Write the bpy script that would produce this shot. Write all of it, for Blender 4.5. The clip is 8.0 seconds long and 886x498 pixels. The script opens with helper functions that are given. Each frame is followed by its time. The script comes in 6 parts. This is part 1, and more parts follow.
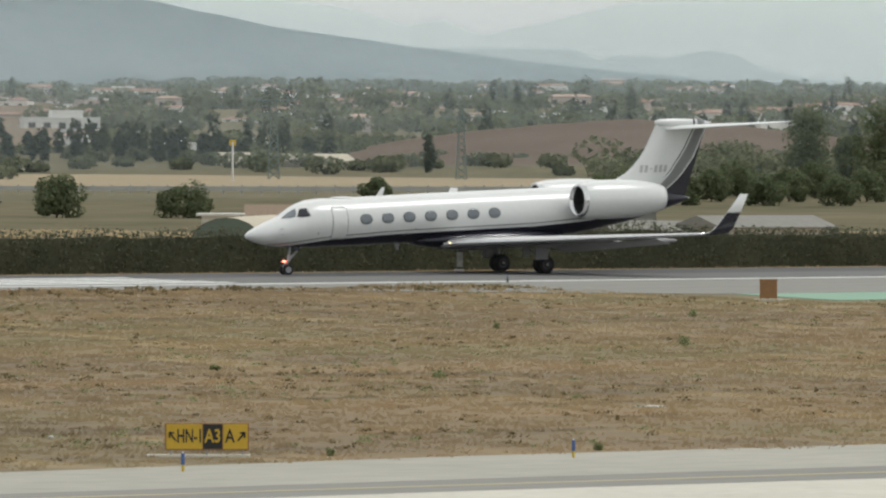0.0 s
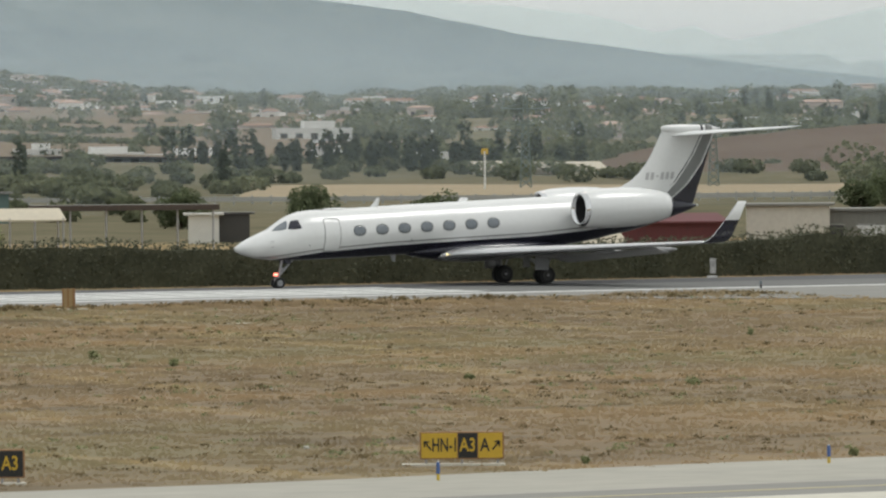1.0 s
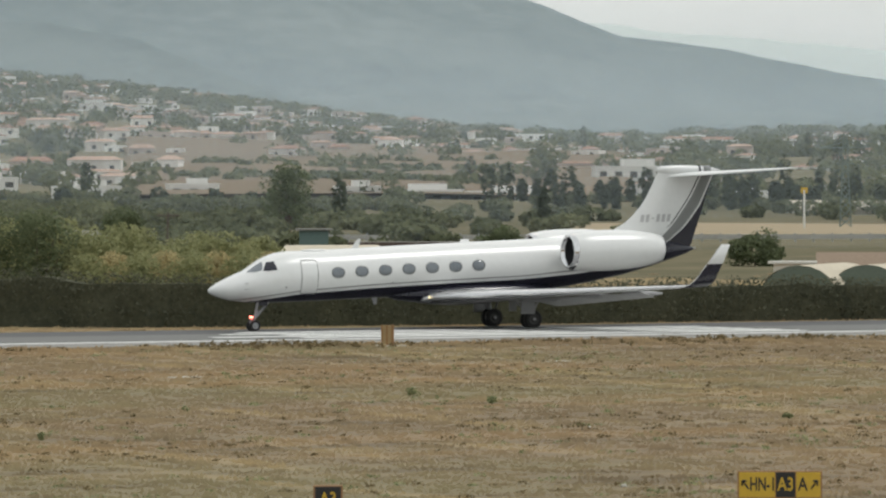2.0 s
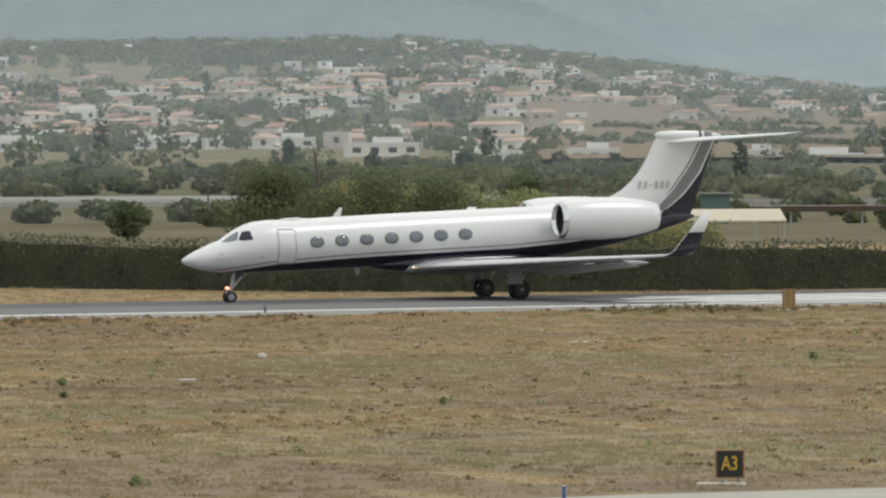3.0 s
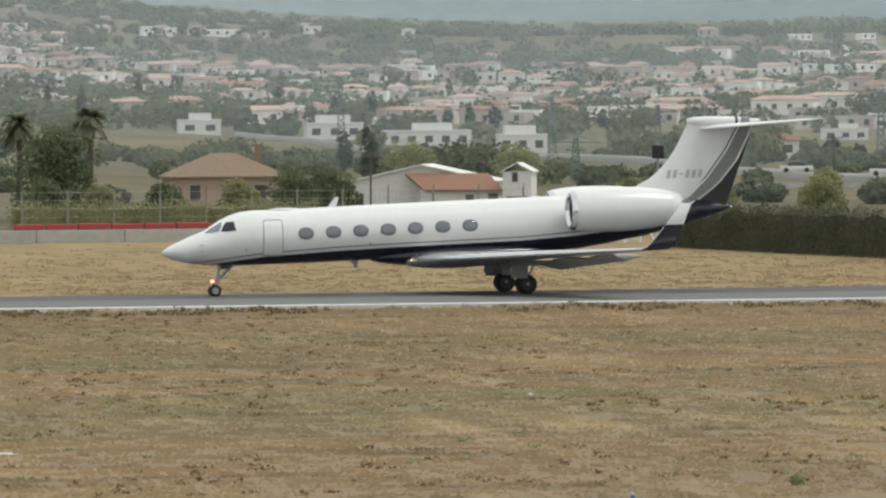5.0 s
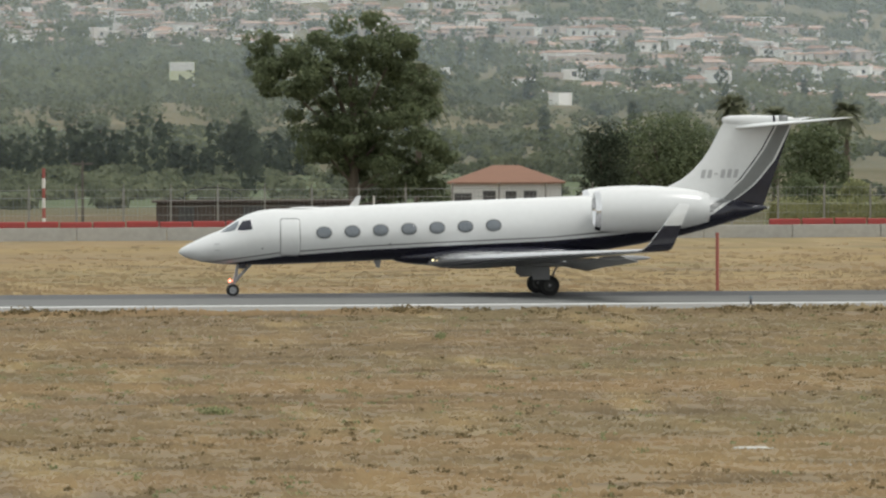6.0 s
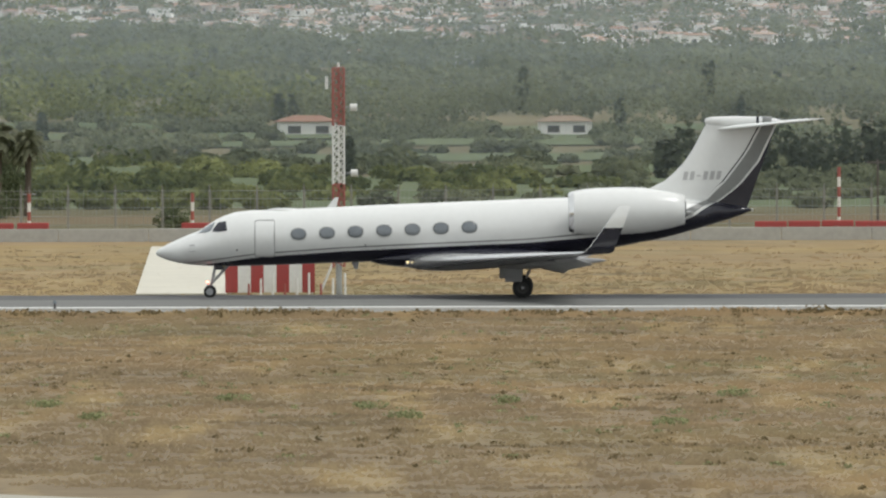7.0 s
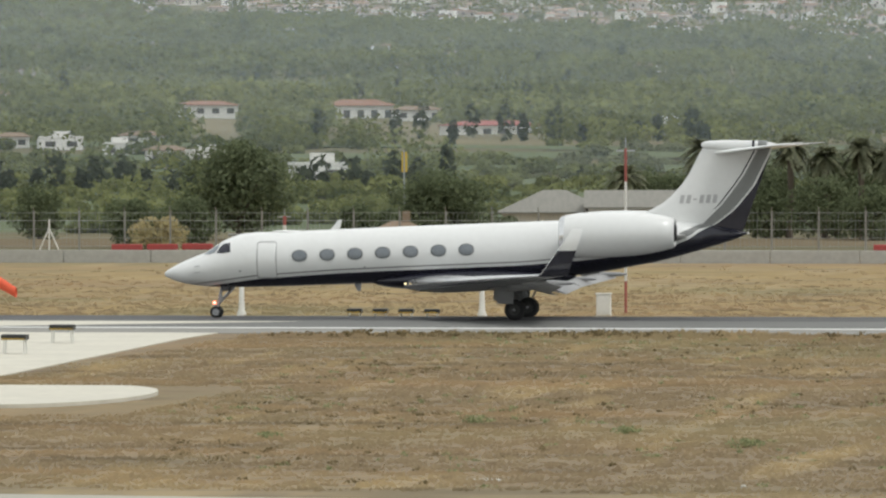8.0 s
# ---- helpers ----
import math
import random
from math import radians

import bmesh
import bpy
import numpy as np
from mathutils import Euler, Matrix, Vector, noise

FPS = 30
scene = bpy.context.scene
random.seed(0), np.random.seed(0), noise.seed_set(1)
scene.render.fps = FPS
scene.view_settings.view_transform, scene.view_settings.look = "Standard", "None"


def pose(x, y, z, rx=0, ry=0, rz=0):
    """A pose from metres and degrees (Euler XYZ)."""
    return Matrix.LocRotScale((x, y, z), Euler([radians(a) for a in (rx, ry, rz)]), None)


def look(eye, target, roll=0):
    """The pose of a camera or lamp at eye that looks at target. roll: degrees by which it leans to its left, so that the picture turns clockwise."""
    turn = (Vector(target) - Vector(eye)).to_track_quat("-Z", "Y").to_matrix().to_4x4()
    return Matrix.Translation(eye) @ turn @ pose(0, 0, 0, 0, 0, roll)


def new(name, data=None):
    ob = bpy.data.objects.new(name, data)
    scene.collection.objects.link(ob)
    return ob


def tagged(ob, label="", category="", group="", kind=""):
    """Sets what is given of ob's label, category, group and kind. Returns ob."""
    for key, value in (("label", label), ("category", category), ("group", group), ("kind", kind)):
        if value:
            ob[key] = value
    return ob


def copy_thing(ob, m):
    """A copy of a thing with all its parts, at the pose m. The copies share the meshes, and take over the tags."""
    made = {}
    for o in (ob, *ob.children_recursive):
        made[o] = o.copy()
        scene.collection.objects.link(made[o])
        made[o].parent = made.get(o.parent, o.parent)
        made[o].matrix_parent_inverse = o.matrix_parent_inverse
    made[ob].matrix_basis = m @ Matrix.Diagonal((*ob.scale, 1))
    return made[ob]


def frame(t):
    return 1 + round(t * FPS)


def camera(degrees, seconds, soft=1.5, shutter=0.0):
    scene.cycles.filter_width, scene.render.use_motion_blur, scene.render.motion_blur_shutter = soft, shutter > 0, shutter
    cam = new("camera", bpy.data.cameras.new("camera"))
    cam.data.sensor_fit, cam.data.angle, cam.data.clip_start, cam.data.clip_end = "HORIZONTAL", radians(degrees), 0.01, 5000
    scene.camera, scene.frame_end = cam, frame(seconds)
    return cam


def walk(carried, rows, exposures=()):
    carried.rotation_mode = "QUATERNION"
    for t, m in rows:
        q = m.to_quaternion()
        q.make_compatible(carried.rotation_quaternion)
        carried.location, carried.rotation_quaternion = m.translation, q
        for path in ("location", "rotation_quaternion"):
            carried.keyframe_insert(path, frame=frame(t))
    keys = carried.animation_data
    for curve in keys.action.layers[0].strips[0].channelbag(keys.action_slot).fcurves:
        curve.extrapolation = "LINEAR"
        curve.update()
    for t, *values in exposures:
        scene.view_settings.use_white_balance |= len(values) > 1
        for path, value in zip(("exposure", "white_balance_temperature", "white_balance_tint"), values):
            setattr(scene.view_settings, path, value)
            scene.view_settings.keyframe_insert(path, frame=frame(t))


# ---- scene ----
EYE = 8.0           # camera height
LINE = 293.9        # distance of the jet's track from the camera
cam = camera(7.546, 8.0, soft=2.3)

CAM = [  # seconds, yaw, pitch, roll
    (0, -30.196, -1.140, 0.179),
    (0.5, -29.280, -1.191, -0.066),
    (1, -28.039, -1.068, -0.450),
    (1.5, -26.960, -0.900, -0.264),
    (2, -25.321, -0.730, -0.162),
    (2.2, -24.750, -0.735, -0.235),
    (3.3, -20.626, -1.122, -0.485),
    (3.5, -19.737, -1.156, -0.590),
    (4, -17.348, -1.161, -0.341),
    (4.5, -14.903, -1.183, -0.074),
    (4.7, -13.859, -1.167, -0.194),
    (5.8, -7.313, -1.139, -0.319),
    (6, -5.820, -1.159, -0.181),
    (6.5, -2.393, -1.165, -0.082),
    (7, 0.955, -1.150, -0.174),
    (7.5, 4.523, -1.045, -0.262),
    (8, 8.550, -0.949, -0.097),
]

JET = [  # seconds, nose along the runway
    (0, 159.60),
    (0.5, 153.00),
    (1, 144.99),
    (1.5, 136.61),
    (2, 126.66),
    (2.2, 122.52),
    (3.3, 97.97),
    (3.5, 92.99),
    (4, 79.39),
    (4.5, 65.98),
    (4.7, 60.22),
    (5.8, 25.04),
    (6, 18.32),
    (6.5, 1.51),
    (7, -17.47),
    (7.5, -36.00),
    (8, -56.72),
]

walk(cam, [(t, pose(0, 0, EYE, 90 + p, 0, y) @ pose(0, 0, 0, 0, 0, r)) for t, y, p, r in CAM],
     [(0, -0.06), (2.2, -0.03), (3.4, 0.07), (8.0, 0.13)])

# ---- light: bright overcast ----
world = bpy.data.worlds.new("overcast")
scene.world = world
world.use_nodes = True
wn, wl = world.node_tree.nodes, world.node_tree.links
sky = wn.new("ShaderNodeTexSky")
sky.sky_type = "NISHITA"
sky.sun_disc = False
sky.sun_elevation = radians(52)
sky.sun_rotation = radians(25)
sky.dust_density = 4.0
cloud = wn.new("ShaderNodeMix")
cloud.data_type = "RGBA"
cloud.inputs[0].default_value = 0.88
cloud.inputs[7].default_value = (7.35, 7.65, 7.5, 1)
wl.new(sky.outputs[0], cloud.inputs[6])
cn = wn.new("ShaderNodeTexNoise")
cn.inputs["Scale"].default_value = 5.0
cn.inputs["Detail"].default_value = 5.0
cm = wn.new("ShaderNodeMapping")
cm.inputs["Scale"].default_value = (1, 1, 5)
cc = wn.new("ShaderNodeTexCoord")
wl.new(cc.outputs["Generated"], cm.inputs[0])
wl.new(cm.outputs[0], cn.inputs["Vector"])
cr = wn.new("ShaderNodeMapRange")
cr.inputs["To Min"].default_value = 0.86
cr.inputs["To Max"].default_value = 1.30
wl.new(cn.outputs[0], cr.inputs[0])
cx = wn.new("ShaderNodeMix")
cx.data_type = "RGBA"
cx.blend_type = "MULTIPLY"
cx.inputs[0].default_value = 1.0
wl.new(cloud.outputs[2], cx.inputs[6])
wl.new(cr.outputs[0], cx.inputs[7])
wl.new(cx.outputs[2], wn["Background"].inputs[0])
wn["Background"].inputs[1].default_value = 0.105
sun = new("sun", bpy.data.lights.new("sun", "SUN"))
sun.data.energy = 1.3
sun.data.angle = radians(18)
sun.data.color = (1.0, 0.98, 0.94)
sun.matrix_basis = look((60, -30, 120), (0, 0, 0))


# ---- materials ----
def mat(name, a, b=None, scale=1.0, rough=0.8, metal=0.0, bump=0.0, fine=8.0, island=0.0, random=0.0, spec=0.5, stretch=(1, 1, 1), leaf=0.0):
    """Two tones mixed by coarse and fine noise, with relief and a per-piece shift."""
    m = bpy.data.materials.new(name)
    m.use_nodes = True
    n, l = m.node_tree.nodes, m.node_tree.links
    bs = n["Principled BSDF"]
    bs.inputs["Roughness"].default_value = rough
    bs.inputs["Metallic"].default_value = metal
    bs.inputs["Specular IOR Level"].default_value = spec
    if b is None:
        b = tuple(c * 0.8 for c in a)
    tc = n.new("ShaderNodeTexCoord")
    mp = n.new("ShaderNodeMapping")
    mp.inputs["Scale"].default_value = stretch
    l.new(tc.outputs["Object"], mp.inputs[0])
    n1 = n.new("ShaderNodeTexNoise")
    n1.inputs["Scale"].default_value = scale
    n1.inputs["Detail"].default_value = 4
    n2 = n.new("ShaderNodeTexNoise")
    n2.inputs["Scale"].default_value = scale * fine
    n2.inputs["Detail"].default_value = 3
    for q in (n1, n2):
        l.new(mp.outputs[0], q.inputs["Vector"])
    ad = n.new("ShaderNodeMath")
    ad.operation = "ADD"
    l.new(n1.outputs[0], ad.inputs[0])
    l.new(n2.outputs[0], ad.inputs[1])
    last = ad.outputs[0]
    if island or random:
        src = n.new("ShaderNodeNewGeometry").outputs["Random Per Island"] if island else n.new("ShaderNodeObjectInfo").outputs["Random"]
        ma = n.new("ShaderNodeMath")
        ma.operation = "MULTIPLY_ADD"
        ma.inputs[1].default_value = island or random
        l.new(src, ma.inputs[0])
        sb = n.new("ShaderNodeMath")
        sb.operation = "SUBTRACT"
        sb.inputs[1].default_value = (island or random) / 2
        l.new(last, ma.inputs[2])
        l.new(ma.outputs[0], sb.inputs[0])
        last = sb.outputs[0]
    mr = n.new("ShaderNodeMapRange")
    mr.inputs["From Min"].default_value = 0.65
    mr.inputs["From Max"].default_value = 1.35
    l.new(last, mr.inputs[0])
    mx = n.new("ShaderNodeMix")
    mx.data_type = "RGBA"
    mx.inputs[6].default_value = (*a, 1)
    mx.inputs[7].default_value = (*b, 1)
    l.new(mr.outputs[0], mx.inputs[0])
    l.new(mx.outputs[2], bs.inputs["Base Color"])
    if leaf:      # light that passes through leaves and blades
        tl = n.new("ShaderNodeBsdfTranslucent")
        ms = n.new("ShaderNodeMixShader")
        ms.inputs[0].default_value = leaf
        l.new(mx.outputs[2], tl.inputs[0])
        l.new(bs.outputs[0], ms.inputs[1])
        l.new(tl.outputs[0], ms.inputs[2])
        l.new(ms.outputs[0], n["Material Output"].inputs[0])
    if bump:
        bp = n.new("ShaderNodeBump")
        bp.inputs["Strength"].default_value = bump
        bp.inputs["Distance"].default_value = 0.02
        l.new(n2.outputs[0], bp.inputs["Height"])
        l.new(bp.outputs[0], bs.inputs["Normal"])
    return m


def glow(name, colour, strength):
    m = mat(name, colour)
    bs = m.node_tree.nodes["Principled BSDF"]
    bs.inputs["Emission Color"].default_value = (*colour, 1)
    bs.inputs["Emission Strength"].default_value = strength
    return m


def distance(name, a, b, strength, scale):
    """A far backdrop range: haze is mixed into its colour, which also glows."""
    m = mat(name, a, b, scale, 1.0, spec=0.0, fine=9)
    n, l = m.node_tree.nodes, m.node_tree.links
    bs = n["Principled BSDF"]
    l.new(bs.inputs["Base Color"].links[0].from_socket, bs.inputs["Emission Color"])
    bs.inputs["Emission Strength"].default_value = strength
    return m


def field_mat(name, a, b, leaf=0.0, gain=1.0):
    """Dry airfield grass: straw, brown earth and olive patches."""
    m = mat(name, a, b, 0.35, 0.95, bump=0.0 if leaf else 0.5, fine=14, spec=0.1, stretch=(0.5, 1, 1), leaf=leaf, island=0.5 if leaf else 0.0)
    n, l = m.node_tree.nodes, m.node_tree.links
    bs = n["Principled BSDF"]
    base = bs.inputs["Base Color"].links[0].from_socket
    tc = n.new("ShaderNodeTexCoord")
    for sc, lo, hi, col, st in ((0.05, 0.48, 0.62, (0.215, 0.19, 0.11), (0.8, 0.5, 1)), (0.4, 0.52, 0.66, (0.36, 0.28, 0.16), (1, 0.12, 1)), (0.11, 0.56, 0.7, (0.30, 0.24, 0.15), (0.3, 1, 1)), (0.9, 0.58, 0.72, (0.14, 0.105, 0.07), (0.5, 1, 1)), (0.035, 0.52, 0.68, (0.255, 0.185, 0.11), (0.5, 1, 1)), (0.075, 0.5, 0.62, (0.285, 0.205, 0.12), (0.35, 1.3, 1)), (0.22, 0.55, 0.65, (0.15, 0.12, 0.08), (0.5, 1.2, 1))):
        mp = n.new("ShaderNodeMapping")
        mp.inputs["Scale"].default_value = st
        mp.inputs["Location"].default_value = (sc * 331, sc * 77, 0)
        nz = n.new("ShaderNodeTexNoise")
        nz.inputs["Scale"].default_value = sc
        nz.inputs["Detail"].default_value = 6
        mr = n.new("ShaderNodeMapRange")
        mr.inputs["From Min"].default_value = lo
        mr.inputs["From Max"].default_value = hi
        mr.inputs["To Max"].default_value = 0.65
        mx = n.new("ShaderNodeMix")
        mx.data_type = "RGBA"
        mx.inputs[7].default_value = (*[c * gain for c in col], 1)
        l.new(tc.outputs["Object"], mp.inputs[0])
        l.new(mp.outputs[0], nz.inputs["Vector"])
        l.new(nz.outputs[0], mr.inputs[0])
        l.new(mr.outputs[0], mx.inputs[0])
        l.new(base, mx.inputs[6])
        base = mx.outputs[2]
    l.new(base, bs.inputs["Base Color"])
    if leaf:
        l.new(base, n["Translucent BSDF"].inputs[0])
    return m


GRASS = field_mat("dry_grass", (0.180, 0.138, 0.09), (0.255, 0.20, 0.132))
FARGRASS = field_mat("golden_grass", (0.235, 0.17, 0.082), (0.36, 0.265, 0.125))
ASPHALT = mat("runway_asphalt", (0.115, 0.115, 0.11), (0.16, 0.16, 0.15), 0.4, 0.85, bump=0.1, stretch=(0.15, 1, 1))
RUBBER = mat("rubbered_asphalt", (0.05, 0.05, 0.052), (0.085, 0.085, 0.085), 0.5, 0.8, stretch=(0.08, 1, 1))
SHOULDER = mat("shoulder_asphalt", (0.20, 0.195, 0.175), (0.27, 0.26, 0.235), 0.5, 0.9, bump=0.1, stretch=(0.2, 1, 1))
CONCRETE = mat("concrete", (0.50, 0.475, 0.405), (0.62, 0.59, 0.50), 0.3, 0.9, bump=0.1)
TAXI = mat("taxiway_concrete", (0.32, 0.305, 0.26), (0.42, 0.40, 0.34), 0.25, 0.9, bump=0.1, stretch=(0.4, 1, 1))
LINEPAINT = mat("white_line_paint", (0.82, 0.82, 0.79), (0.66, 0.66, 0.63), 0.8, 0.7, stretch=(0.3, 1, 1))
YELLOWPAINT = mat("yellow_line_paint", (0.42, 0.36, 0.20), (0.36, 0.33, 0.22), 0.8, 0.7)
GREENPAINT = mat("green_paint", (0.20, 0.36, 0.26), (0.25, 0.38, 0.28), 0.3, 0.8)
JETWHITE = mat("jet_white_paint", (0.74, 0.745, 0.735), (0.70, 0.705, 0.695), 0.5, 0.25, spec=0.6)
JETDARK = mat("jet_navy_paint", (0.012, 0.012, 0.022), (0.018, 0.018, 0.03), 0.5, 0.2, spec=0.6)
JETGREY = mat("jet_grey_paint", (0.19, 0.195, 0.19), (0.22, 0.225, 0.22), 0.5, 0.3)
JETGLASS = mat("jet_window_glass", (0.13, 0.15, 0.17), (0.20, 0.22, 0.24), 2.0, 0.08, spec=0.8)
JETLETTER = mat("grey_lettering", (0.40, 0.40, 0.40), (0.44, 0.44, 0.44), 1.0, 0.4)
JETLINE = mat("panel_seam", (0.22, 0.22, 0.22), None, 1.0, 0.6)
WINGMETAL = mat("wing_leading_metal", (0.72, 0.72, 0.73), (0.65, 0.65, 0.66), 1.0, 0.25, metal=0.85)
WINGGREY = mat("wing_grey_paint", (0.34, 0.34, 0.345), (0.28, 0.28, 0.285), 0.7, 0.35)
FLAPGREY = mat("flap_grey", (0.40, 0.40, 0.40), (0.33, 0.33, 0.33), 1.0, 0.45)
CHROME = mat("polished_metal", (0.82, 0.82, 0.83), (0.7, 0.7, 0.7), 1.0, 0.12, metal=1.0)
STEEL = mat("gear_steel", (0.42, 0.42, 0.43), (0.32, 0.32, 0.33), 3.0, 0.4, metal=0.3)
BRAKEDARK = mat("brake_dusted_metal", (0.085, 0.083, 0.08), (0.05, 0.05, 0.05), 6.0, 0.5, metal=0.3)
TYRE = mat("tyre_rubber", (0.02, 0.02, 0.02), (0.03, 0.03, 0.03), 6.0, 0.8)
DUCT = mat("dark_duct", (0.02, 0.02, 0.022), (0.035, 0.035, 0.035), 3.0, 0.6)
REDLAMP = glow("red_lamp", (1.0, 0.22, 0.15), 6.0)
WARMLAMP = glow("warm_lamp", (1.0, 0.8, 0.4), 2.2)
SIGNYELLOW = mat("sign_yellow", (0.62, 0.40, 0.035), (0.55, 0.36, 0.03), 1.0, 0.5)
SIGNBLACK = mat("sign_black", (0.012, 0.012, 0.012), (0.02, 0.02, 0.018), 1.0, 0.5)
RUSTY = mat("rusty_sheet", (0.36, 0.20, 0.09), (0.26, 0.15, 0.075), 3.0, 0.8)
TANBOX = mat("tan_sheet", (0.45, 0.33, 0.17), (0.36, 0.26, 0.13), 3.0, 0.8)
BLUEP = mat("blue_plastic", (0.04, 0.09, 0.28), (0.05, 0.10, 0.24), 2.0, 0.5)
YELLOWP = mat("yellow_plastic", (0.6, 0.42, 0.05), (0.5, 0.35, 0.05), 2.0, 0.5)
WHITEP = mat("white_paint", (0.74, 0.73, 0.69), (0.62, 0.61, 0.57), 1.5, 0.6)
REDP = mat("red_paint", (0.36, 0.045, 0.04), (0.28, 0.05, 0.045), 1.0, 0.6)
PALERED = mat("faded_red_paint", (0.34, 0.09, 0.07), (0.27, 0.085, 0.07), 1.0, 0.7)
BLACKP = mat("black_paint", (0.02, 0.02, 0.02), None, 1.0, 0.5)
ORANGE = mat("orange_cloth", (0.75, 0.12, 0.05), (0.65, 0.10, 0.05), 1.0, 0.8)
WALLC = mat("barrier_concrete", (0.44, 0.43, 0.395), (0.34, 0.33, 0.30), 0.4, 0.9, bump=0.2)
PLASTER = mat("white_plaster", (0.66, 0.63, 0.56), (0.55, 0.52, 0.46), 0.4, 0.9)
CREAM = mat("cream_plaster", (0.58, 0.52, 0.40), (0.48, 0.43, 0.34), 0.4, 0.9)
VILLAWHITE = mat("white_render", (0.77, 0.755, 0.72), (0.66, 0.645, 0.61), 0.3, 0.9)
DARKRED = mat("dark_red_sheet", (0.14, 0.032, 0.034), (0.10, 0.03, 0.032), 1.0, 0.7, stretch=(5, 1, 1))
FENCEPOST = mat("weathered_post", (0.27, 0.265, 0.24), (0.20, 0.195, 0.18), 2.0, 0.9)
PINK = mat("pink_plaster", (0.44, 0.33, 0.25), (0.38, 0.29, 0.22), 0.4, 0.9)
TERRA = mat("terracotta_roof", (0.29, 0.155, 0.10), (0.225, 0.125, 0.088), 1.2, 0.9, stretch=(1, 4, 1))
TANROOF = mat("tan_tile_roof", (0.26, 0.19, 0.13), (0.20, 0.145, 0.10), 1.2, 0.9, stretch=(4, 1, 1))
GREYROOF = mat("grey_sheet_roof", (0.26, 0.25, 0.22), (0.19, 0.185, 0.165), 0.8, 0.8, stretch=(4, 1, 1))
DARKSHED = mat("dark_shed_sheet", (0.065, 0.052, 0.045), (0.10, 0.075, 0.06), 0.8, 0.85, stretch=(5, 1, 1))
OPENING = mat("dark_opening", (0.05, 0.05, 0.05), (0.07, 0.065, 0.06), 1.0, 0.4)
WOOD = mat("weathered_wood", (0.09, 0.075, 0.06), (0.13, 0.11, 0.09), 4.0, 0.9)
GALV = mat("galvanised_steel", (0.36, 0.37, 0.36), (0.28, 0.29, 0.28), 2.0, 0.5, metal=0.3)
PYLON = mat("pylon_green_steel", (0.13, 0.17, 0.15), (0.17, 0.21, 0.19), 1.0, 0.7)
BARK = mat("bark", (0.10, 0.08, 0.06), (0.15, 0.12, 0.09), 3.0, 0.95)
LEAF = mat("tree_leaves", (0.095, 0.118, 0.064), (0.18, 0.208, 0.108), 0.6, 0.7, island=0.4, spec=0.2, leaf=0.45)
LEAFLIGHT = mat("light_leaves", (0.20, 0.22, 0.11), (0.36, 0.36, 0.18), 0.6, 0.7, island=0.4, spec=0.2, leaf=0.45)
REED = mat("reed_leaves", (0.36, 0.315, 0.165), (0.55, 0.46, 0.25), 0.6, 0.8, island=0.5, spec=0.2, leaf=0.45)
HEDGELEAF = mat("hedge_leaves", (0.085, 0.092, 0.066), (0.165, 0.166, 0.112), 0.5, 0.85, island=0.3, spec=0.1, leaf=0.4)
PALMLEAF = mat("palm_fronds", (0.125, 0.14, 0.08), (0.22, 0.225, 0.135), 0.8, 0.6, island=0.6, leaf=0.4)
WOODS = mat("far_woods_leaves", (0.092, 0.106, 0.068), (0.22, 0.232, 0.138), 0.010, 0.95, fine=9, island=0.35, spec=0.0, leaf=0.4)
GREENWOODS = mat("green_slope_leaves", (0.058, 0.074, 0.032), (0.265, 0.28, 0.11), 0.012, 0.95, fine=9, island=0.3, spec=0.0, leaf=0.4)
CYPRESS = mat("cypress_leaves", (0.05, 0.062, 0.044), (0.09, 0.104, 0.068), 0.2, 0.95, island=0.3, spec=0.0, leaf=0.4)
STRAW = field_mat("straw_blades", (0.33, 0.255, 0.165), (0.45, 0.36, 0.235), 0.5, 1.7)
OLIVE = mat("green_weeds", (0.21, 0.235, 0.12), (0.36, 0.375, 0.20), 0.3, 0.9, island=0.7, spec=0.05, leaf=0.45)
DRYWEED = mat("dry_weeds", (0.13, 0.105, 0.055), (0.28, 0.215, 0.12), 0.25, 0.9, island=0.7, spec=0.05, leaf=0.4)
STONE = mat("pale_stone", (0.55, 0.53, 0.48), (0.45, 0.43, 0.38), 3.0, 0.9)
TOWNWALL = mat("town_walls", (0.50, 0.43, 0.38), (0.90, 0.88, 0.84), 0.02, 0.9, island=1.3, spec=0.0)
TOWNROOF = mat("town_roofs", (0.34, 0.215, 0.165), (0.52, 0.39, 0.32), 0.02, 0.9, island=1.1, spec=0.0)
# far ranges: haze painted into tones and glow, paler with distance
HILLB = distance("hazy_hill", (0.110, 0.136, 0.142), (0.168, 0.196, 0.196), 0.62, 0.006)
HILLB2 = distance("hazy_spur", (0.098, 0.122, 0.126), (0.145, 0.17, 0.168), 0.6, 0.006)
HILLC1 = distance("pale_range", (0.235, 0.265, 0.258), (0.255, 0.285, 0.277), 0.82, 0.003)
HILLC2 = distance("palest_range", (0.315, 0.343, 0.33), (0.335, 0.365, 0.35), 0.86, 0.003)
PLAIN = mat("weedy_plain", (0.11, 0.108, 0.07), (0.205, 0.178, 0.12), 0.02, 0.95, fine=9, spec=0.0)
SLOPE = mat("scrub_slope", (0.12, 0.12, 0.075), (0.25, 0.21, 0.14), 0.006, 0.95, fine=9, spec=0.0)


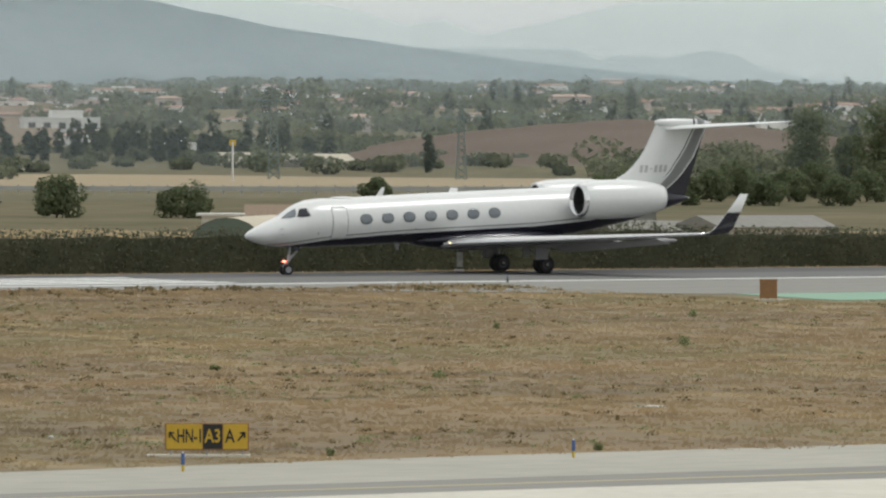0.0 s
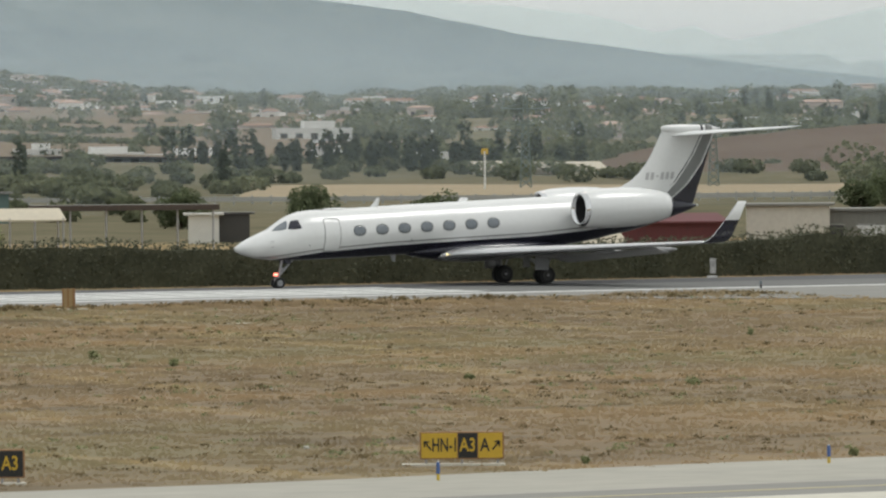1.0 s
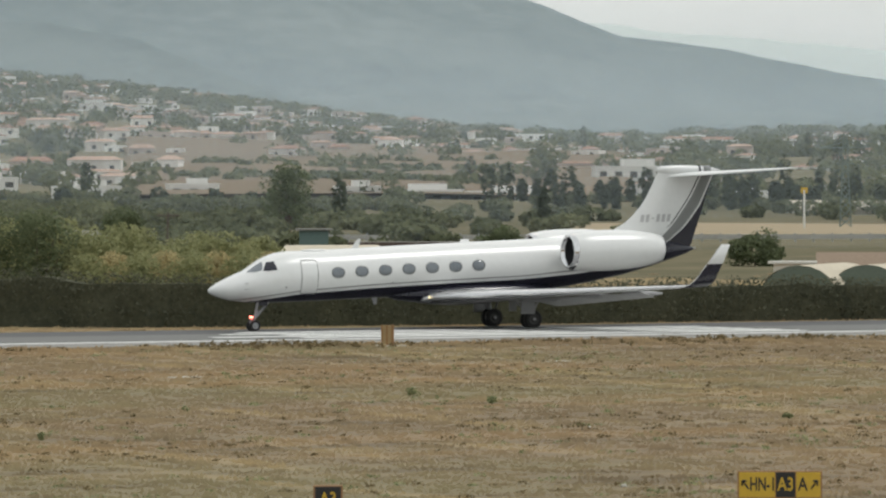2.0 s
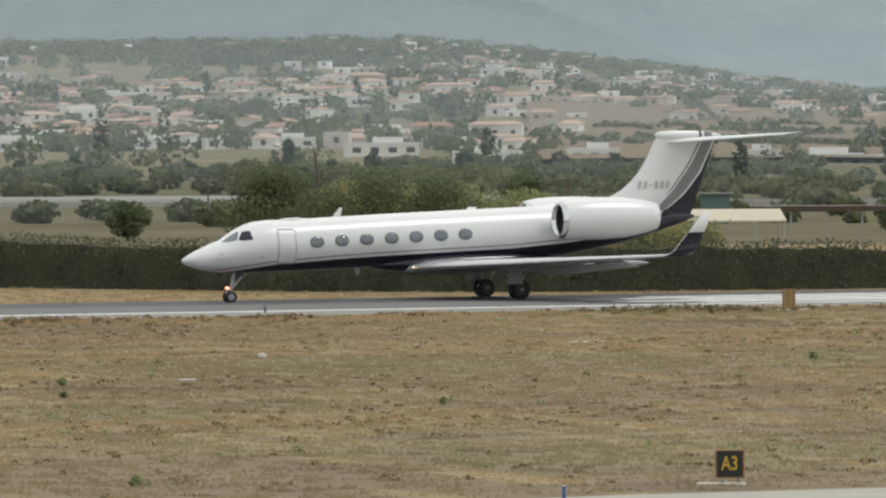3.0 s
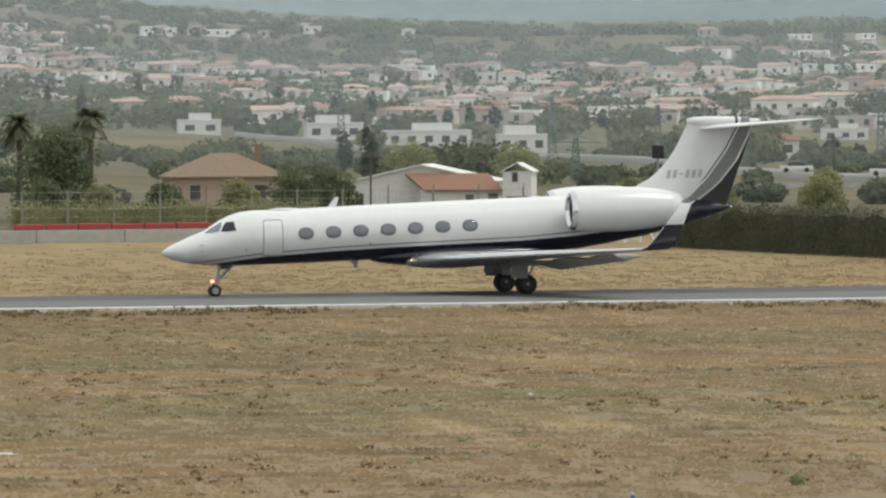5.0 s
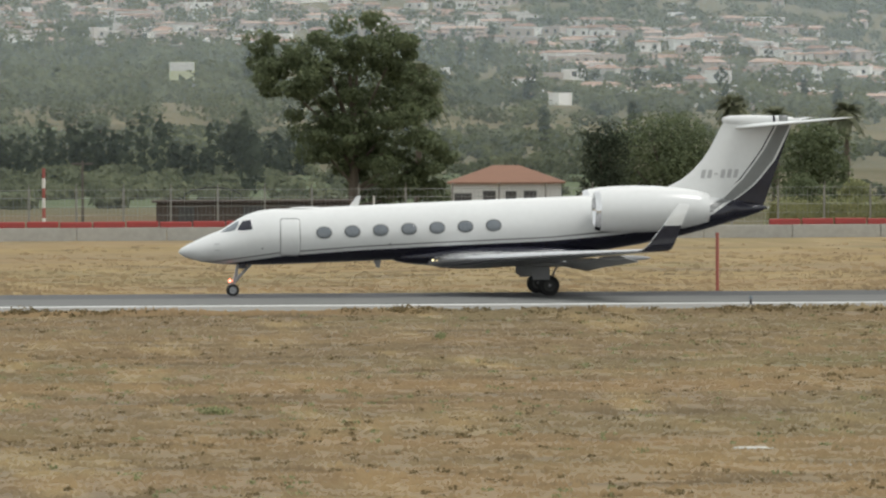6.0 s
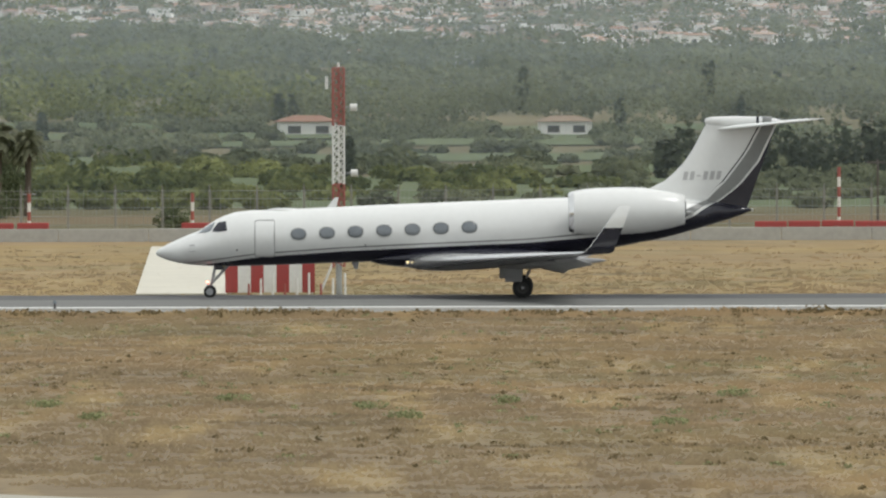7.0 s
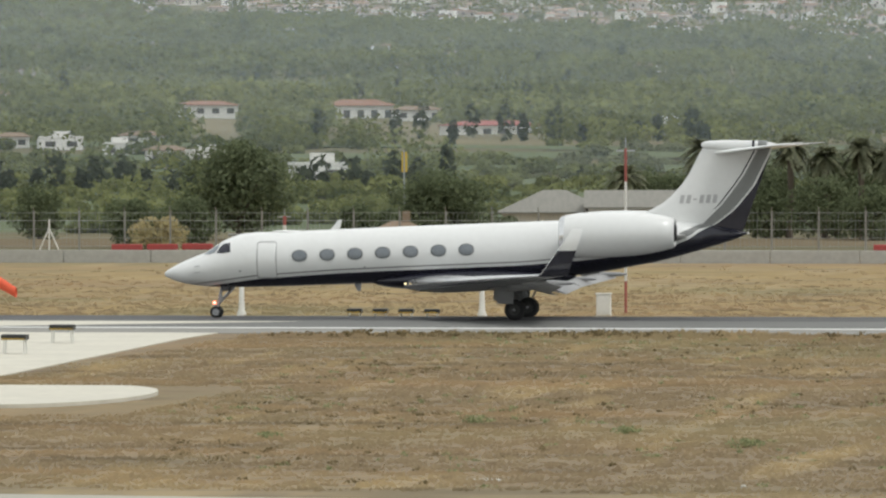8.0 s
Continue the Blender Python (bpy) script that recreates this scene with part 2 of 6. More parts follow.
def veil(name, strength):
    """Imitation haze: a see-through sheet that scatters a little light and thins out upwards."""
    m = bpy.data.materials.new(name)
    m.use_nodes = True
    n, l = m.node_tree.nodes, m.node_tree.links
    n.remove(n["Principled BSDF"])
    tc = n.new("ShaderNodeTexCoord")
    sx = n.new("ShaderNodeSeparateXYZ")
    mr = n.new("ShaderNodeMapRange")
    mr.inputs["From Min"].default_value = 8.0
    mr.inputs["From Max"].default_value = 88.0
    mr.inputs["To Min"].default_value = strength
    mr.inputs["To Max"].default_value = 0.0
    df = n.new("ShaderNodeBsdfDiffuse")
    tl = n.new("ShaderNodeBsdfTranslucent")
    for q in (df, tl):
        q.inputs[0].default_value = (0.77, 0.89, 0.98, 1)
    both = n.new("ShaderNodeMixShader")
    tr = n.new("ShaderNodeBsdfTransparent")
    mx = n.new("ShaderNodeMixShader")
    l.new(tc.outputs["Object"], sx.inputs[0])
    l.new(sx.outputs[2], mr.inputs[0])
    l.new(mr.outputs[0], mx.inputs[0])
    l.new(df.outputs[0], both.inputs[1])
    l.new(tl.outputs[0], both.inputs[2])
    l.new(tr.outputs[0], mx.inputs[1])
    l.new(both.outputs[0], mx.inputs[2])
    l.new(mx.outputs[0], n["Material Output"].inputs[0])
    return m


# ---- helpers of this scene ----
def part(name, bm, material, parent=None, label="", smooth=False):
    me = bpy.data.meshes.new(name)
    bm.to_mesh(me)
    bm.free()
    for m in (material if isinstance(material, (list, tuple)) else [material]):
        me.materials.append(m)
    if smooth:
        me.polygons.foreach_set("use_smooth", [True] * len(me.polygons))
    ob = new(name, me)
    ob.parent = parent
    if label:
        tagged(ob, label)
    return ob


def mesh(name, verts, faces, material, parent=None, label="", smooth=False, slots=None):
    me = bpy.data.meshes.new(name)
    me.from_pydata([tuple(map(float, v)) for v in verts], [], [tuple(map(int, q)) for q in faces])
    for m in (material if isinstance(material, (list, tuple)) else [material]):
        me.materials.append(m)
    if slots is not None:
        me.polygons.foreach_set("material_index", slots)
    if smooth:
        me.polygons.foreach_set("use_smooth", [True] * len(me.polygons))
    me.update()
    ob = new(name, me)
    ob.parent = parent
    if label:
        tagged(ob, label)
    return ob


def thing(name, label, category, x=0, y=0, z=0, rz=0, group="", kind=""):
    ob = new(name)
    ob.matrix_basis = pose(x, y, z, 0, 0, rz)
    return tagged(ob, label, category, group, kind)


def box(bm, x0, x1, y0, y1, z0, z1, bevel=0.0):
    made = bmesh.ops.create_cube(bm, size=1.0)["verts"]
    for v in made:
        v.co = Vector(((x0 + x1) / 2 + v.co.x * (x1 - x0), (y0 + y1) / 2 + v.co.y * (y1 - y0), (z0 + z1) / 2 + v.co.z * (z1 - z0)))
    if bevel:
        edges = list({e for v in made for e in v.link_edges})
        bmesh.ops.bevel(bm, geom=edges, offset=bevel, segments=2, affect="EDGES", profile=0.6)
    return bm


def boxed(x0, x1, y0, y1, z0, z1, bevel=0.0):
    return box(bmesh.new(), x0, x1, y0, y1, z0, z1, bevel)


def rod(bm, a, b, r0, r1=None, seg=8):
    """A tapered round bar from a to b."""
    a, b = Vector(a), Vector(b)
    r1 = r0 if r1 is None else r1
    m = Matrix.Translation((a + b) / 2) @ (b - a).to_track_quat("Z", "Y").to_matrix().to_4x4()
    bmesh.ops.create_cone(bm, cap_ends=True, segments=seg, radius1=r0, radius2=r1, depth=(b - a).length, matrix=m)
    return bm


def rods(*bars):
    bm = bmesh.new()
    for bar in bars:
        rod(bm, *bar)
    return bm


def spin(profile, axis="x", seg=32, at=(0, 0, 0)):
    """A turned surface from (along, radius) pairs."""
    verts, faces = [], []
    for s, r in profile:
        for k in range(seg):
            a = 2 * math.pi * k / seg
            u, v = r * math.cos(a), r * math.sin(a)
            p = (s, u, v) if axis == "x" else (u, s, v) if axis == "y" else (u, v, s)
            verts.append((p[0] + at[0], p[1] + at[1], p[2] + at[2]))
    for i in range(len(profile) - 1):
        for k in range(seg):
            j = (k + 1) % seg
            faces.append((i * seg + k, i * seg + j, (i + 1) * seg + j, (i + 1) * seg + k))
    return verts, faces


def polar(bearing, r):
    a = radians(bearing)
    return r * math.sin(a), r * math.cos(a)


def smoothstep(a, b, x):
    t = min(1.0, max(0.0, (x - a) / (b - a)))
    return t * t * (3 - 2 * t)


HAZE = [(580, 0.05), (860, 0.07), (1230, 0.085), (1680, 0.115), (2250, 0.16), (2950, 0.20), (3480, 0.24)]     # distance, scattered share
KNOTS = [480, 700, 1000, 1400, 2000, 2800, 3600]
RISE_RIGHT = [-1.004, -0.67, -0.44, -0.22, 0.03, 0.18, 0.2]
RISE_MID = [-1.004, -0.66, -0.42, -0.18, 0.12, 0.62, 0.76]
RISE_LEFT = [-1.004, -0.64, -0.24, 0.10, 0.48, 0.86, 1.3]


def land(x, y):
    """Height of the ground: flat airfield, then slopes that rise to the hills."""
    if y < 297:
        return 0.0
    near = -0.42 * min(1.0, (y - 297) / 14)
    r = math.hypot(x, y)
    if r < 480 or y < 330:
        return near
    b = math.degrees(math.atan2(x, y))
    w1, w2 = smoothstep(5, 13, b), smoothstep(21, 27, b)
    mid = np.interp(r, KNOTS, RISE_LEFT) * (1 - w1) + np.interp(r, KNOTS, RISE_MID) * w1
    el = mid * (1 - w2) + np.interp(r, KNOTS, RISE_RIGHT) * w2
    z = EYE + r * math.tan(radians(el))
    amp = min(1.0, max(0.0, (r - 650) / 900))
    z += amp * 4.5 * noise.noise((x / 170, y / 170, 0.3)) + amp * 2.0 * noise.noise((x / 60, y / 60, 1.3))
    return near + (z - near) * smoothstep(480, 560, r)


def put(bearing, r, sink=0.0):
    x, y = polar(bearing, r)
    return x, y, land(x, y) - sink


# ---- ground, runway, taxiways ----
def ground():
    xs = sorted({*np.linspace(-4600, 4600, 93).round(1), *np.linspace(-800, 2400, 129).round(1)})
    ys = sorted({*np.linspace(-1500, -100, 8), *np.linspace(-50, 290, 18), 297.0, 300.0, 304.0, 308.0, 311.0, *np.linspace(330, 640, 24), *np.linspace(660, 2000, 60), *np.linspace(2030, 4600, 60)})
    verts = [(x, y, land(x, y)) for y in ys for x in xs]
    w = len(xs)
    faces, slots = [], []
    for j in range(len(ys) - 1):
        for i in range(w - 1):
            faces.append((j * w + i, j * w + i + 1, (j + 1) * w + i + 1, (j + 1) * w + i))
            r = math.hypot(xs[i], ys[j])
            slots.append(1 if r > 1150 else 2 if r > 475 else 3 if ys[j] > 292 else 0)
    ob = mesh("ground", verts, faces, [GRASS, SLOPE, PLAIN, FARGRASS], smooth=True, slots=slots)
    tagged(ob, "dry straw-brown airfield grass rising to scrubby hills", "ground", kind="structure")


def strip(name, pts, z, material, label="", category="", parent=None, depth=0.05):
    """A flat slab over a plan outline."""
    bm = bmesh.new()
    f = bm.faces.new([bm.verts.new((x, y, z)) for x, y in pts])
    if f.normal.z < 0:
        f.normal_flip()
    side = bmesh.ops.extrude_face_region(bm, geom=[f])
    bmesh.ops.translate(bm, verts=[v for v in side["geom"] if isinstance(v, bmesh.types.BMVert)], vec=(0, 0, -depth))
    bmesh.ops.recalc_face_normals(bm, faces=bm.faces)
    ob = part(name, bm, material, parent)
    if label and category:
        tagged(ob, label, category, kind="structure")
    return ob


def rect(x0, x1, y0, y1):
    return [(x0, y0), (x1, y0), (x1, y1), (x0, y1)]


def runway():
    x0, x1 = -700, 900
    bm = bmesh.new()
    rows = [(270.5, 0.02, 1), (278.0, 0.024, 0), (289.5, 0.024, 2), (297.0, 0.024, 2), (304, -0.19, 0), (311, -0.40, 0), (312, -0.8, 0)]
    xs = np.linspace(x0, x1, 60)
    grid = [[bm.verts.new((x, y, z)) for x in xs] for y, z, _ in rows]
    low = [bm.verts.new((x, 270.5, -0.5)) for x in xs]
    for i in range(len(xs) - 1):
        bm.faces.new((low[i], low[i + 1], grid[0][i + 1], grid[0][i])).material_index = 1
        for j in range(len(rows) - 1):
            bm.faces.new((grid[j][i], grid[j][i + 1], grid[j + 1][i + 1], grid[j + 1][i])).material_index = rows[j][2]
    ob = part("runway", bm, [ASPHALT, SHOULDER, RUBBER])
    tagged(ob, "grey asphalt runway with paler shoulder and dark rubber streaks", "runway", kind="structure")
    strip("edge_line", rect(x0, x1, 277.4, 278.5), 0.034, LINEPAINT, "white painted line along the runway edge", "marking", depth=0.008)
    tagged(mesh("edge_line", [(x0, 309.4, -0.34), (x1, 309.4, -0.34), (x1, 310.4, -0.37), (x0, 310.4, -0.37)], [(0, 1, 2, 3)], LINEPAINT), "white painted line along the runway edge", "marking", kind="structure")
    for k, (a, b, y) in enumerate(((126, 152, 280.6), (122.5, 152, 282.9), (127, 151.5, 285.2), (125, 151.5, 287.6), (127, 151.5, 290.2))):
        tagged(strip("runway_stripe", rect(a, b, y, y + 1.3), 0.032, LINEPAINT, depth=0.006), "white painted stripe on the runway", "marking", "runway stripes", kind="structure")
    strip("concrete_panel", [(-300, 279.2), (-62, 279.2), (-49.5, 287.8), (-300, 287.8)], 0.03, CONCRETE, "pale concrete slab area let into the runway", "pavement", depth=0.005)
    strip("green_area", [(161.5, 243.5), (340, 243.5), (340, 254), (163, 254)], 0.03, GREENPAINT, "green painted pavement beside the runway", "pavement")
    strip("exit_pavement", [(141, 270.6), (151, 264), (162.5, 254.3), (400, 254.3), (400, 270.6)], 0.026, SHOULDER, "grey asphalt exit beside the runway", "pavement")


def taxiways():
    edge = [(300, 139), (150, 137.5), (92, 135.9), (79, 135.5), (66, 133.9), (58, 134), (47, 132.2), (42, 129.5), (30, 127), (15, 129), (0, 134), (-8, 138.5), (-18, 145.5), (-40, 148.5), (-150, 150)]
    strip("taxiway", edge[::-1] + [(300, 95), (-150, 95)], 0.03, TAXI, "pale grey concrete taxiway with worn joints", "taxiway")
    for y, a, b, m in ((126.0, 40, 200, YELLOWPAINT), (119.5, 40, 200, LINEPAINT)):
        strip("taxiway_line", [(a, y - 2.4), (b, y + 2.2), (b, y + 2.55), (a, y - 2.05)], 0.042, m, "worn painted line on the taxiway", "marking", depth=0.008)
    strip("dark_patch", [(40, 125.2), (150, 130.4), (150, 125.9), (40, 120.6)], 0.037, SHOULDER, "darker resurfaced band on the taxiway", "pavement", depth=0.005)
    strip("pale_slab", [(62, 122.0), (72, 122.6), (92, 122.9), (92, 116), (60, 116)], 0.046, CONCRETE, "pale concrete slab in the taxiway", "pavement", depth=0.005)
    strip("concrete_apron", [(-50, 270.6), (-50, 263), (-48.2, 220), (-160, 214), (-160, 270.6)], 0.035, CONCRETE, "pale concrete pad leading onto the runway", "pavement")
    arc = [(-42.9 + 3.2 * math.cos(a) * 1.0, 202.8 + 8.0 * math.sin(a)) for a in np.linspace(-1.4, 1.25, 14)]
    strip("rounded_apron", [(-160, 190), *arc, (-160, 214 - 2)], 0.12, CONCRETE, "pale concrete pad with rounded kerb", "pavement", depth=0.2)


def backdrop(name, label, dist, ridge, material):
    """A far range: its outline falls off behind and is rough along the top."""
    bs = np.linspace(ridge[0][0], ridge[-1][0], 260)
    bx, by = [p[0] for p in ridge], [p[1] for p in ridge]
    verts, faces = [], []
    for i, b in enumerate(bs):
        el = np.interp(b, bx, by) + 0.03 * noise.noise((b * 1.3, dist, 0)) + 0.014 * noise.noise((b * 5, dist, 4))
        for k, (f, d) in enumerate(((-0.6, -900), (0.0, -600), (0.5, -300), (0.8, -120), (1.0, 0.0), (0.4, 150))):
            r = dist + d + 40 * noise.noise((b * 2.2, k * 3.1, dist))
            x, y = polar(b, r)
            verts.append((x, y, EYE + r * math.tan(radians(el * f if f > 0 else f))))
    for i in range(len(bs) - 1):
        for k in range(5):
            faces.append((i * 6 + k, (i + 1) * 6 + k, (i + 1) * 6 + k + 1, i * 6 + k + 1))
    tagged(mesh(name, verts, faces, material, smooth=True), label, "hill", kind="structure")


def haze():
    """Haze between the airfield and the hills, imitated by added sheets one behind another."""
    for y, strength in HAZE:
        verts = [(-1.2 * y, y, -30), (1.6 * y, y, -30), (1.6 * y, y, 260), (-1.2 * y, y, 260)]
        tagged(mesh("haze_layer", verts, [(0, 1, 2, 3)], veil("haze_sheet", strength)), "thin pale see-through sheet imitating haze before the hills", "haze", "haze layers", kind="structure")


ground()
runway()
taxiways()
haze()
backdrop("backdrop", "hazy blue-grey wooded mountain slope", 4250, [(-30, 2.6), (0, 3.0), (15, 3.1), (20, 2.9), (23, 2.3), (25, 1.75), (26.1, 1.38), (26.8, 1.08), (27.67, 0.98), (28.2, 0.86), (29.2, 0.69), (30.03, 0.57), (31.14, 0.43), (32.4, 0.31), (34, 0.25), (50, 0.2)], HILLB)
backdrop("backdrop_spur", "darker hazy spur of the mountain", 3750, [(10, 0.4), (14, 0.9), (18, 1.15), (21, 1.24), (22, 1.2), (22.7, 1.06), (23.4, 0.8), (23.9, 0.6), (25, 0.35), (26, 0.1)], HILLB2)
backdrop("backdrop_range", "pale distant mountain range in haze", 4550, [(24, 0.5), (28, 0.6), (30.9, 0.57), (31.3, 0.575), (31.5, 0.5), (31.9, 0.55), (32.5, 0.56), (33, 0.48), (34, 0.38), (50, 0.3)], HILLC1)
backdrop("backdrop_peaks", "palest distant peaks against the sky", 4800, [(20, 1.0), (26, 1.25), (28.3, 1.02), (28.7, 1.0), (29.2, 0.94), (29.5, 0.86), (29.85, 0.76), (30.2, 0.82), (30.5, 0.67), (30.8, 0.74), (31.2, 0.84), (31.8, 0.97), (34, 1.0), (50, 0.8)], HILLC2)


# ---- the jet ----
BODY = [  # aft of the nose, top, bottom, half width
    (0.0, 1.985, 1.915, 0.035), (0.06, 2.07, 1.845, 0.12), (0.2, 2.17, 1.77, 0.24), (0.5, 2.34, 1.65, 0.43), (1.0, 2.575, 1.52, 0.67), (1.5, 2.78, 1.45, 0.84),
    (1.9, 2.93, 1.41, 0.94), (2.25, 3.16, 1.39, 1.02), (2.65, 3.42, 1.375, 1.09), (3.0, 3.59, 1.37, 1.13), (3.5, 3.75, 1.37, 1.17), (4.2, 3.825, 1.385, 1.195), (5.0, 3.83, 1.41, 1.2),
    (6.0, 3.875, 1.44, 1.2), (8.0, 3.96, 1.51, 1.2), (10.0, 4.05, 1.58, 1.2), (12.0, 4.125, 1.655, 1.2), (14.0, 4.2, 1.73, 1.2), (16.0, 4.275, 1.80, 1.2), (17.5, 4.33, 1.86, 1.2), (19.0, 4.37, 1.97, 1.17),
    (20.4, 4.39, 2.2, 1.1), (21.2, 4.385, 2.37, 1.03), (22.0, 4.36, 2.50, 0.96), (23.0, 4.3, 2.76, 0.82), (24.0, 4.2, 3.04, 0.65), (25.0, 4.06, 3.34, 0.44), (25.6, 3.95, 3.54, 0.28), (25.95, 3.87, 3.7, 0.15), (26.05, 3.82, 3.75, 0.05)]
PAINT = [(0, 1.0), (1.0, 1.30), (1.6, 1.38), (2.5, 1.50), (4.38, 1.76), (7.9, 2.01), (10.8, 2.15), (16.2, 2.37), (19.3, 2.63), (21.4, 2.94), (23.0, 3.30), (23.6, 3.54), (24.1, 3.92), (24.7, 4.3), (26.2, 4.5)]


def body_at(s):
    cols = list(zip(*BODY))
    return tuple(float(np.interp(s, cols[0], cols[k])) for k in (1, 2, 3))


def skin(s, z, off=0.0, side=-1):
    """The point of the body's side at a station and height, set proud by off."""
    top, bot, w = body_at(s)
    c, h = (top + bot) / 2, (top - bot) / 2
    u = max(-0.995, min(0.995, (z - c) / h))
    return Vector((s, side * (w * math.sqrt(1 - u * u) + off), z))


def denser(outline, n):
    return [(a[0] + (b[0] - a[0]) * k / n, a[1] + (b[1] - a[1]) * k / n) for a, b in zip(outline, outline[1:] + outline[:1]) for k in range(n)]


def patch(outline, off, side=-1, n=5):
    """A thin panel lying on the body over an outline of (station, height)."""
    cs, cz = sum(p[0] for p in outline) / len(outline), sum(p[1] for p in outline) / len(outline)
    bm = bmesh.new()
    rings = [[bm.verts.new(skin(cs + (s - cs) * k / n, cz + (z - cz) * k / n, off, side)) for s, z in outline] for k in range(1, n + 1)]
    centre = bm.verts.new(skin(cs, cz, off, side))
    edge = [bm.verts.new(skin(s, z, -0.03, side)) for s, z in outline]
    rings.append(edge)
    m = len(outline)
    for i in range(m):
        j = (i + 1) % m
        bm.faces.new((centre, rings[0][i], rings[0][j]))
        for k in range(n):
            bm.faces.new((rings[k][i], rings[k + 1][i], rings[k + 1][j], rings[k][j]))
    bmesh.ops.recalc_face_normals(bm, faces=bm.faces)
    return bm


def seam(outline, width, off, side=-1):
    """A narrow raised line round an outline on the body."""
    cs, cz = sum(p[0] for p in outline) / len(outline), sum(p[1] for p in outline) / len(outline)
    bm = bmesh.new()

    def grown(d):
        out = []
        for s, z in outline:
            v = Vector((s - cs, z - cz))
            v *= 1 + d / v.length
            out.append((cs + v.x, cz + v.y))
        return out
    loops = [[bm.verts.new(skin(s, z, o, side)) for s, z in ring] for ring, o in ((grown(-width / 2), -0.01), (grown(-width / 2), off), (grown(width / 2), off), (grown(width / 2), -0.01))]
    m = len(outline)
    for k in range(3):
        for i in range(m):
            j = (i + 1) % m
            bm.faces.new((loops[k][i], loops[k + 1][i], loops[k + 1][j], loops[k][j]))
    bmesh.ops.recalc_face_normals(bm, faces=bm.faces)
    return bm


def oval(s, z, a, b, n=24, power=2.2):
    out = []
    for k in range(n):
        t = 2 * math.pi * k / n
        c, q = math.cos(t), math.sin(t)
        out.append((s + a * math.copysign(abs(c) ** (2 / power), c), z + b * math.copysign(abs(q) ** (2 / power), q)))
    return out


def fuselage(jet):
    fine = []
    for (a, b) in zip(BODY, BODY[1:]):
        n = max(1, int((b[0] - a[0]) / 0.5))
        for k in range(n):
            fine.append(a[0] + (b[0] - a[0]) * k / n)
    fine.append(BODY[-1][0])
    plan = [14, 1, 2, 8]
    slot = [0] * 14 + [1] + [0] * 2 + [2] * 8
    rings = []
    for s in fine:
        top, bot, w = body_at(s)
        c, h = (top + bot) / 2, (top - bot) / 2
        zb = float(np.interp(s, [p[0] for p in PAINT], [p[1] for p in PAINT]))
        stops = [0.0]
        wide = float(np.interp(s, [17, 20, 22, 23.5, 25], [0.19, 0.24, 0.32, 0.46, 0.6]))
        for z in (zb + wide, zb + 0.13, zb):
            stops.append(max(stops[-1] + 0.002, math.acos(max(-0.999, min(0.999, (z - c) / h)))))
        stops.append(math.pi)
        angles = []
        for k, n in enumerate(plan):
            angles += [stops[k] + (stops[k + 1] - stops[k]) * i / n for i in range(n)]
        angles.append(math.pi)
        rings.append([(s, -w * math.sin(a), c + h * math.cos(a)) for a in angles])
    verts, faces, slots = [], [], []
    m = len(rings[0])
    for ring in rings:
        verts += ring + [(x, -y, z) for x, y, z in ring[1:-1]]
    n = 2 * m - 2

    def idx(i, k, side):
        return i * n + k if side == 0 or k in (0, m - 1) else i * n + m + k - 1
    for i in range(len(rings) - 1):
        for k in range(m - 1):
            faces.append((idx(i, k, 0), idx(i, k + 1, 0), idx(i + 1, k + 1, 0), idx(i + 1, k, 0)))
            faces.append((idx(i, k, 1), idx(i + 1, k, 1), idx(i + 1, k + 1, 1), idx(i, k + 1, 1)))
            slots += [slot[k]] * 2
    body = mesh("fuselage", verts, faces, [JETWHITE, JETGREY, JETDARK], jet, "glossy white fuselage with navy belly and grey cheatline", smooth=True, slots=slots)
    for side in (-1, 1):
        for k in range(7):
            s, z = 6.29 + 1.243 * k, 2.79 + 0.047 * k
            win = part("cabin_window", patch(oval(s, z, 0.315, 0.235), 0.012, side), JETGLASS, jet, "oval grey cabin window", True)
            part("window_frame", seam(oval(s, z, 0.335, 0.255), 0.035, 0.016, side), JETGREY, win)
        part("side_windscreen", patch(denser([(2.50, 2.91), (2.62, 3.13), (2.76, 3.31), (3.1, 3.36), (3.17, 2.95), (2.8, 2.90)], 5), 0.014, side, 6), JETDARK, jet, "dark cockpit side window", True)
        part("windscreen", patch(denser([(1.84, 2.83), (2.07, 3.0), (2.32, 3.16), (2.62, 3.33), (2.56, 3.14), (2.43, 2.93), (2.2, 2.86)], 5), 0.014, side, 6), JETGLASS, jet, "grey glass cockpit windscreen", True)
        part("pitot_probe", rods((skin(1.75, 2.32, 0.0, side), skin(1.5, 2.30, 0.09, side), 0.02, 0.012)), STEEL, jet)
        part("pitot_probe", rods((skin(1.75, 2.05, 0.0, side), skin(1.5, 2.03, 0.09, side), 0.02, 0.012)), STEEL, jet)
    door = denser([(4.38, 1.86), (4.46, 1.79), (5.16, 1.79), (5.24, 1.86), (5.24, 3.32), (5.16, 3.4), (4.46, 3.4), (4.38, 3.32)], 10)
    d = part("cabin_door", patch(door, 0.006, -1, 6), [JETWHITE], jet, "closed white cabin door", True)
    part("door_seam", seam(door, 0.036, 0.01), JETLINE, d, "grey door outline")
    for k in range(2):
        part("static_port", patch(oval(3.6 + k * 5.6, 2.1 + 0.2 * k, 0.035, 0.035, 8), 0.012), JETDARK, jet)
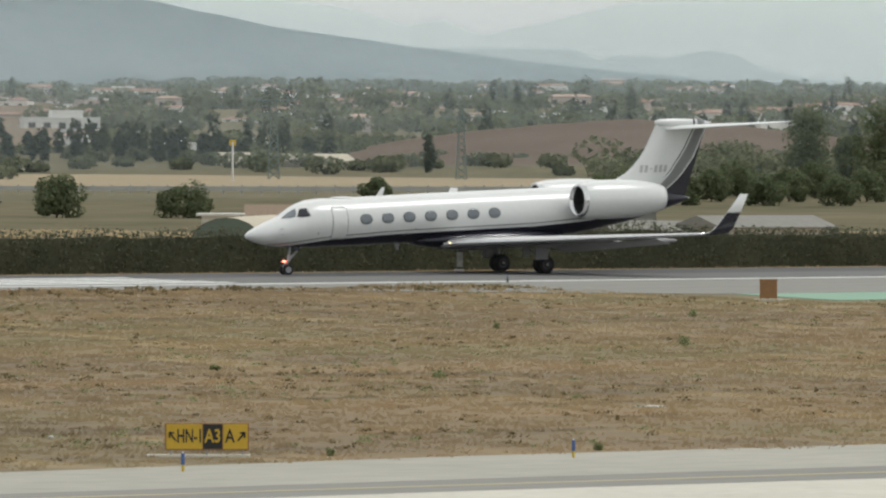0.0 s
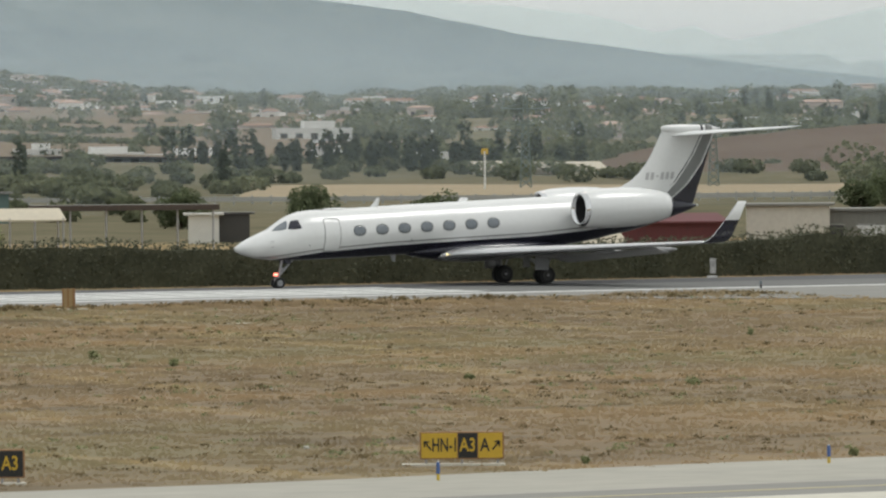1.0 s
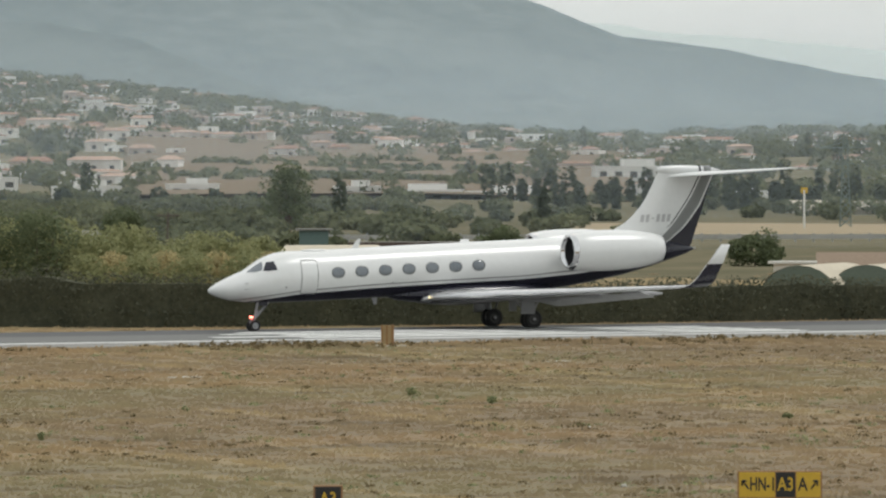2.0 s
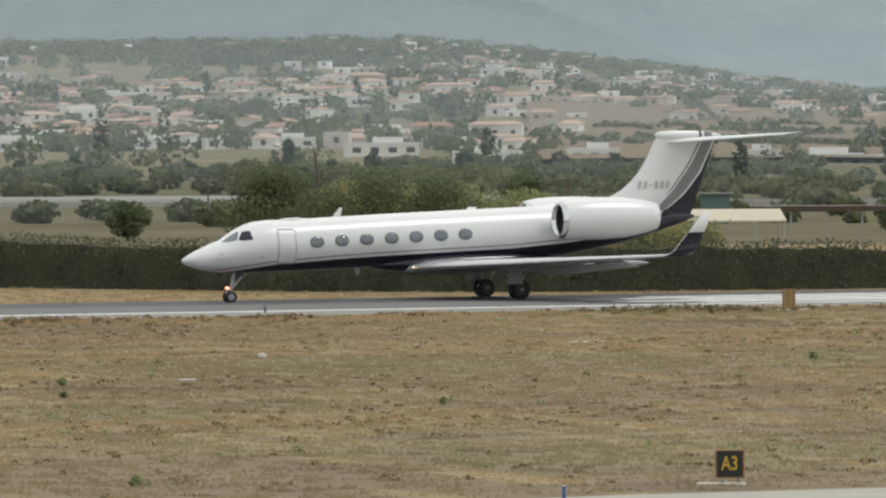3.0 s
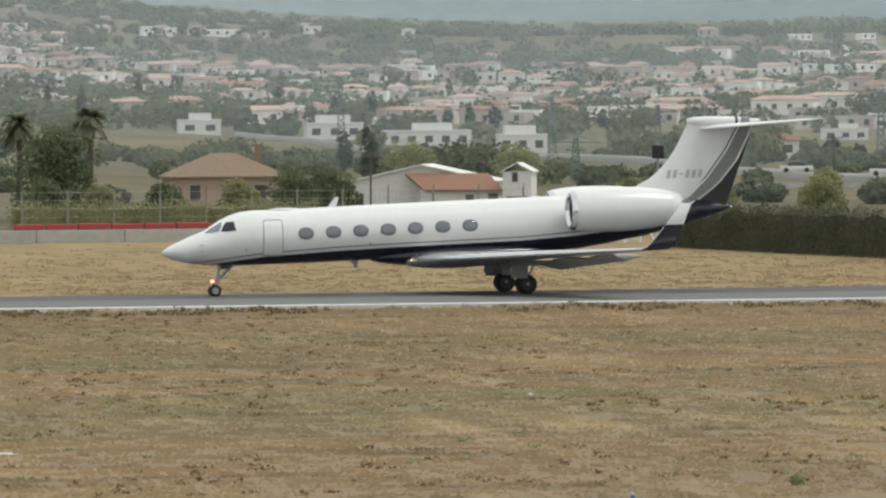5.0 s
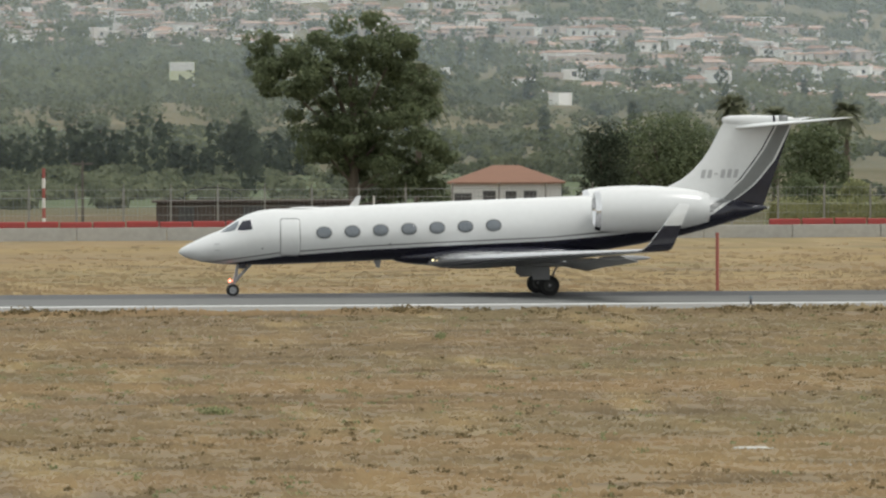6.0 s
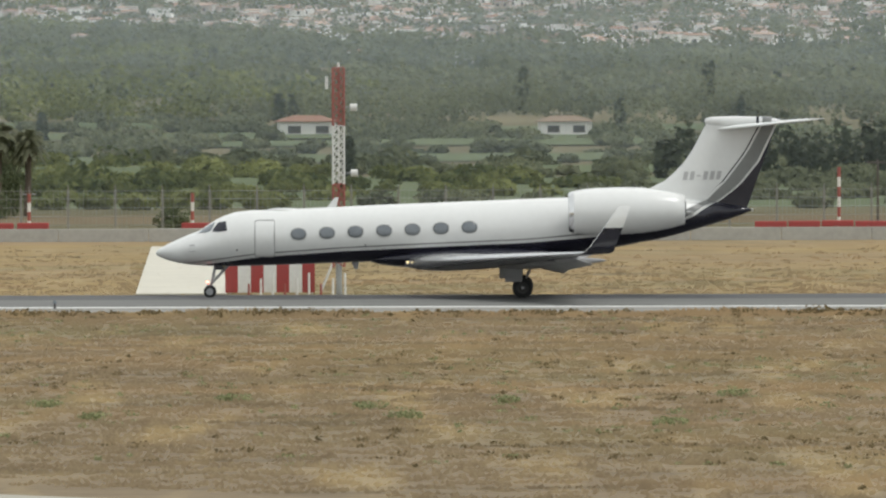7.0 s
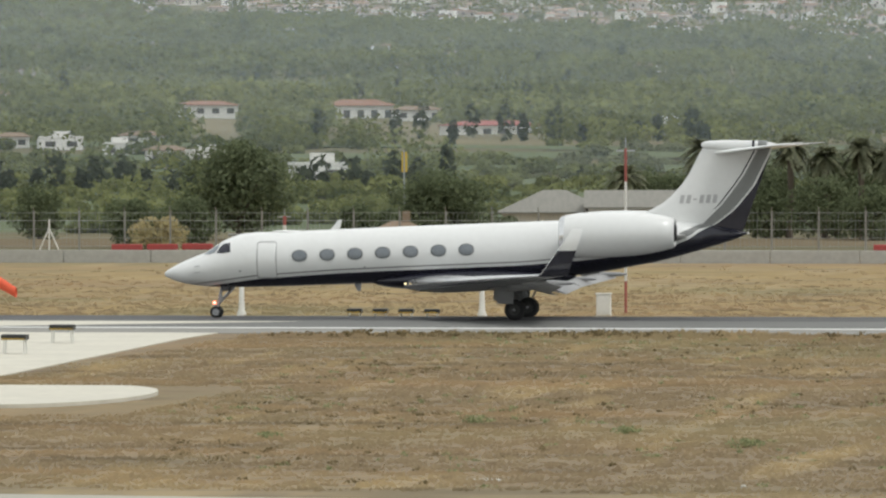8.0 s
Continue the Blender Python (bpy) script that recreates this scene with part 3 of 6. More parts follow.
    # aerials
    def blade(s, z, h, c, sweep):
        bm = bmesh.new()
        lo = [bm.verts.new((s + dx, dy, z)) for dx, dy in ((0, 0), (c / 2, -0.025), (c, 0), (c / 2, 0.025))]
        hi = [bm.verts.new((s + sweep + dx * 0.45, dy * 0.5, z + h)) for dx, dy in ((0, 0), (c / 2, -0.025), (c, 0), (c / 2, 0.025))]
        for i in range(4):
            bm.faces.new((lo[i], lo[(i + 1) % 4], hi[(i + 1) % 4], hi[i]))
        bm.faces.new(lo)
        bm.faces.new(hi)
        bmesh.ops.recalc_face_normals(bm, faces=bm.faces)
        return bm
    part("aerial", blade(7.5, 3.93, 0.44, 0.40, 0.34), JETWHITE, jet, "white blade aerial")
    part("aerial", blade(8.55, 1.56, -0.34, 0.34, 0.14), WINGGREY, jet, "grey blade aerial under the belly")
    part("roof_bump", part_hump(5.6, 3.84, 0.75, 0.32, 0.075), JETWHITE, jet, "", True)
    return body


def part_hump(s, z, a, w, h):
    bm = bmesh.new()
    bmesh.ops.create_uvsphere(bm, u_segments=20, v_segments=10, radius=1.0)
    for v in bm.verts:
        v.co = Vector((s + v.co.x * a, v.co.y * w, z + v.co.z * h))
    return bm


def airfoil(le, chord, thick, twist=0.0, n=9):
    """Closed section points (station, height) about a leading edge."""
    xs = [0.5 * (1 - math.cos(math.pi * k / n)) for k in range(n + 1)]
    t = lambda x: thick * 5 * (0.2969 * math.sqrt(x) - 0.126 * x - 0.3516 * x * x + 0.2843 * x ** 3 - 0.1015 * x ** 4)
    up = [(le + chord * x, chord * t(x) * 1.15) for x in xs]
    lo = [(le + chord * x, -chord * t(x) * 0.85) for x in reversed(xs[1:-1])]
    return up + lo


def loft(sections, material, slots=None):
    verts, faces, sl = [], [], []
    m = len(sections[0])
    for q in sections:
        verts += q
    for i in range(len(sections) - 1):
        for k in range(m):
            j = (k + 1) % m
            faces.append((i * m + k, i * m + j, (i + 1) * m + j, (i + 1) * m + k))
            sl.append(0 if slots is None else slots[k])
    faces.append(tuple(range(m)))
    faces.append(tuple((len(sections) - 1) * m + k for k in range(m)))
    sl += [0, 0]
    return verts, faces, sl


def wing(jet, side):
    # lateral, leading edge, chord, height, thickness
    plan = [(0.6, 10.75, 6.2, 1.50, 0.13), (1.3, 11.15, 5.75, 1.53, 0.125), (3.0, 12.15, 4.85, 1.62, 0.12), (5.2, 13.42, 3.75, 1.73, 0.115), (8.5, 15.42, 2.75, 1.91, 0.11), (11.5, 17.3, 1.85, 2.07, 0.105), (13.35, 18.5, 1.3, 2.17, 0.10)]
    secs = [[(s, side * l, zz + h) for s, h in airfoil(le, c, th)] for l, le, c, zz, th in plan]
    m = len(secs[0])
    slot = [1 if k < 3 or k >= m - 2 else 0 for k in range(m)]
    v, f, s = loft(secs, None, slot)
    w = mesh("wing", v, f, [WINGGREY, WINGMETAL], jet, "grey swept wing with polished leading edge", smooth=True, slots=s)
    # winglet
    tips = [(13.35, 18.5, 1.3, 2.17, 0.0), (13.62, 18.72, 1.2, 2.25, 0.25), (13.82, 18.95, 1.08, 2.5, 0.8), (13.92, 19.2, 0.95, 2.85, 1.1), (14.02, 19.5, 0.8, 3.25, 1.2), (14.04, 19.54, 0.78, 3.3, 1.2), (14.22, 20.12, 0.48, 4.15, 1.25)]
    secs = []
    for l, le, c, zz, lean in tips:
        secs.append([(a, side * (l - h * math.sin(lean)), zz + h * math.cos(lean)) for a, h in airfoil(le, c, 0.09)])
    v, f, s = loft(secs, None)
    band = []
    for k, q in enumerate(f[:-2]):
        band.append(1 if k % m in (0, m - 1) else 2 if k // m < 4 else 0)
    mesh("winglet", v, f, [JETWHITE, WINGMETAL, JETDARK], w, "swept-up white winglet with navy lower half and polished edge", smooth=True, slots=band + [0, 0])
    # lowered flaps
    for a, b in (((1.5, 16.55, 1.42, 1.35), (5.1, 17.0, 1.58, 1.1)), ((5.25, 17.0, 1.59, 1.1), (9.4, 18.35, 1.83, 0.8))):
        secs = []
        for l, le, zz, c in (a, b):
            secs.append([(le + (x - le) * math.cos(0.28) + h * math.sin(0.28), side * l, zz - (x - le) * math.sin(0.28) + h * math.cos(0.28)) for x, h in airfoil(le, c, 0.10)])
        v, f, s = loft(secs, None)
        mesh("flap", v, f, [FLAPGREY], w, "lowered grey flap", smooth=True)
    for l, le, zz in ((3.3, 15.0, 1.45), (6.6, 16.3, 1.66), (9.2, 17.4, 1.82)):
        bm = bmesh.new()
        bmesh.ops.create_uvsphere(bm, u_segments=12, v_segments=8, radius=1.0)
        for q in bm.verts:
            q.co = Vector((le + 1.1 + q.co.x * 1.15, side * l + q.co.y * 0.08, zz - 0.04 + q.co.z * 0.12))
        part("flap_fairing", bm, WINGGREY, w, smooth=True)
    bm = bmesh.new()
    bmesh.ops.create_uvsphere(bm, u_segments=12, v_segments=8, radius=1.0)
    for q in bm.verts:
        q.co = Vector((11.05 + q.co.x * 0.035, side * 1.32 + q.co.y * 0.05, 1.56 + q.co.z * 0.045))
    part("landing_lamp", bm, WARMLAMP, w, "lit warm landing lamp", True)


def tail(jet):
    zs = [3.6, 3.85, 4.1, 4.3, 4.5, 4.75, 5.05, 5.4, 5.9, 6.4, 6.9, 7.35, 7.62]
    le = lambda z: float(np.interp(z, [3.6, 4.35, 4.55, 4.79, 5.11, 5.67, 6.33, 7.07, 7.45, 7.62], [20.6, 21.0, 21.2, 21.76, 22.36, 22.98, 23.45, 23.84, 24.02, 24.15]))
    te = lambda z: float(np.interp(z, [3.6, 4.0, 7.28, 7.62], [25.75, 25.92, 27.08, 27.2]))
    left = lambda z: float(np.interp(z, [3.5, 4.0, 5.04, 6.25, 7.58], [23.1, 23.9, 24.95, 25.88, 26.6]))
    right = lambda z: float(np.interp(z, [3.54, 4.2, 4.85, 5.88, 7.19, 7.6], [23.6, 24.63, 25.47, 26.31, 26.95, 27.13]))
    verts, faces, slots = [], [], []
    rows = []
    for z in zs:
        a, e = le(z), te(z)
        g = right(z)
        b = left(z) - 0.17
        stops = [a, a + 0.12, a + 0.4, (a + b) / 2, b, b + (0.07 if z > 4.8 else 0.002), b + 0.17, g, g + 0.09, (g + 0.1 + e) / 2, e]
        for k in range(1, len(stops)):
            stops[k] = min(e, max(stops[k], stops[k - 1] + 0.001))
        c = e - a
        th = []
        for s in stops:
            u = max(0.0, min(1.0, (s - a) / c))
            th.append(0.09 * c * 2.6 * (0.2969 * math.sqrt(u) - 0.126 * u - 0.3516 * u * u + 0.2843 * u ** 3 - 0.1015 * u ** 4) * (0.75 if z > 4.6 else 0.5))
        rows.append((z, stops, th))
    m = 11
    for z, stops, th in rows:
        verts += [(s, -t, z) for s, t in zip(stops, th)] + [(s, t, z) for s, t in zip(stops, th)]
    band = [0, 0, 0, 0, 2, 0, 1, 0, 2, 2]
    for i in range(len(rows) - 1):
        for k in range(m - 1):
            for o in (0, m):
                p, q = i * 2 * m + o + k, (i + 1) * 2 * m + o + k
                faces.append((p, p + 1, q + 1, q) if o == 0 else (p, q, q + 1, p + 1))
                slots.append(band[k])
    fin = mesh("tail_fin", verts, faces, [JETWHITE, JETGREY, JETDARK], jet, "white fin with grey and navy sweeping bands", smooth=True, slots=slots)
    # bullet fairing on the fin top
    v, f = spin([(24.02, 0.02), (24.08, 0.12), (24.35, 0.19), (25.2, 0.22), (26.6, 0.19), (27.1, 0.12), (27.5, 0.02)], "x", 20)
    v = [(x, y * 0.8, 7.66 + z) for x, y, z in v]
    mesh("fin_cap", v, f, [JETWHITE], fin, smooth=True)
    for a, b, m2 in ((26.28, 26.4, JETDARK), (26.55, 26.95, JETGREY)):
        v, f = spin([(a, 0.2), (a + 0.001, 0.207), (b - 0.001, 0.2), (b, 0.18)], "x", 20)
        mesh("fin_cap_band", [(x, y * 0.82, 7.66 + z) for x, y, z in v], f, [m2], fin, smooth=True)
    for side in (-1, 1):
        # trimmed with its nose down, so that the root's leading edge sits lowest
        plan = [(0.05, 24.6, 2.7, 7.60), (2.6, 26.15, 1.95, 7.68), (4.9, 27.55, 1.25, 7.76), (5.3, 28.05, 0.95, 7.775), (5.42, 28.5, 0.6, 7.78)]
        secs = [[(s, side * l, z + h - 0.115 * (le_ + c - s)) for s, h in airfoil(le_, c, 0.075)] for l, le_, c, z in plan]
        v, f, s = loft(secs, None)
        mesh("tailplane", v, f, [JETWHITE], jet, "white swept tailplane", smooth=True)
    # registration, as plain bars
    for side in (-1, 1):
        for k in range(6):
            s0 = 23.06 + 0.29 * k
            h = 0.06 if k == 2 else 0.37
            z0 = 5.09 + (0.15 if k == 2 else 0) + 0.004 * k
            bm = boxed(s0, s0 + 0.18, -0.004, 0.004, z0, z0 + h)
            for v in bm.verts:
                v.co.x += 0.2 * (v.co.z - 5.09)
                c = te(v.co.z) - le(v.co.z)
                u = (v.co.x - le(v.co.z)) / c
                t = 0.09 * c * 2.6 * (0.2969 * math.sqrt(u) - 0.126 * u - 0.3516 * u * u + 0.2843 * u ** 3 - 0.1015 * u ** 4) * 0.75
                v.co.y = side * (t + 0.012) + v.co.y
            part("lettering_bar", bm, JETLETTER, fin)
    part("tail_lamp", part_hump(26.1, 3.79, 0.06, 0.05, 0.05), WHITEP, jet, "", True)


def engine(jet, side):
    y = side * 2.12
    outer = [(18.25, 0.66), (18.12, 0.70), (18.05, 0.76), (18.1, 0.83), (18.3, 0.89), (18.8, 0.965), (19.5, 1.0), (20.4, 1.0), (21.3, 0.96), (22.0, 0.88), (22.6, 0.77), (23.1, 0.63), (23.12, 0.59), (22.9, 0.57)]
    v, f = spin(outer, "x", 40)
    fix = lambda q: [(a, b + y, c + 3.70 + (a - 18) * 0.025) for a, b, c in q]
    sl = [1 if k // 40 < 4 else 0 for k in range(len(f))]
    pod = mesh("engine_nacelle", fix(v), f, [JETWHITE, CHROME], jet, "white engine nacelle with polished inlet lip", smooth=True, slots=sl)
    v, f = spin([(18.25, 0.66), (18.8, 0.64), (19.1, 0.64), (19.1, 0.02)], "x", 32)
    mesh("inlet_duct", fix(v), f, [DUCT], pod, smooth=True)
    v, f = spin([(18.75, 0.01), (18.85, 0.1), (19.08, 0.2)], "x", 16)
    mesh("fan_spinner", fix(v), f, [STEEL], pod, smooth=True)
    bm = bmesh.new()
    for k in range(18):
        a = 2 * math.pi * k / 18
        c, s = math.cos(a), math.sin(a)
        q = [bm.verts.new((18.98 + dx, y + r * c - dt * s, 3.725 + r * s + dt * c)) for r, dt, dx in ((0.18, -0.03, 0), (0.62, -0.06, -0.03), (0.62, 0.04, 0.05), (0.18, 0.03, 0.05))]
        bm.faces.new(q)
    part("fan_blades", bm, STEEL, pod)
    v, f = spin([(22.9, 0.57), (22.6, 0.5), (23.0, 0.42), (23.16, 0.36), (23.16, 0.02)], "x", 28)
    mesh("exhaust", fix(v), f, [DUCT], pod, smooth=True)
    secs = []
    for l, z in ((0.75, 3.62), (1.45, 3.72)):
        secs.append([(s, side * l, z + h) for s, h in airfoil(19.3, 4.2, 0.10)])
    v, f, s = loft(secs, None)
    mesh("engine_pylon", v, f, [JETWHITE], jet, smooth=True)


def wheel(parent, name, x, y, r, w, rim=None):
    """A tyre with a rim, centred at its own axle so that it can roll."""
    wh = new(name)
    wh.parent = parent
    wh.location = (x, y, r)
    v, f = spin([(-w / 2, r * 0.58), (-w / 2, r * 0.86), (-w * 0.38, r * 0.97), (0, r), (w * 0.38, r * 0.97), (w / 2, r * 0.86), (w / 2, r * 0.58)], "y", 36)
    mesh("tyre", v, f, [TYRE], wh, "black tyre", smooth=True)
    v, f = spin([(-w * 0.42, 0.01), (-w * 0.46, r * 0.22), (-w * 0.30, r * 0.3), (-w * 0.34, r * 0.5), (-w / 2, r * 0.58), (w / 2, r * 0.58), (w * 0.34, r * 0.5), (w * 0.30, r * 0.3), (w * 0.46, r * 0.22), (w * 0.42, 0.01)], "y", 24)
    mesh("rim", v, f, [rim or STEEL], wh, "grey metal rim", smooth=True)
    return wh


WHEELS = []


def gear(jet):
    ng = part("nose_gear", rods(((2.62, 0, 1.5), (2.36, 0, 0.29), 0.075, 0.055), ((3.2, 0, 1.45), (2.46, 0, 0.66), 0.065), ((2.36, -0.26, 0.29), (2.36, 0.26, 0.29), 0.04), ((2.3, 0, 0.62), (2.18, 0, 0.40), 0.03), ((2.18, 0, 0.4), (2.34, 0, 0.29), 0.03), ((2.55, -0.1, 0.95), (2.55, 0.1, 0.95), 0.06)), STEEL, jet, "steel nose gear strut")
    for s in (-1, 1):
        WHEELS.append((wheel(ng, "nose_wheel", 2.36, s * 0.19, 0.27, 0.17), 1))
        bm = bmesh.new()
        bmesh.ops.create_uvsphere(bm, u_segments=12, v_segments=8, radius=0.055, matrix=Matrix.Translation((2.25, s * 0.1, 0.68)))
        part("taxi_lamp", bm, REDLAMP, ng, "lit reddish taxi lamp", True)
        part("gear_door", boxed(2.6, 2.95, s * 0.3 - 0.012, s * 0.3 + 0.012, 1.22, 1.5, 0.01), JETDARK, ng)
    for s in (-1, 1):
        y = s * 2.18
        mg = part("main_gear", rods(((15.75, y - s * 0.1, 1.6), (16.06, y, 0.47), 0.12, 0.09), ((15.2, y - s * 0.5, 1.5), (15.95, y, 0.75), 0.05), ((16.06, y - 0.42, 0.46), (16.06, y + 0.42, 0.46), 0.06), ((16.5, y, 1.45), (16.1, y, 0.62), 0.045)), STEEL, jet, "steel main gear leg")
        for o in (-0.22, 0.22):
            WHEELS.append((wheel(mg, "main_wheel", 16.06, y + o, 0.45, 0.29, BRAKEDARK), 1))
        part("gear_door", boxed(15.3, 16.05, y + s * 0.46 - 0.015, y + s * 0.46 + 0.015, 0.72, 1.5, 0.012), WINGGREY, mg, "grey gear door")
        part("inner_gear_door", boxed(15.05, 15.45, y - s * 0.35 - 0.015, y - s * 0.35 + 0.015, 0.85, 1.5, 0.012), FLAPGREY, mg)


def jet_plane():
    jet = thing("business_jet", "white twin-engine business jet with navy belly rolling on the runway", "aircraft")
    fuselage(jet)
    bm = bmesh.new()
    bmesh.ops.create_uvsphere(bm, u_segments=36, v_segments=18, radius=1.0)
    for v in bm.verts:
        x = v.co.x
        v.co = Vector((13.9 + x * 4.6, v.co.y * 1.36, 1.78 + v.co.z * 0.52 + x * 0.12))
    part("wing_fairing", bm, JETDARK, jet, "navy belly fairing at the wing root", True)
    for side in (-1, 1):
        wing(jet, side)
        engine(jet, side)
    tail(jet)
    gear(jet)
    return jet


jet = jet_plane()


# ---- plants ----
rng = np.random.default_rng(7)


def cards(centres, radii, per, size, inner=0.55, up=0.35, quad=False):
    """Small leaf faces scattered on ellipsoid clumps: vertex and face arrays."""
    centres, radii = np.asarray(centres, float), np.asarray(radii, float)
    n = len(centres) * per
    c = np.repeat(centres, per, 0)
    r = np.repeat(radii, per, 0)
    d = rng.normal(size=(n, 3))
    d /= np.linalg.norm(d, axis=1)[:, None]
    shell = rng.uniform(inner, 1.05, (n, 1)) ** 0.7
    p = c + d * r * shell
    nrm = d + rng.normal(size=(n, 3)) * 0.7
    nrm[:, 2] += up
    nrm /= np.linalg.norm(nrm, axis=1)[:, None]
    a = np.cross(nrm, rng.normal(size=(n, 3)))
    a /= np.linalg.norm(a, axis=1)[:, None]
    b = np.cross(nrm, a)
    s = size * rng.uniform(0.6, 1.4, (n, 1))
    if quad:
        v = np.stack([p - a * s * 0.5, p + b * s * 0.35, p + a * s * 0.5, p - b * s * 0.35], 1).reshape(-1, 3)
        f = np.arange(4 * n).reshape(-1, 4)
    else:
        v = np.stack([p - a * s * 0.5 - b * s * 0.3, p + a * s * 0.5 - b * s * 0.3, p + b * s * 0.6], 1).reshape(-1, 3)
        f = np.arange(3 * n).reshape(-1, 3)
    return v, f


def crown(parent, clumps, radii, per, size, material, label=""):
    v, f = cards(clumps, radii, int(per * 1.9), size * 0.68, quad=True)
    return mesh("crown", v.tolist(), f.tolist(), material, parent, label)


def tree(label, x, y, z, h, w, material, clumps=16, per=170, size=0.5, bare=0.25, name="tree", category="tree", squash=1.0, tight=1.0):
    t = thing(name, label, category, x, y, z)
    base = bare * h
    cs, rs, limbs = [], [], [((0, 0, -0.3), (0.02 * h, 0, base + 0.1 * h), 0.035 * h, 0.024 * h)]
    for k in range(clumps):
        a = k * 2.4 + rng.uniform(-0.5, 0.5)
        u = (k + 0.5) / clumps
        spread = math.sin(math.pi * min(0.95, 0.18 + 0.75 * u)) ** 0.8
        q = rng.uniform(0.35, 1.0) * spread * w / 2 * 0.8
        c = (q * math.cos(a), q * math.sin(a), base + (h - base) * (0.10 + 0.82 * u))
        r = (h - base) * 0.15 + w * 0.09 + rng.uniform(-0.05, 0.06) * w
        r *= tight
        cs.append(c)
        rs.append((r * 1.1, r * 1.1, r * 0.8 * squash))
        if k % 2 == 0:
            limbs.append(((0.01 * h, 0, base * (0.8 + 0.5 * u)), c, 0.014 * h, 0.005 * h, 6))
    part("trunk", rods(*limbs), BARK, t)
    crown(t, cs, rs, per, size, material)
    return t


def lobed_tree(label, x, y, z, lobes, material, per=120, size=0.3, trunk=0.5, name="tree"):
    """A ragged tree: limbs from one trunk to lobes of (across, height, half width, half height)."""
    t = thing(name, label, "tree", x, y, z)
    top = max(q[1] for q in lobes)
    cs, rs, limbs = [], [], [((0, 0, -0.5), (0.2, 0, top * 0.42), trunk, trunk * 0.6), ((0.2, 0, top * 0.42), (-0.2, 0, top * 0.8), trunk * 0.6, trunk * 0.25)]
    for dx, dz, rx, rz in lobes:
        dy = rng.uniform(-0.5, 0.5) * 4
        limbs.append(((0.1, 0, dz * 0.5), (dx, dy, dz), trunk * 0.3, trunk * 0.08, 6))
        for _ in range(int(4 + 1.5 * rx * rz)):
            a, q = rng.uniform(0, 2 * math.pi), math.sqrt(rng.uniform(0.05, 1))
            cs.append((dx + rx * q * math.cos(a), dy + rng.normal() * 0.7 * rx, dz + rz * q * math.sin(a)))
            k = rng.uniform(0.55, 1.25)
            rs.append((k * 1.15, k * 1.15, k * 0.8))
    part("trunk", rods(*limbs), BARK, t)
    v, f = cards(cs, rs, per, size, quad=True)
    mesh("crown", v.tolist(), f.tolist(), material, t)
    return t


def bush(label, x, y, z, w, h, material, n=260, size=0.10, name="bush", group=""):
    cs = [(rng.uniform(-0.3, 0.3) * w, rng.uniform(-0.3, 0.3) * w, h * rng.uniform(0.25, 0.6)) for _ in range(5)]
    v, f = cards(cs, [(w * 0.3, w * 0.3, h * 0.4)] * 5, n // 5, size, quad=True)
    ob = mesh(name, v.tolist(), f.tolist(), material)
    ob.location = (x, y, z)
    return tagged(ob, label, "bush", group)


def palm(x, y, z, h, size=2.2, label="tall palm tree with dusty green fronds"):
    t = thing("palm_tree", label, "tree", x, y, z)
    part("trunk", rods(((0, 0, -0.2), (0.15, 0, h * 0.5), 0.32, 0.24, 8), ((0.15, 0, h * 0.5), (0.1, 0, h), 0.24, 0.28, 8)), BARK, t)
    v, f = [], []
    for k in range(85):
        a = rng.uniform(0, 2 * math.pi)
        e = rng.uniform(-0.9, 1.35)
        d = Vector((math.cos(a) * math.cos(e), math.sin(a) * math.cos(e), math.sin(e)))
        side = d.cross(Vector((0, 0, 1)))
        side = side.normalized() if side.length > 0.01 else Vector((1, 0, 0))
        L = size * rng.uniform(0.8, 1.15)
        for j in range(7):
            u0, u1 = j / 7, (j + 0.8) / 7
            p0 = Vector((0.1, 0, h)) + d * L * u0 - Vector((0, 0, L * 0.55 * u0 * u0))
            p1 = Vector((0.1, 0, h)) + d * L * u1 - Vector((0, 0, L * 0.55 * u1 * u1))
            wd = 0.36 * math.sin(math.pi * min(0.93, 0.2 + 0.75 * u0)) * size / 2.2
            for s in (-1, 1):
                i = len(v)
                v += [p0, p1, p1 + side * s * wd + d * 0.12 - Vector((0, 0, 0.12)), p0 + side * s * wd - Vector((0, 0, 0.12))]
                f.append((i, i + 1, i + 2, i + 3))
    mesh("fronds", v, f, PALMLEAF, t)
    return t


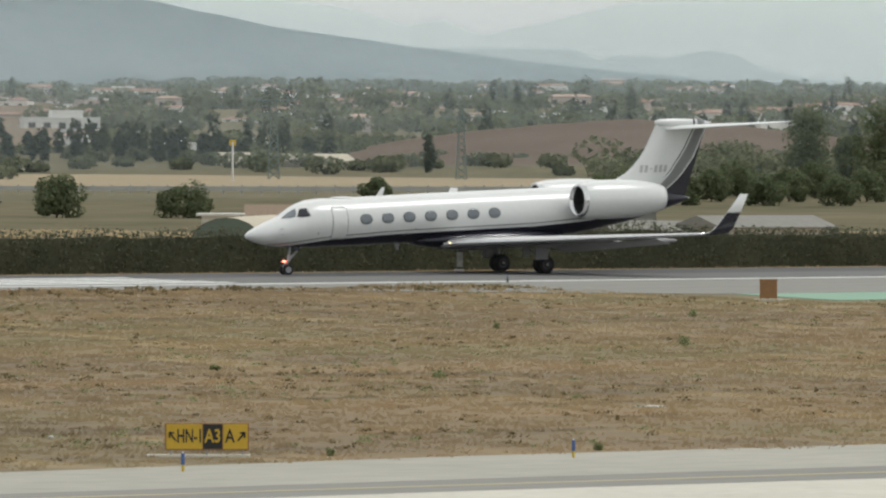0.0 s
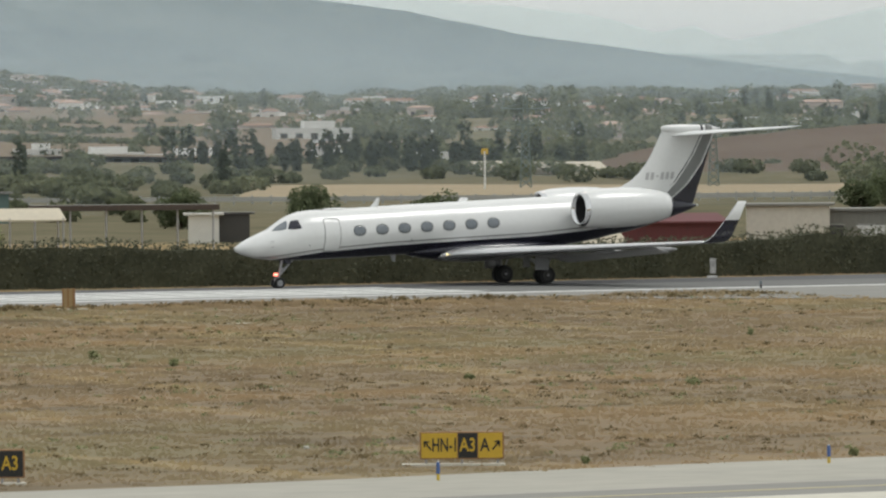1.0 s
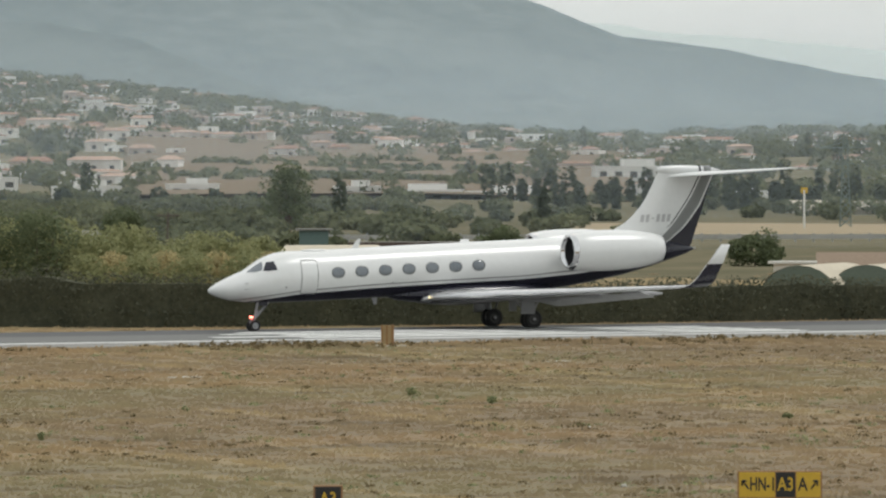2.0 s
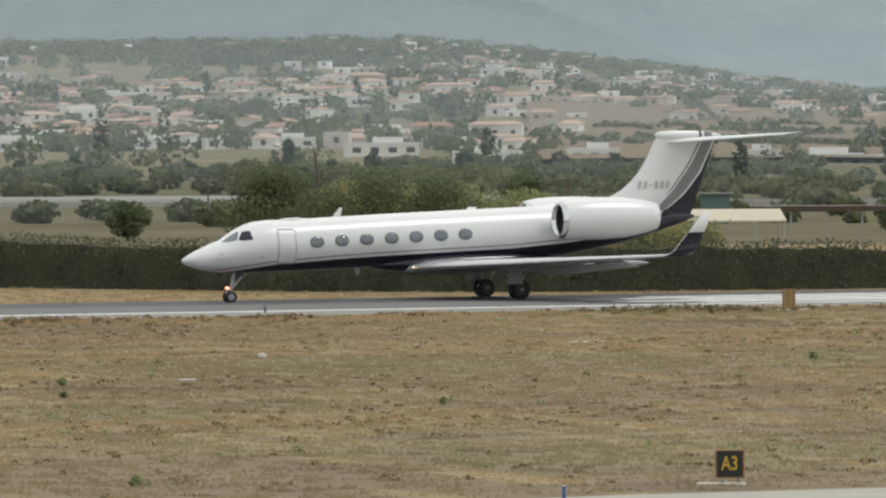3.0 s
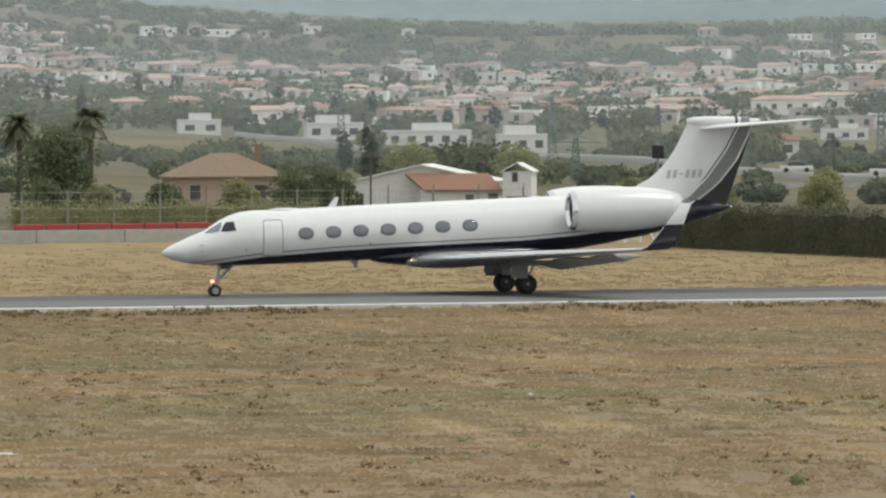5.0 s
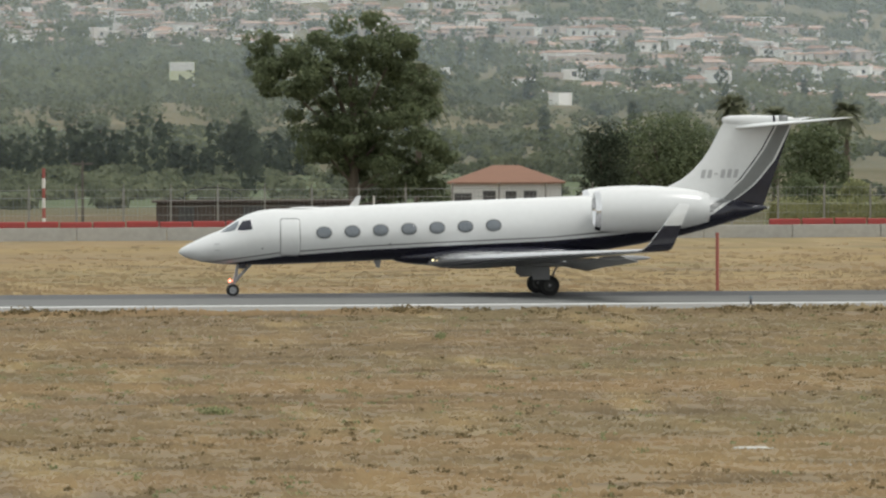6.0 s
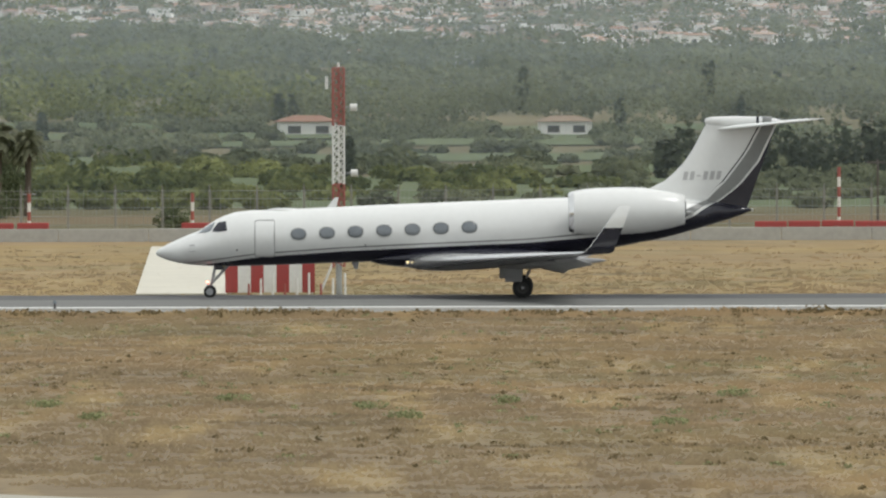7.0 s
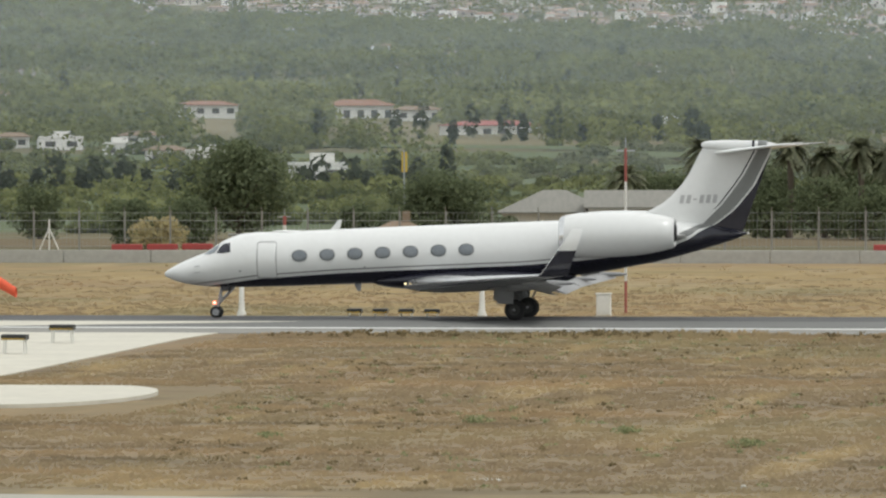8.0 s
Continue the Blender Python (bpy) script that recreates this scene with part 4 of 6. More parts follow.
def hedge(name, path, height, depth, label, material=None, category="hedge"):
    """A clipped hedge along a path: a dark woody core and a skin of leaves."""
    t = thing(name, label, category)
    material = material or HEDGELEAF
    verts, faces, cs, rs = [], [], [], []
    pts = []
    for (x0, y0), (x1, y1) in zip(path, path[1:]):
        n = max(1, int(math.hypot(x1 - x0, y1 - y0) / 0.7))
        pts += [(x0 + (x1 - x0) * k / n, y0 + (y1 - y0) * k / n) for k in range(n)]
    for i, (x, y) in enumerate(pts):
        z = land(x, y)
        h = height(x) * (1 + 0.13 * noise.noise((i * 0.05, 0, 2)) + 0.13 * noise.noise((i * 0.27, 0, 5)))
        dx, dy = (pts[min(i + 1, len(pts) - 1)][0] - pts[max(i - 1, 0)][0], pts[min(i + 1, len(pts) - 1)][1] - pts[max(i - 1, 0)][1])
        l = math.hypot(dx, dy)
        nx, ny = -dy / l * depth * 0.32, dx / l * depth * 0.32
        verts += [(x - nx, y - ny, z - 0.1), (x - nx, y - ny, z + h * 0.85), (x + nx, y + ny, z + h * 0.85), (x + nx, y + ny, z - 0.1)]
        if i:
            for k in range(3):
                faces.append((4 * i - 4 + k, 4 * i - 3 + k, 4 * i + 1 + k, 4 * i + k))
        for u in (0.2, 0.45, 0.68, 0.86):
            for s in (-1, 1):
                cs.append((x + s * nx + rng.normal() * 0.12, y + s * ny + rng.normal() * 0.12, z + h * u))
                rs.append((0.5, 0.45, h * 0.17 + 0.08))
    mesh("core", verts, faces, material, t)
    v, f = cards(cs, rs, 44, 0.145)
    mesh("leaves", v.tolist(), f.tolist(), material, t)
    return t


# ---- boundary: barrier wall, fence, hedge ----
WALL_Y = 446.0


def barrier_wall():
    t = thing("barrier_wall", "long low concrete barrier wall beyond the far grass", "wall", kind="structure")
    piece = boxed(-2.98, 2.98, -0.17, 0.17, -0.6, 0.50, 0.04)
    first = None
    for k in range(43):
        x = -150 + 6 * k
        if first is None:
            first = part("panel", piece, WALLC, t)
            ob = first
        else:
            ob = new("panel", first.data)
            ob.parent = t
        ob.location = (x, WALL_Y, -0.05 + 0.03 * noise.noise((k * 0.7, 0, 0)))
    red = None
    for b0, b1 in ((-11.4, -10.5), (-4.9, -4.3), (-3.2, -2.9), (1.7, 5.1), (8.6, 11.65)):
        x0, x1 = WALL_Y * math.tan(radians(b0)), WALL_Y * math.tan(radians(b1))
        n = max(1, round((x1 - x0) / 2.2))
        for k in range(n):
            if red is None:
                red = part("red_barrier", boxed(-1.06, 1.06, -0.2, 0.2, 0, 0.42, 0.08), REDP, t, "red plastic barrier block")
                ob = red
            else:
                ob = tagged(new("red_barrier", red.data), "red plastic barrier block")
                ob.parent = t
            ob.location = (x0 + (k + 0.5) * (x1 - x0) / n, WALL_Y + 0.35, 0.42 + 0.02 * (k % 3))


def fence():
    t = thing("perimeter_fence", "tall wire perimeter fence on pale concrete posts", "fence", kind="structure")
    y = 462.0
    post = None
    xs = [-118 + 3.25 * k for k in range(70)]
    for x in xs:
        if post is None:
            bm = boxed(-0.065, 0.065, -0.065, 0.065, -0.3, 3.3, 0.02)
            rod(bm, (0, 0, 3.25), (0, -0.3, 3.6), 0.04, 0.03)
            post = part("post", bm, FENCEPOST, t)
            ob = post
        else:
            ob = new("post", post.data)
            ob.parent = t
        ob.location = (x, y, -0.42)
    for k, h in enumerate((0.25, 0.85, 1.45, 2.05, 2.65, 3.2)):
        part("wire", rods(((xs[0], y, -0.42 + h), (xs[-1], y, -0.42 + h), 0.014, 0.014, 5)), GALV, t)
    # net of thin strands
    bm = bmesh.new()
    for k in range(760):
        x = xs[0] + k * 0.295
        q = [bm.verts.new(p) for p in ((x, y, -0.42), (x + 0.012, y, -0.42), (x + 0.012, y, 2.7), (x, y, 2.7))]
        bm.faces.new(q)
    tagged(part("net", bm, GALV, t), kind="stuff")
    for b in (0.9, 5.23, -7.7, -11.9, 13.2):
        x = y * math.tan(radians(b))
        part("brace", rods(((x, y - 0.2, -0.4), (x, y - 0.2, 2.3), 0.06), ((x - 0.95, y - 0.2, -0.4), (x, y - 0.2, 1.7), 0.05), ((x + 0.95, y - 0.2, -0.4), (x, y - 0.2, 1.7), 0.05)), WHITEP, t, "white braced fence post")


barrier_wall()
fence()
hedge("hedge", [(245, 316), (190, 316), (166.5, 316), (147.5, 317), (134.5, 320), (123.5, 330), (114.5, 347), (109, 366), (106.5, 390), (104.8, 413)],
      lambda x: float(np.interp(x, [104, 110, 120, 135, 150, 160, 185, 190, 200, 235], [2.75, 2.8, 2.78, 2.72, 2.5, 2.2, 2.13, 2.5, 2.2, 2.1])), 2.2, "dark clipped hedge along the far runway edge")


# ---- airfield furniture ----
def taxi_sign(name, x, y, rz, panels, label):
    """A lit-box guidance sign: panels of (width, ground colour, text colour, text, arrow)."""
    t = thing(name, label, "sign", x, y, 0.03, rz)
    total = sum(p[0] for p in panels)
    part("casing", boxed(-total / 2 - 0.03, total / 2 + 0.03, -0.1, 0.1, 0.12, 0.76, 0.015), RUSTY, t, "brown metal casing")
    x0 = -total / 2
    for w, face, ink, text, arrow in panels:
        pan = part("panel", boxed(x0 + 0.012, x0 + w - 0.012, -0.115, -0.098, 0.15, 0.73, 0.004), face, t)
        tw = w
        tx = x0 + w / 2
        if arrow:
            s = 1 if arrow == "right" else -1
            ax = x0 + (w - 0.16 if s > 0 else 0.16)
            tx += -0.13 * s
            bm = bmesh.new()
            for (a, b), (c, d) in (((-0.08 * s, -0.1), (0.08 * s, 0.1)), ((0.08 * s, 0.1), (-0.035 * s, 0.085)), ((0.08 * s, 0.1), (0.075 * s, -0.03))):
                rod(bm, (ax + a, -0.117, 0.44 + b), (ax + c, -0.117, 0.44 + d), 0.02, seg=4)
            part("arrow", bm, ink, pan)
        cu = bpy.data.curves.new("lettering", "FONT")
        cu.body, cu.size, cu.extrude, cu.offset = text, 0.44, 0.002, 0.008
        cu.align_x, cu.align_y = "CENTER", "CENTER"
        cu.materials.append(ink)
        ob = new("lettering", cu)
        ob.parent = pan
        ob.matrix_basis = pose(tx, -0.118, 0.44, 90, 0, 0) @ Matrix.Diagonal((0.60 if len(text) > 2 else 0.74, 1, 1, 1))
        x0 += w
    for k in range(3 if total > 1 else 2):
        lx = -total / 2 + 0.12 + k * (total - 0.24) / (2 if total > 1 else 1)
        part("leg", rods(((lx, 0, -0.05), (lx, 0, 0.14), 0.03)), STEEL, t)
    part("footing", boxed(-total / 2 - 0.45, total / 2 + 0.05, -0.3, 0.3, -0.06, 0.012, 0.005), CONCRETE, t, "pale concrete footing")


taxi_sign("taxiway_sign", 74.25, 138.55, -28, [(0.86, SIGNYELLOW, SIGNBLACK, "HN-1", "left"), (0.47, SIGNBLACK, SIGNYELLOW, "A3", ""), (0.59, SIGNYELLOW, SIGNBLACK, "A", "right")], "yellow and black taxiway sign with black lettering and arrows")
taxi_sign("location_sign", 62.05, 137.2, -26, [(0.60, SIGNBLACK, SIGNYELLOW, "A3", "")], "small black taxiway sign with yellow lettering")


def edge_marker(x, y):
    t = thing("edge_marker", "small blue and yellow taxiway edge marker post", "marker", x, y, 0.03, group="taxiway edge markers")
    part("stem", rods(((0, 0, -0.03), (0, 0, 0.16), 0.04, 0.035, 10)), YELLOWP, t, "yellow stem")
    v, f = spin([(0.15, 0.042), (0.38, 0.042), (0.41, 0.03), (0.415, 0.001)], "z", 12)
    mesh("sleeve", v, f, BLUEP, t, "blue sleeve", smooth=True)
    part("cap", rods(((0, 0, 0.40), (0, 0, 0.44), 0.03, 0.02, 8)), WHITEP, t)
    return t


m0 = edge_marker(70.4, 132.5)
for x, y in ((81.4, 133.8), (55.3, 130.8), (32.0, 129.6), (98, 134.5)):
    copy_thing(m0, pose(x, y, 0.03))


def crate_sign(name, x, y, rz, w, material, label):
    t = thing(name, label, "sign", x, y, 0.0, rz)
    part("panel", boxed(-w / 2, w / 2, -0.06, 0.0, 0.1, 0.92, 0.01), material, t)
    for k in range(3):
        part("rib", boxed(-w / 2 + k * (w - 0.07) / 2, -w / 2 + 0.07 + k * (w - 0.07) / 2, -0.12, -0.06, 0.02, 0.94, 0.008), RUSTY, t)
    part("side_panel", boxed(w / 2, w / 2 + 0.05, -0.12, 0.4, 0.08, 0.94, 0.008), RUSTY, t)
    part("footing", boxed(-w / 2 - 0.25, w / 2 + 0.6, -0.3, 0.5, -0.05, 0.05, 0.01), CONCRETE, t, "pale concrete footing")


crate_sign("marker_board", 159.1, 245.3, -33, 0.72, RUSTY, "rusty orange marker board beside the runway exit")
crate_sign("marker_board", 123.6, 267.0, -25, 0.52, TANBOX, "tan marker board standing at the runway edge")


def approach_lamp(name, x, y, w, leg, label, group):
    t = thing(name, label, "lamp", x, y, land(x, y) + (0.035 if y < 270 else 0), 0, group)
    part("housing", boxed(-w / 2, w / 2, -0.3, 0.3, leg, leg + 0.20, 0.03), BLACKP, t, "black housing")
    part("front_edge", boxed(-w / 2 + 0.02, w / 2 - 0.02, -0.315, -0.29, leg + 0.02, leg + 0.05, 0.004), SIGNYELLOW, t)
    for s in (-1, 1):
        for q in (-0.2, 0.2):
            part("leg", rods(((s * (w / 2 - 0.08), q, -0.03), (s * (w / 2 - 0.1), q, leg + 0.02), 0.025, 0.025, 6)), WHITEP, t)
    return t


for k in range(4):
    approach_lamp("slope_light", -51.3 + 1.26 * k, 313.2 - 0.2 * k, 0.68, 0.16, "low black approach slope light unit on the grass", "slope light row")
for x, y in ((-52.6, 243.3), (-53.5, 256.2)):
    approach_lamp("slope_light", x, y, 0.95, 0.52, "black light unit on thin white legs on the concrete pad", "pad light units")


def striped_mast(name, x, y, h, r, bands, label, top=""):
    """A round pole painted in bands from the ground up."""
    t = thing(name, label, "mast", x, y, land(x, y))
    for k in range(bands):
        part("section", rods(((0, 0, -0.2 if k == 0 else h * k / bands), (0, 0, h * (k + 1) / bands), r, r, 10)), PALERED if k % 2 == 0 else WHITEP, t)
    if top == "arms":
        part("cross_arm", rods(((-0.45, 0, h * 0.985), (0.45, 0, h * 0.985), 0.03), ((0, 0, h), (0, 0, h + 0.5), 0.015)), STEEL, t)
    return t


striped_mast("marker_mast", -38.9, 317.2, 7.9, 0.065, 5, "tall red and white banded pole on the far grass", "arms")
striped_mast("marker_pole", 44.9, 313.2, 2.75, 0.08, 1, "short plain red pole beside the runway")
for b, ph in ((2.42, 4.75), (-4.48, 3.1), (-3.09, 3.1), (-9.9, 3.1)):
    x, y = polar(b, 458)
    striped_mast("marker_pole", x, y, ph, 0.12, 7 if ph > 4 else 5, "red and white banded pole behind the barrier wall", "arms" if b < -4 else "")


def lamp_post(x, y):
    t = thing("globe_lamp", "white post lamp with round globe on the grass", "lamp", x, y, land(x, y), group="globe lamps")
    v, f = spin([(-0.2, 0.24), (0.1, 0.22), (0.3, 0.15), (1.0, 0.12), (1.75, 0.12), (1.76, 0.02)], "z", 14)
    mesh("post", v, f, WHITEP, t, smooth=True)
    bm = bmesh.new()
    bmesh.ops.create_uvsphere(bm, u_segments=16, v_segments=10, radius=0.22, matrix=Matrix.Translation((0, 0, 1.92)))
    part("globe", bm, WHITEP, t, "", True)


lamp_post(-45.2, 313)
lamp_post(-56.7, 313)
cab = thing("equipment_cabinet", "white metal equipment cabinet on the grass", "cabinet", -39.5, 313.6, land(-39, 313.6))
part("body", boxed(-0.33, 0.33, -0.25, 0.25, 0.08, 1.05, 0.02), WHITEP, cab)
part("door", boxed(-0.29, 0.29, -0.275, -0.25, 0.14, 0.98, 0.006), WHITEP, cab)
part("lid", boxed(-0.37, 0.37, -0.29, 0.29, 1.05, 1.1, 0.015), WHITEP, cab)
part("plinth", boxed(-0.38, 0.38, -0.3, 0.3, -0.1, 0.08, 0.01), CONCRETE, cab)


def windsock():
    x, y = polar(-13.1, 230)
    t = thing("windsock", "orange-red windsock on a white pole", "windsock", x, y, land(x, y))
    part("pole", rods(((0, 0, 0), (0, 0, 5.3), 0.07, 0.05)), WHITEP, t)
    v, f = spin([(0.0, 0.45), (0.9, 0.38), (1.8, 0.30), (2.7, 0.24), (3.75, 0.17)], "x", 20)
    mesh("sock", [(a, b, c + 5.0 - 0.6 * a) for a, b, c in v], f, ORANGE, t, "orange-red cloth sock", smooth=True)


windsock()


def edge_light(x, y):
    t = thing("runway_light", "small dark runway edge light on the shoulder", "lamp", x, y, 0.02, group="runway edge lights")
    part("stem", rods(((0, 0, -0.02), (0, 0, 0.22), 0.05, 0.04, 8)), BLACKP, t)
    part("lens", rods(((0, 0, 0.22), (0, 0, 0.36), 0.09, 0.06, 10)), JETGLASS, t)


for x in (164.3, 102.6, 41.0, -20.6):
    edge_light(x, 276.2)
wx, wy = polar(30.34, 351)
wp = thing("marker_stake", "weathered white marker stake by the hedge", "marker", wx, wy, land(wx, wy), -30)
part("board", boxed(-0.16, 0.16, -0.03, 0.03, 0.25, 1.05, 0.02), mat("flaking_white_paint", (0.72, 0.71, 0.68), (0.22, 0.21, 0.19), 3.0, 0.8), wp)
part("stake", rods(((0, 0.05, -0.2), (0, 0.05, 1.0), 0.04)), WOOD, wp)
part("foot", boxed(-0.3, 0.22, -0.12, 0.12, -0.05, 0.14, 0.03), WHITEP, wp)


def lattice_mast():
    x, y = -10.07, 313.0
    t = thing("lattice_mast", "red and white lattice radio mast with white dishes", "mast", x, y, land(x, y))
    w, zs = 0.26, np.linspace(1.3, 10.6, 25)
    corners = [(w, -w * 0.6), (-w, -w * 0.6), (0, w * 1.1)]
    part("base_pole", rods(((0, 0, -0.2), (0, 0, 1.6), 0.17, 0.15, 10)), GALV, t)
    for k in range(len(zs) - 1):
        z0, z1 = zs[k], zs[k + 1]
        bm = bmesh.new()
        for i in range(3):
            a, b = corners[i], corners[(i + 1) % 3]
            rod(bm, (*a, z0), (*a, z1), 0.055, seg=6)
            rod(bm, (*a, z0), (*b, z1), 0.03, seg=5)
            rod(bm, (*a, z1), (*b, z1), 0.03, seg=5)
        h = (z0 + z1) / 2
        part("section", bm, WHITEP if 5.2 < h < 7.8 else PALERED, t)
    for dx, z in ((0.7, 8.75), (0.72, 5.7)):
        dish = part("dish", rods(((dx - 0.15, -0.1, z), (dx + 0.17, -0.1, z), 0.17, 0.17, 14)), WHITEP, t, "white drum dish")
        part("bracket", rods(((0.2, 0, z), (dx - 0.1, -0.1, z), 0.03)), GALV, dish)
    part("panel_antenna", boxed(-0.62, -0.48, -0.12, 0.02, 9.6, 10.2, 0.02), WHITEP, t)
    part("top_lamp", rods(((0, 0, 10.6), (0, 0, 10.85), 0.08, 0.05, 10)), WHITEP, t)
    # striped board and posts at its foot
    bz = land(-13, 313.4)
    bd = thing("striped_board", "red and white striped barrier board by the mast", "barrier", -13.25, 313.4, bz)
    for k in range(7):
        part("stripe", boxed(-2.15 + k * 0.6, -1.55 + k * 0.6 - 0.01, -0.04, 0.04, 0.12, 1.62, 0.006), REDP if k % 2 == 0 else WHITEP, bd)
    part("brace", rods(((2.3, 0.05, 0.1), (2.9, 0.5, 1.55), 0.06), ((-1.9, 0.05, 0), (-1.9, 0.05, 1.6), 0.05), ((1.9, 0.05, 0), (1.9, 0.05, 1.6), 0.05)), WHITEP, bd)
    for k in range(9):
        p = thing("short_post", "short white post by the striped board", "post", -14.25 + k * 0.56, 312.3 + 0.1 * (k % 3), land(-14, 312.3), group="short white posts")
        part("shaft", rods(((0, 0, -0.1), (0, 0, 0.55 + 0.25 * ((k * 7) % 3)), 0.06, 0.05, 8)), WHITEP if k % 3 else PALERED, p)
    strip("service_track", [(-19.5, 312), (-15.25, 312), (-21.1, 424), (-25.5, 424)], -0.30, CONCRETE, "pale concrete service track through the grass", "path")


lattice_mast()


# ---- field clutter ----
def stone(x, y, w, h, d, label, name="stone"):
    bm = bmesh.new()
    bmesh.ops.create_icosphere(bm, subdivisions=2, radius=0.5)
    for v in bm.verts:
        k = 1 + 0.25 * noise.noise(v.co * 2.2 + Vector((x, y, 0)))
        v.co = Vector((v.co.x * w * k, v.co.y * d * k, max(-0.3, v.co.z) * h * k))
    ob = part(name, bm, STONE, smooth=True)
    ob.location = (x, y, 0.3 * h - 0.01)
    tagged(ob, label, name, name + "s in the grass")


for x, y, w in ((74.9, 147.9, 0.16), (82.0, 221.1, 0.36), (42.8, 185.4, 0.22), (90.5, 181, 0.14), (24.5, 150, 0.12), (-16, 152.5, 0.14)):
    stone(x, y, w, w * 0.75, w, "small pale stone lying in the dry grass")
for x, y, w in ((73.0, 203.4, 1.5), (23.6, 158.4, 1.15), (50.9, 174.6, 0.45), (-22.4, 155.3, 1.1), (98, 157, 1.1), (99, 232, 1.6), (69, 238, 1.2), (120, 243, 1.4)):
    stone(x, y, w, 0.05, w * 0.8, "flat pale concrete cover slab in the grass", "slab")
for x, y, w, h in ((97.7, 209, 0.5, 0.35), (102.6, 176.5, 0.62, 0.3), (96.8, 200.9, 0.4, 0.3), (72.7, 181.1, 0.28, 0.26), (124.7, 197.5, 0.5, 0.4), (84, 136.9, 0.25, 0.2), (99.4, 184.9, 0.3, 0.22), (54.5, 181, 0.25, 0.2), (67.5, 200, 0.4, 0.3), (64.5, 191, 0.35, 0.25), (61, 195, 0.35, 0.25),
                    (77, 137.5, 0.22, 0.2), (50, 143, 0.4, 0.25), (38, 139.2, 0.35, 0.25), (143, 226, 0.45, 0.35), (118, 150, 0.5, 0.4), (85, 199, 0.3, 0.2), (128, 216, 0.3, 0.3), (24, 236, 0.5, 0.3)):
    bush("low green weed tuft in the dry grass", x, y, 0, w, h, OLIVE, 160, 0.09, "weed_tuft", "weed tufts")
for x, y in ((-1.5, 186), (-5, 182), (-4, 176), (5, 190), (12, 178), (-9, 187), (-14, 184), (-12, 176), (3, 172), (-22, 180), (-27, 186), (-18, 172), (-31, 176)):
    bush("grey-green weed patch in the dry grass", x, y, 0, 1.0, 0.25, OLIVE, 200, 0.09, "weed_tuft", "weed tufts")


def blades():
    """Tufts of straw over the field: each a low fan of blades, taller along the pavement edges."""
    n = 62000
    b = np.radians(rng.uniform(-13.5, 35, n))
    y = 133 + 137 * rng.random(n) ** 0.8
    x = y * np.tan(b)
    h = rng.uniform(0.03, 0.085, n) * (1 + 1.0 * (rng.random(n) < 0.08))
    xe = rng.uniform(-64, 190, 5200)
    clump = np.array([noise.noise((float(q) * 0.22, 0.5, 9.0)) for q in xe])
    ye = 270.4 - np.abs(rng.normal(0, 2.4, 5200)) - 1.0 * (clump < 0)
    he = rng.uniform(0.05, 0.16, 5200) * (1.0 + 0.8 * np.clip(clump * 2, 0, 1))
    x2 = rng.uniform(-90, 240, 16000)
    y2 = 311.5 + np.abs(rng.normal(0, 45, 16000))
    h2 = rng.uniform(0.03, 0.12, 16000)
    X, Y, H = np.concatenate([x, xe, x2]), np.concatenate([y, ye, y2]), np.concatenate([h, he, h2])
    keep = ~((X < -48) & (Y > 214) & (Y < 271)) & ~((X < -38) & (Y > 190) & (Y < 213)) & ~((X > 160) & (Y > 242) & (Y < 271)) & (Y > 135 + 15 * np.clip((5 - X) / 25, 0, 1))
    X, Y, H = X[keep], Y[keep], H[keep]
    k = len(X)
    base = np.stack([X, Y, np.where(Y > 300, -0.42, 0.0)], 1)
    spread = rng.uniform(0.10, 0.36, k)
    out = []
    for j in range(9):
        u = rng.normal(0, 1, k)
        dx, dy = u * spread, rng.normal(0, 0.25, k)
        w = rng.uniform(0.04, 0.10, k)
        tall = H * np.exp(-0.5 * u * u) * rng.uniform(0.6, 1.3, k) + 0.012
        lean = rng.normal(0, 0.05, k)
        lo = base + np.stack([dx - w, dy, np.full(k, -0.02)], 1)
        hi = base + np.stack([dx + w, dy + 0.02, np.full(k, -0.02)], 1)
        tip = base + np.stack([dx + lean, dy + 0.25 * tall, tall], 1)
        out.append(np.stack([lo, hi, tip], 1).reshape(-1, 3))
    v = np.concatenate(out)
    ob = mesh("grass", v.tolist(), np.arange(len(v)).reshape(-1, 3).tolist(), STRAW)
    tagged(ob, "dry straw-coloured grass tufts over the airfield", "grass", kind="stuff")


blades()


def edge_weeds():
    """Taller brown and olive weeds in ragged clumps along the runway's grass edge."""
    cs, rs = [], []
    for k in range(2600):
        x = rng.uniform(-47, 160)
        n = noise.noise((x * 0.13, 2.0, 4.0)) + 0.6 * noise.noise((x * 0.6, 5.0, 1.0))
        if n < rng.uniform(-0.35, 0.35):
            continue
        y = 270.3 - abs(rng.normal()) * 2.6
        h = rng.uniform(0.05, 0.13) * (1 + 1.3 * max(0.0, n))
        cs.append((x, y, h * 0.7))
        rs.append((rng.uniform(0.12, 0.4), 0.2, h))
    v, f = cards(cs, rs, 22, 0.11, 0.2, 0.2)
    tagged(mesh("edge_weeds", v.tolist(), f.tolist(), DRYWEED), "ragged brown weeds along the runway's grass edge", "weeds", kind="stuff")


edge_weeds()


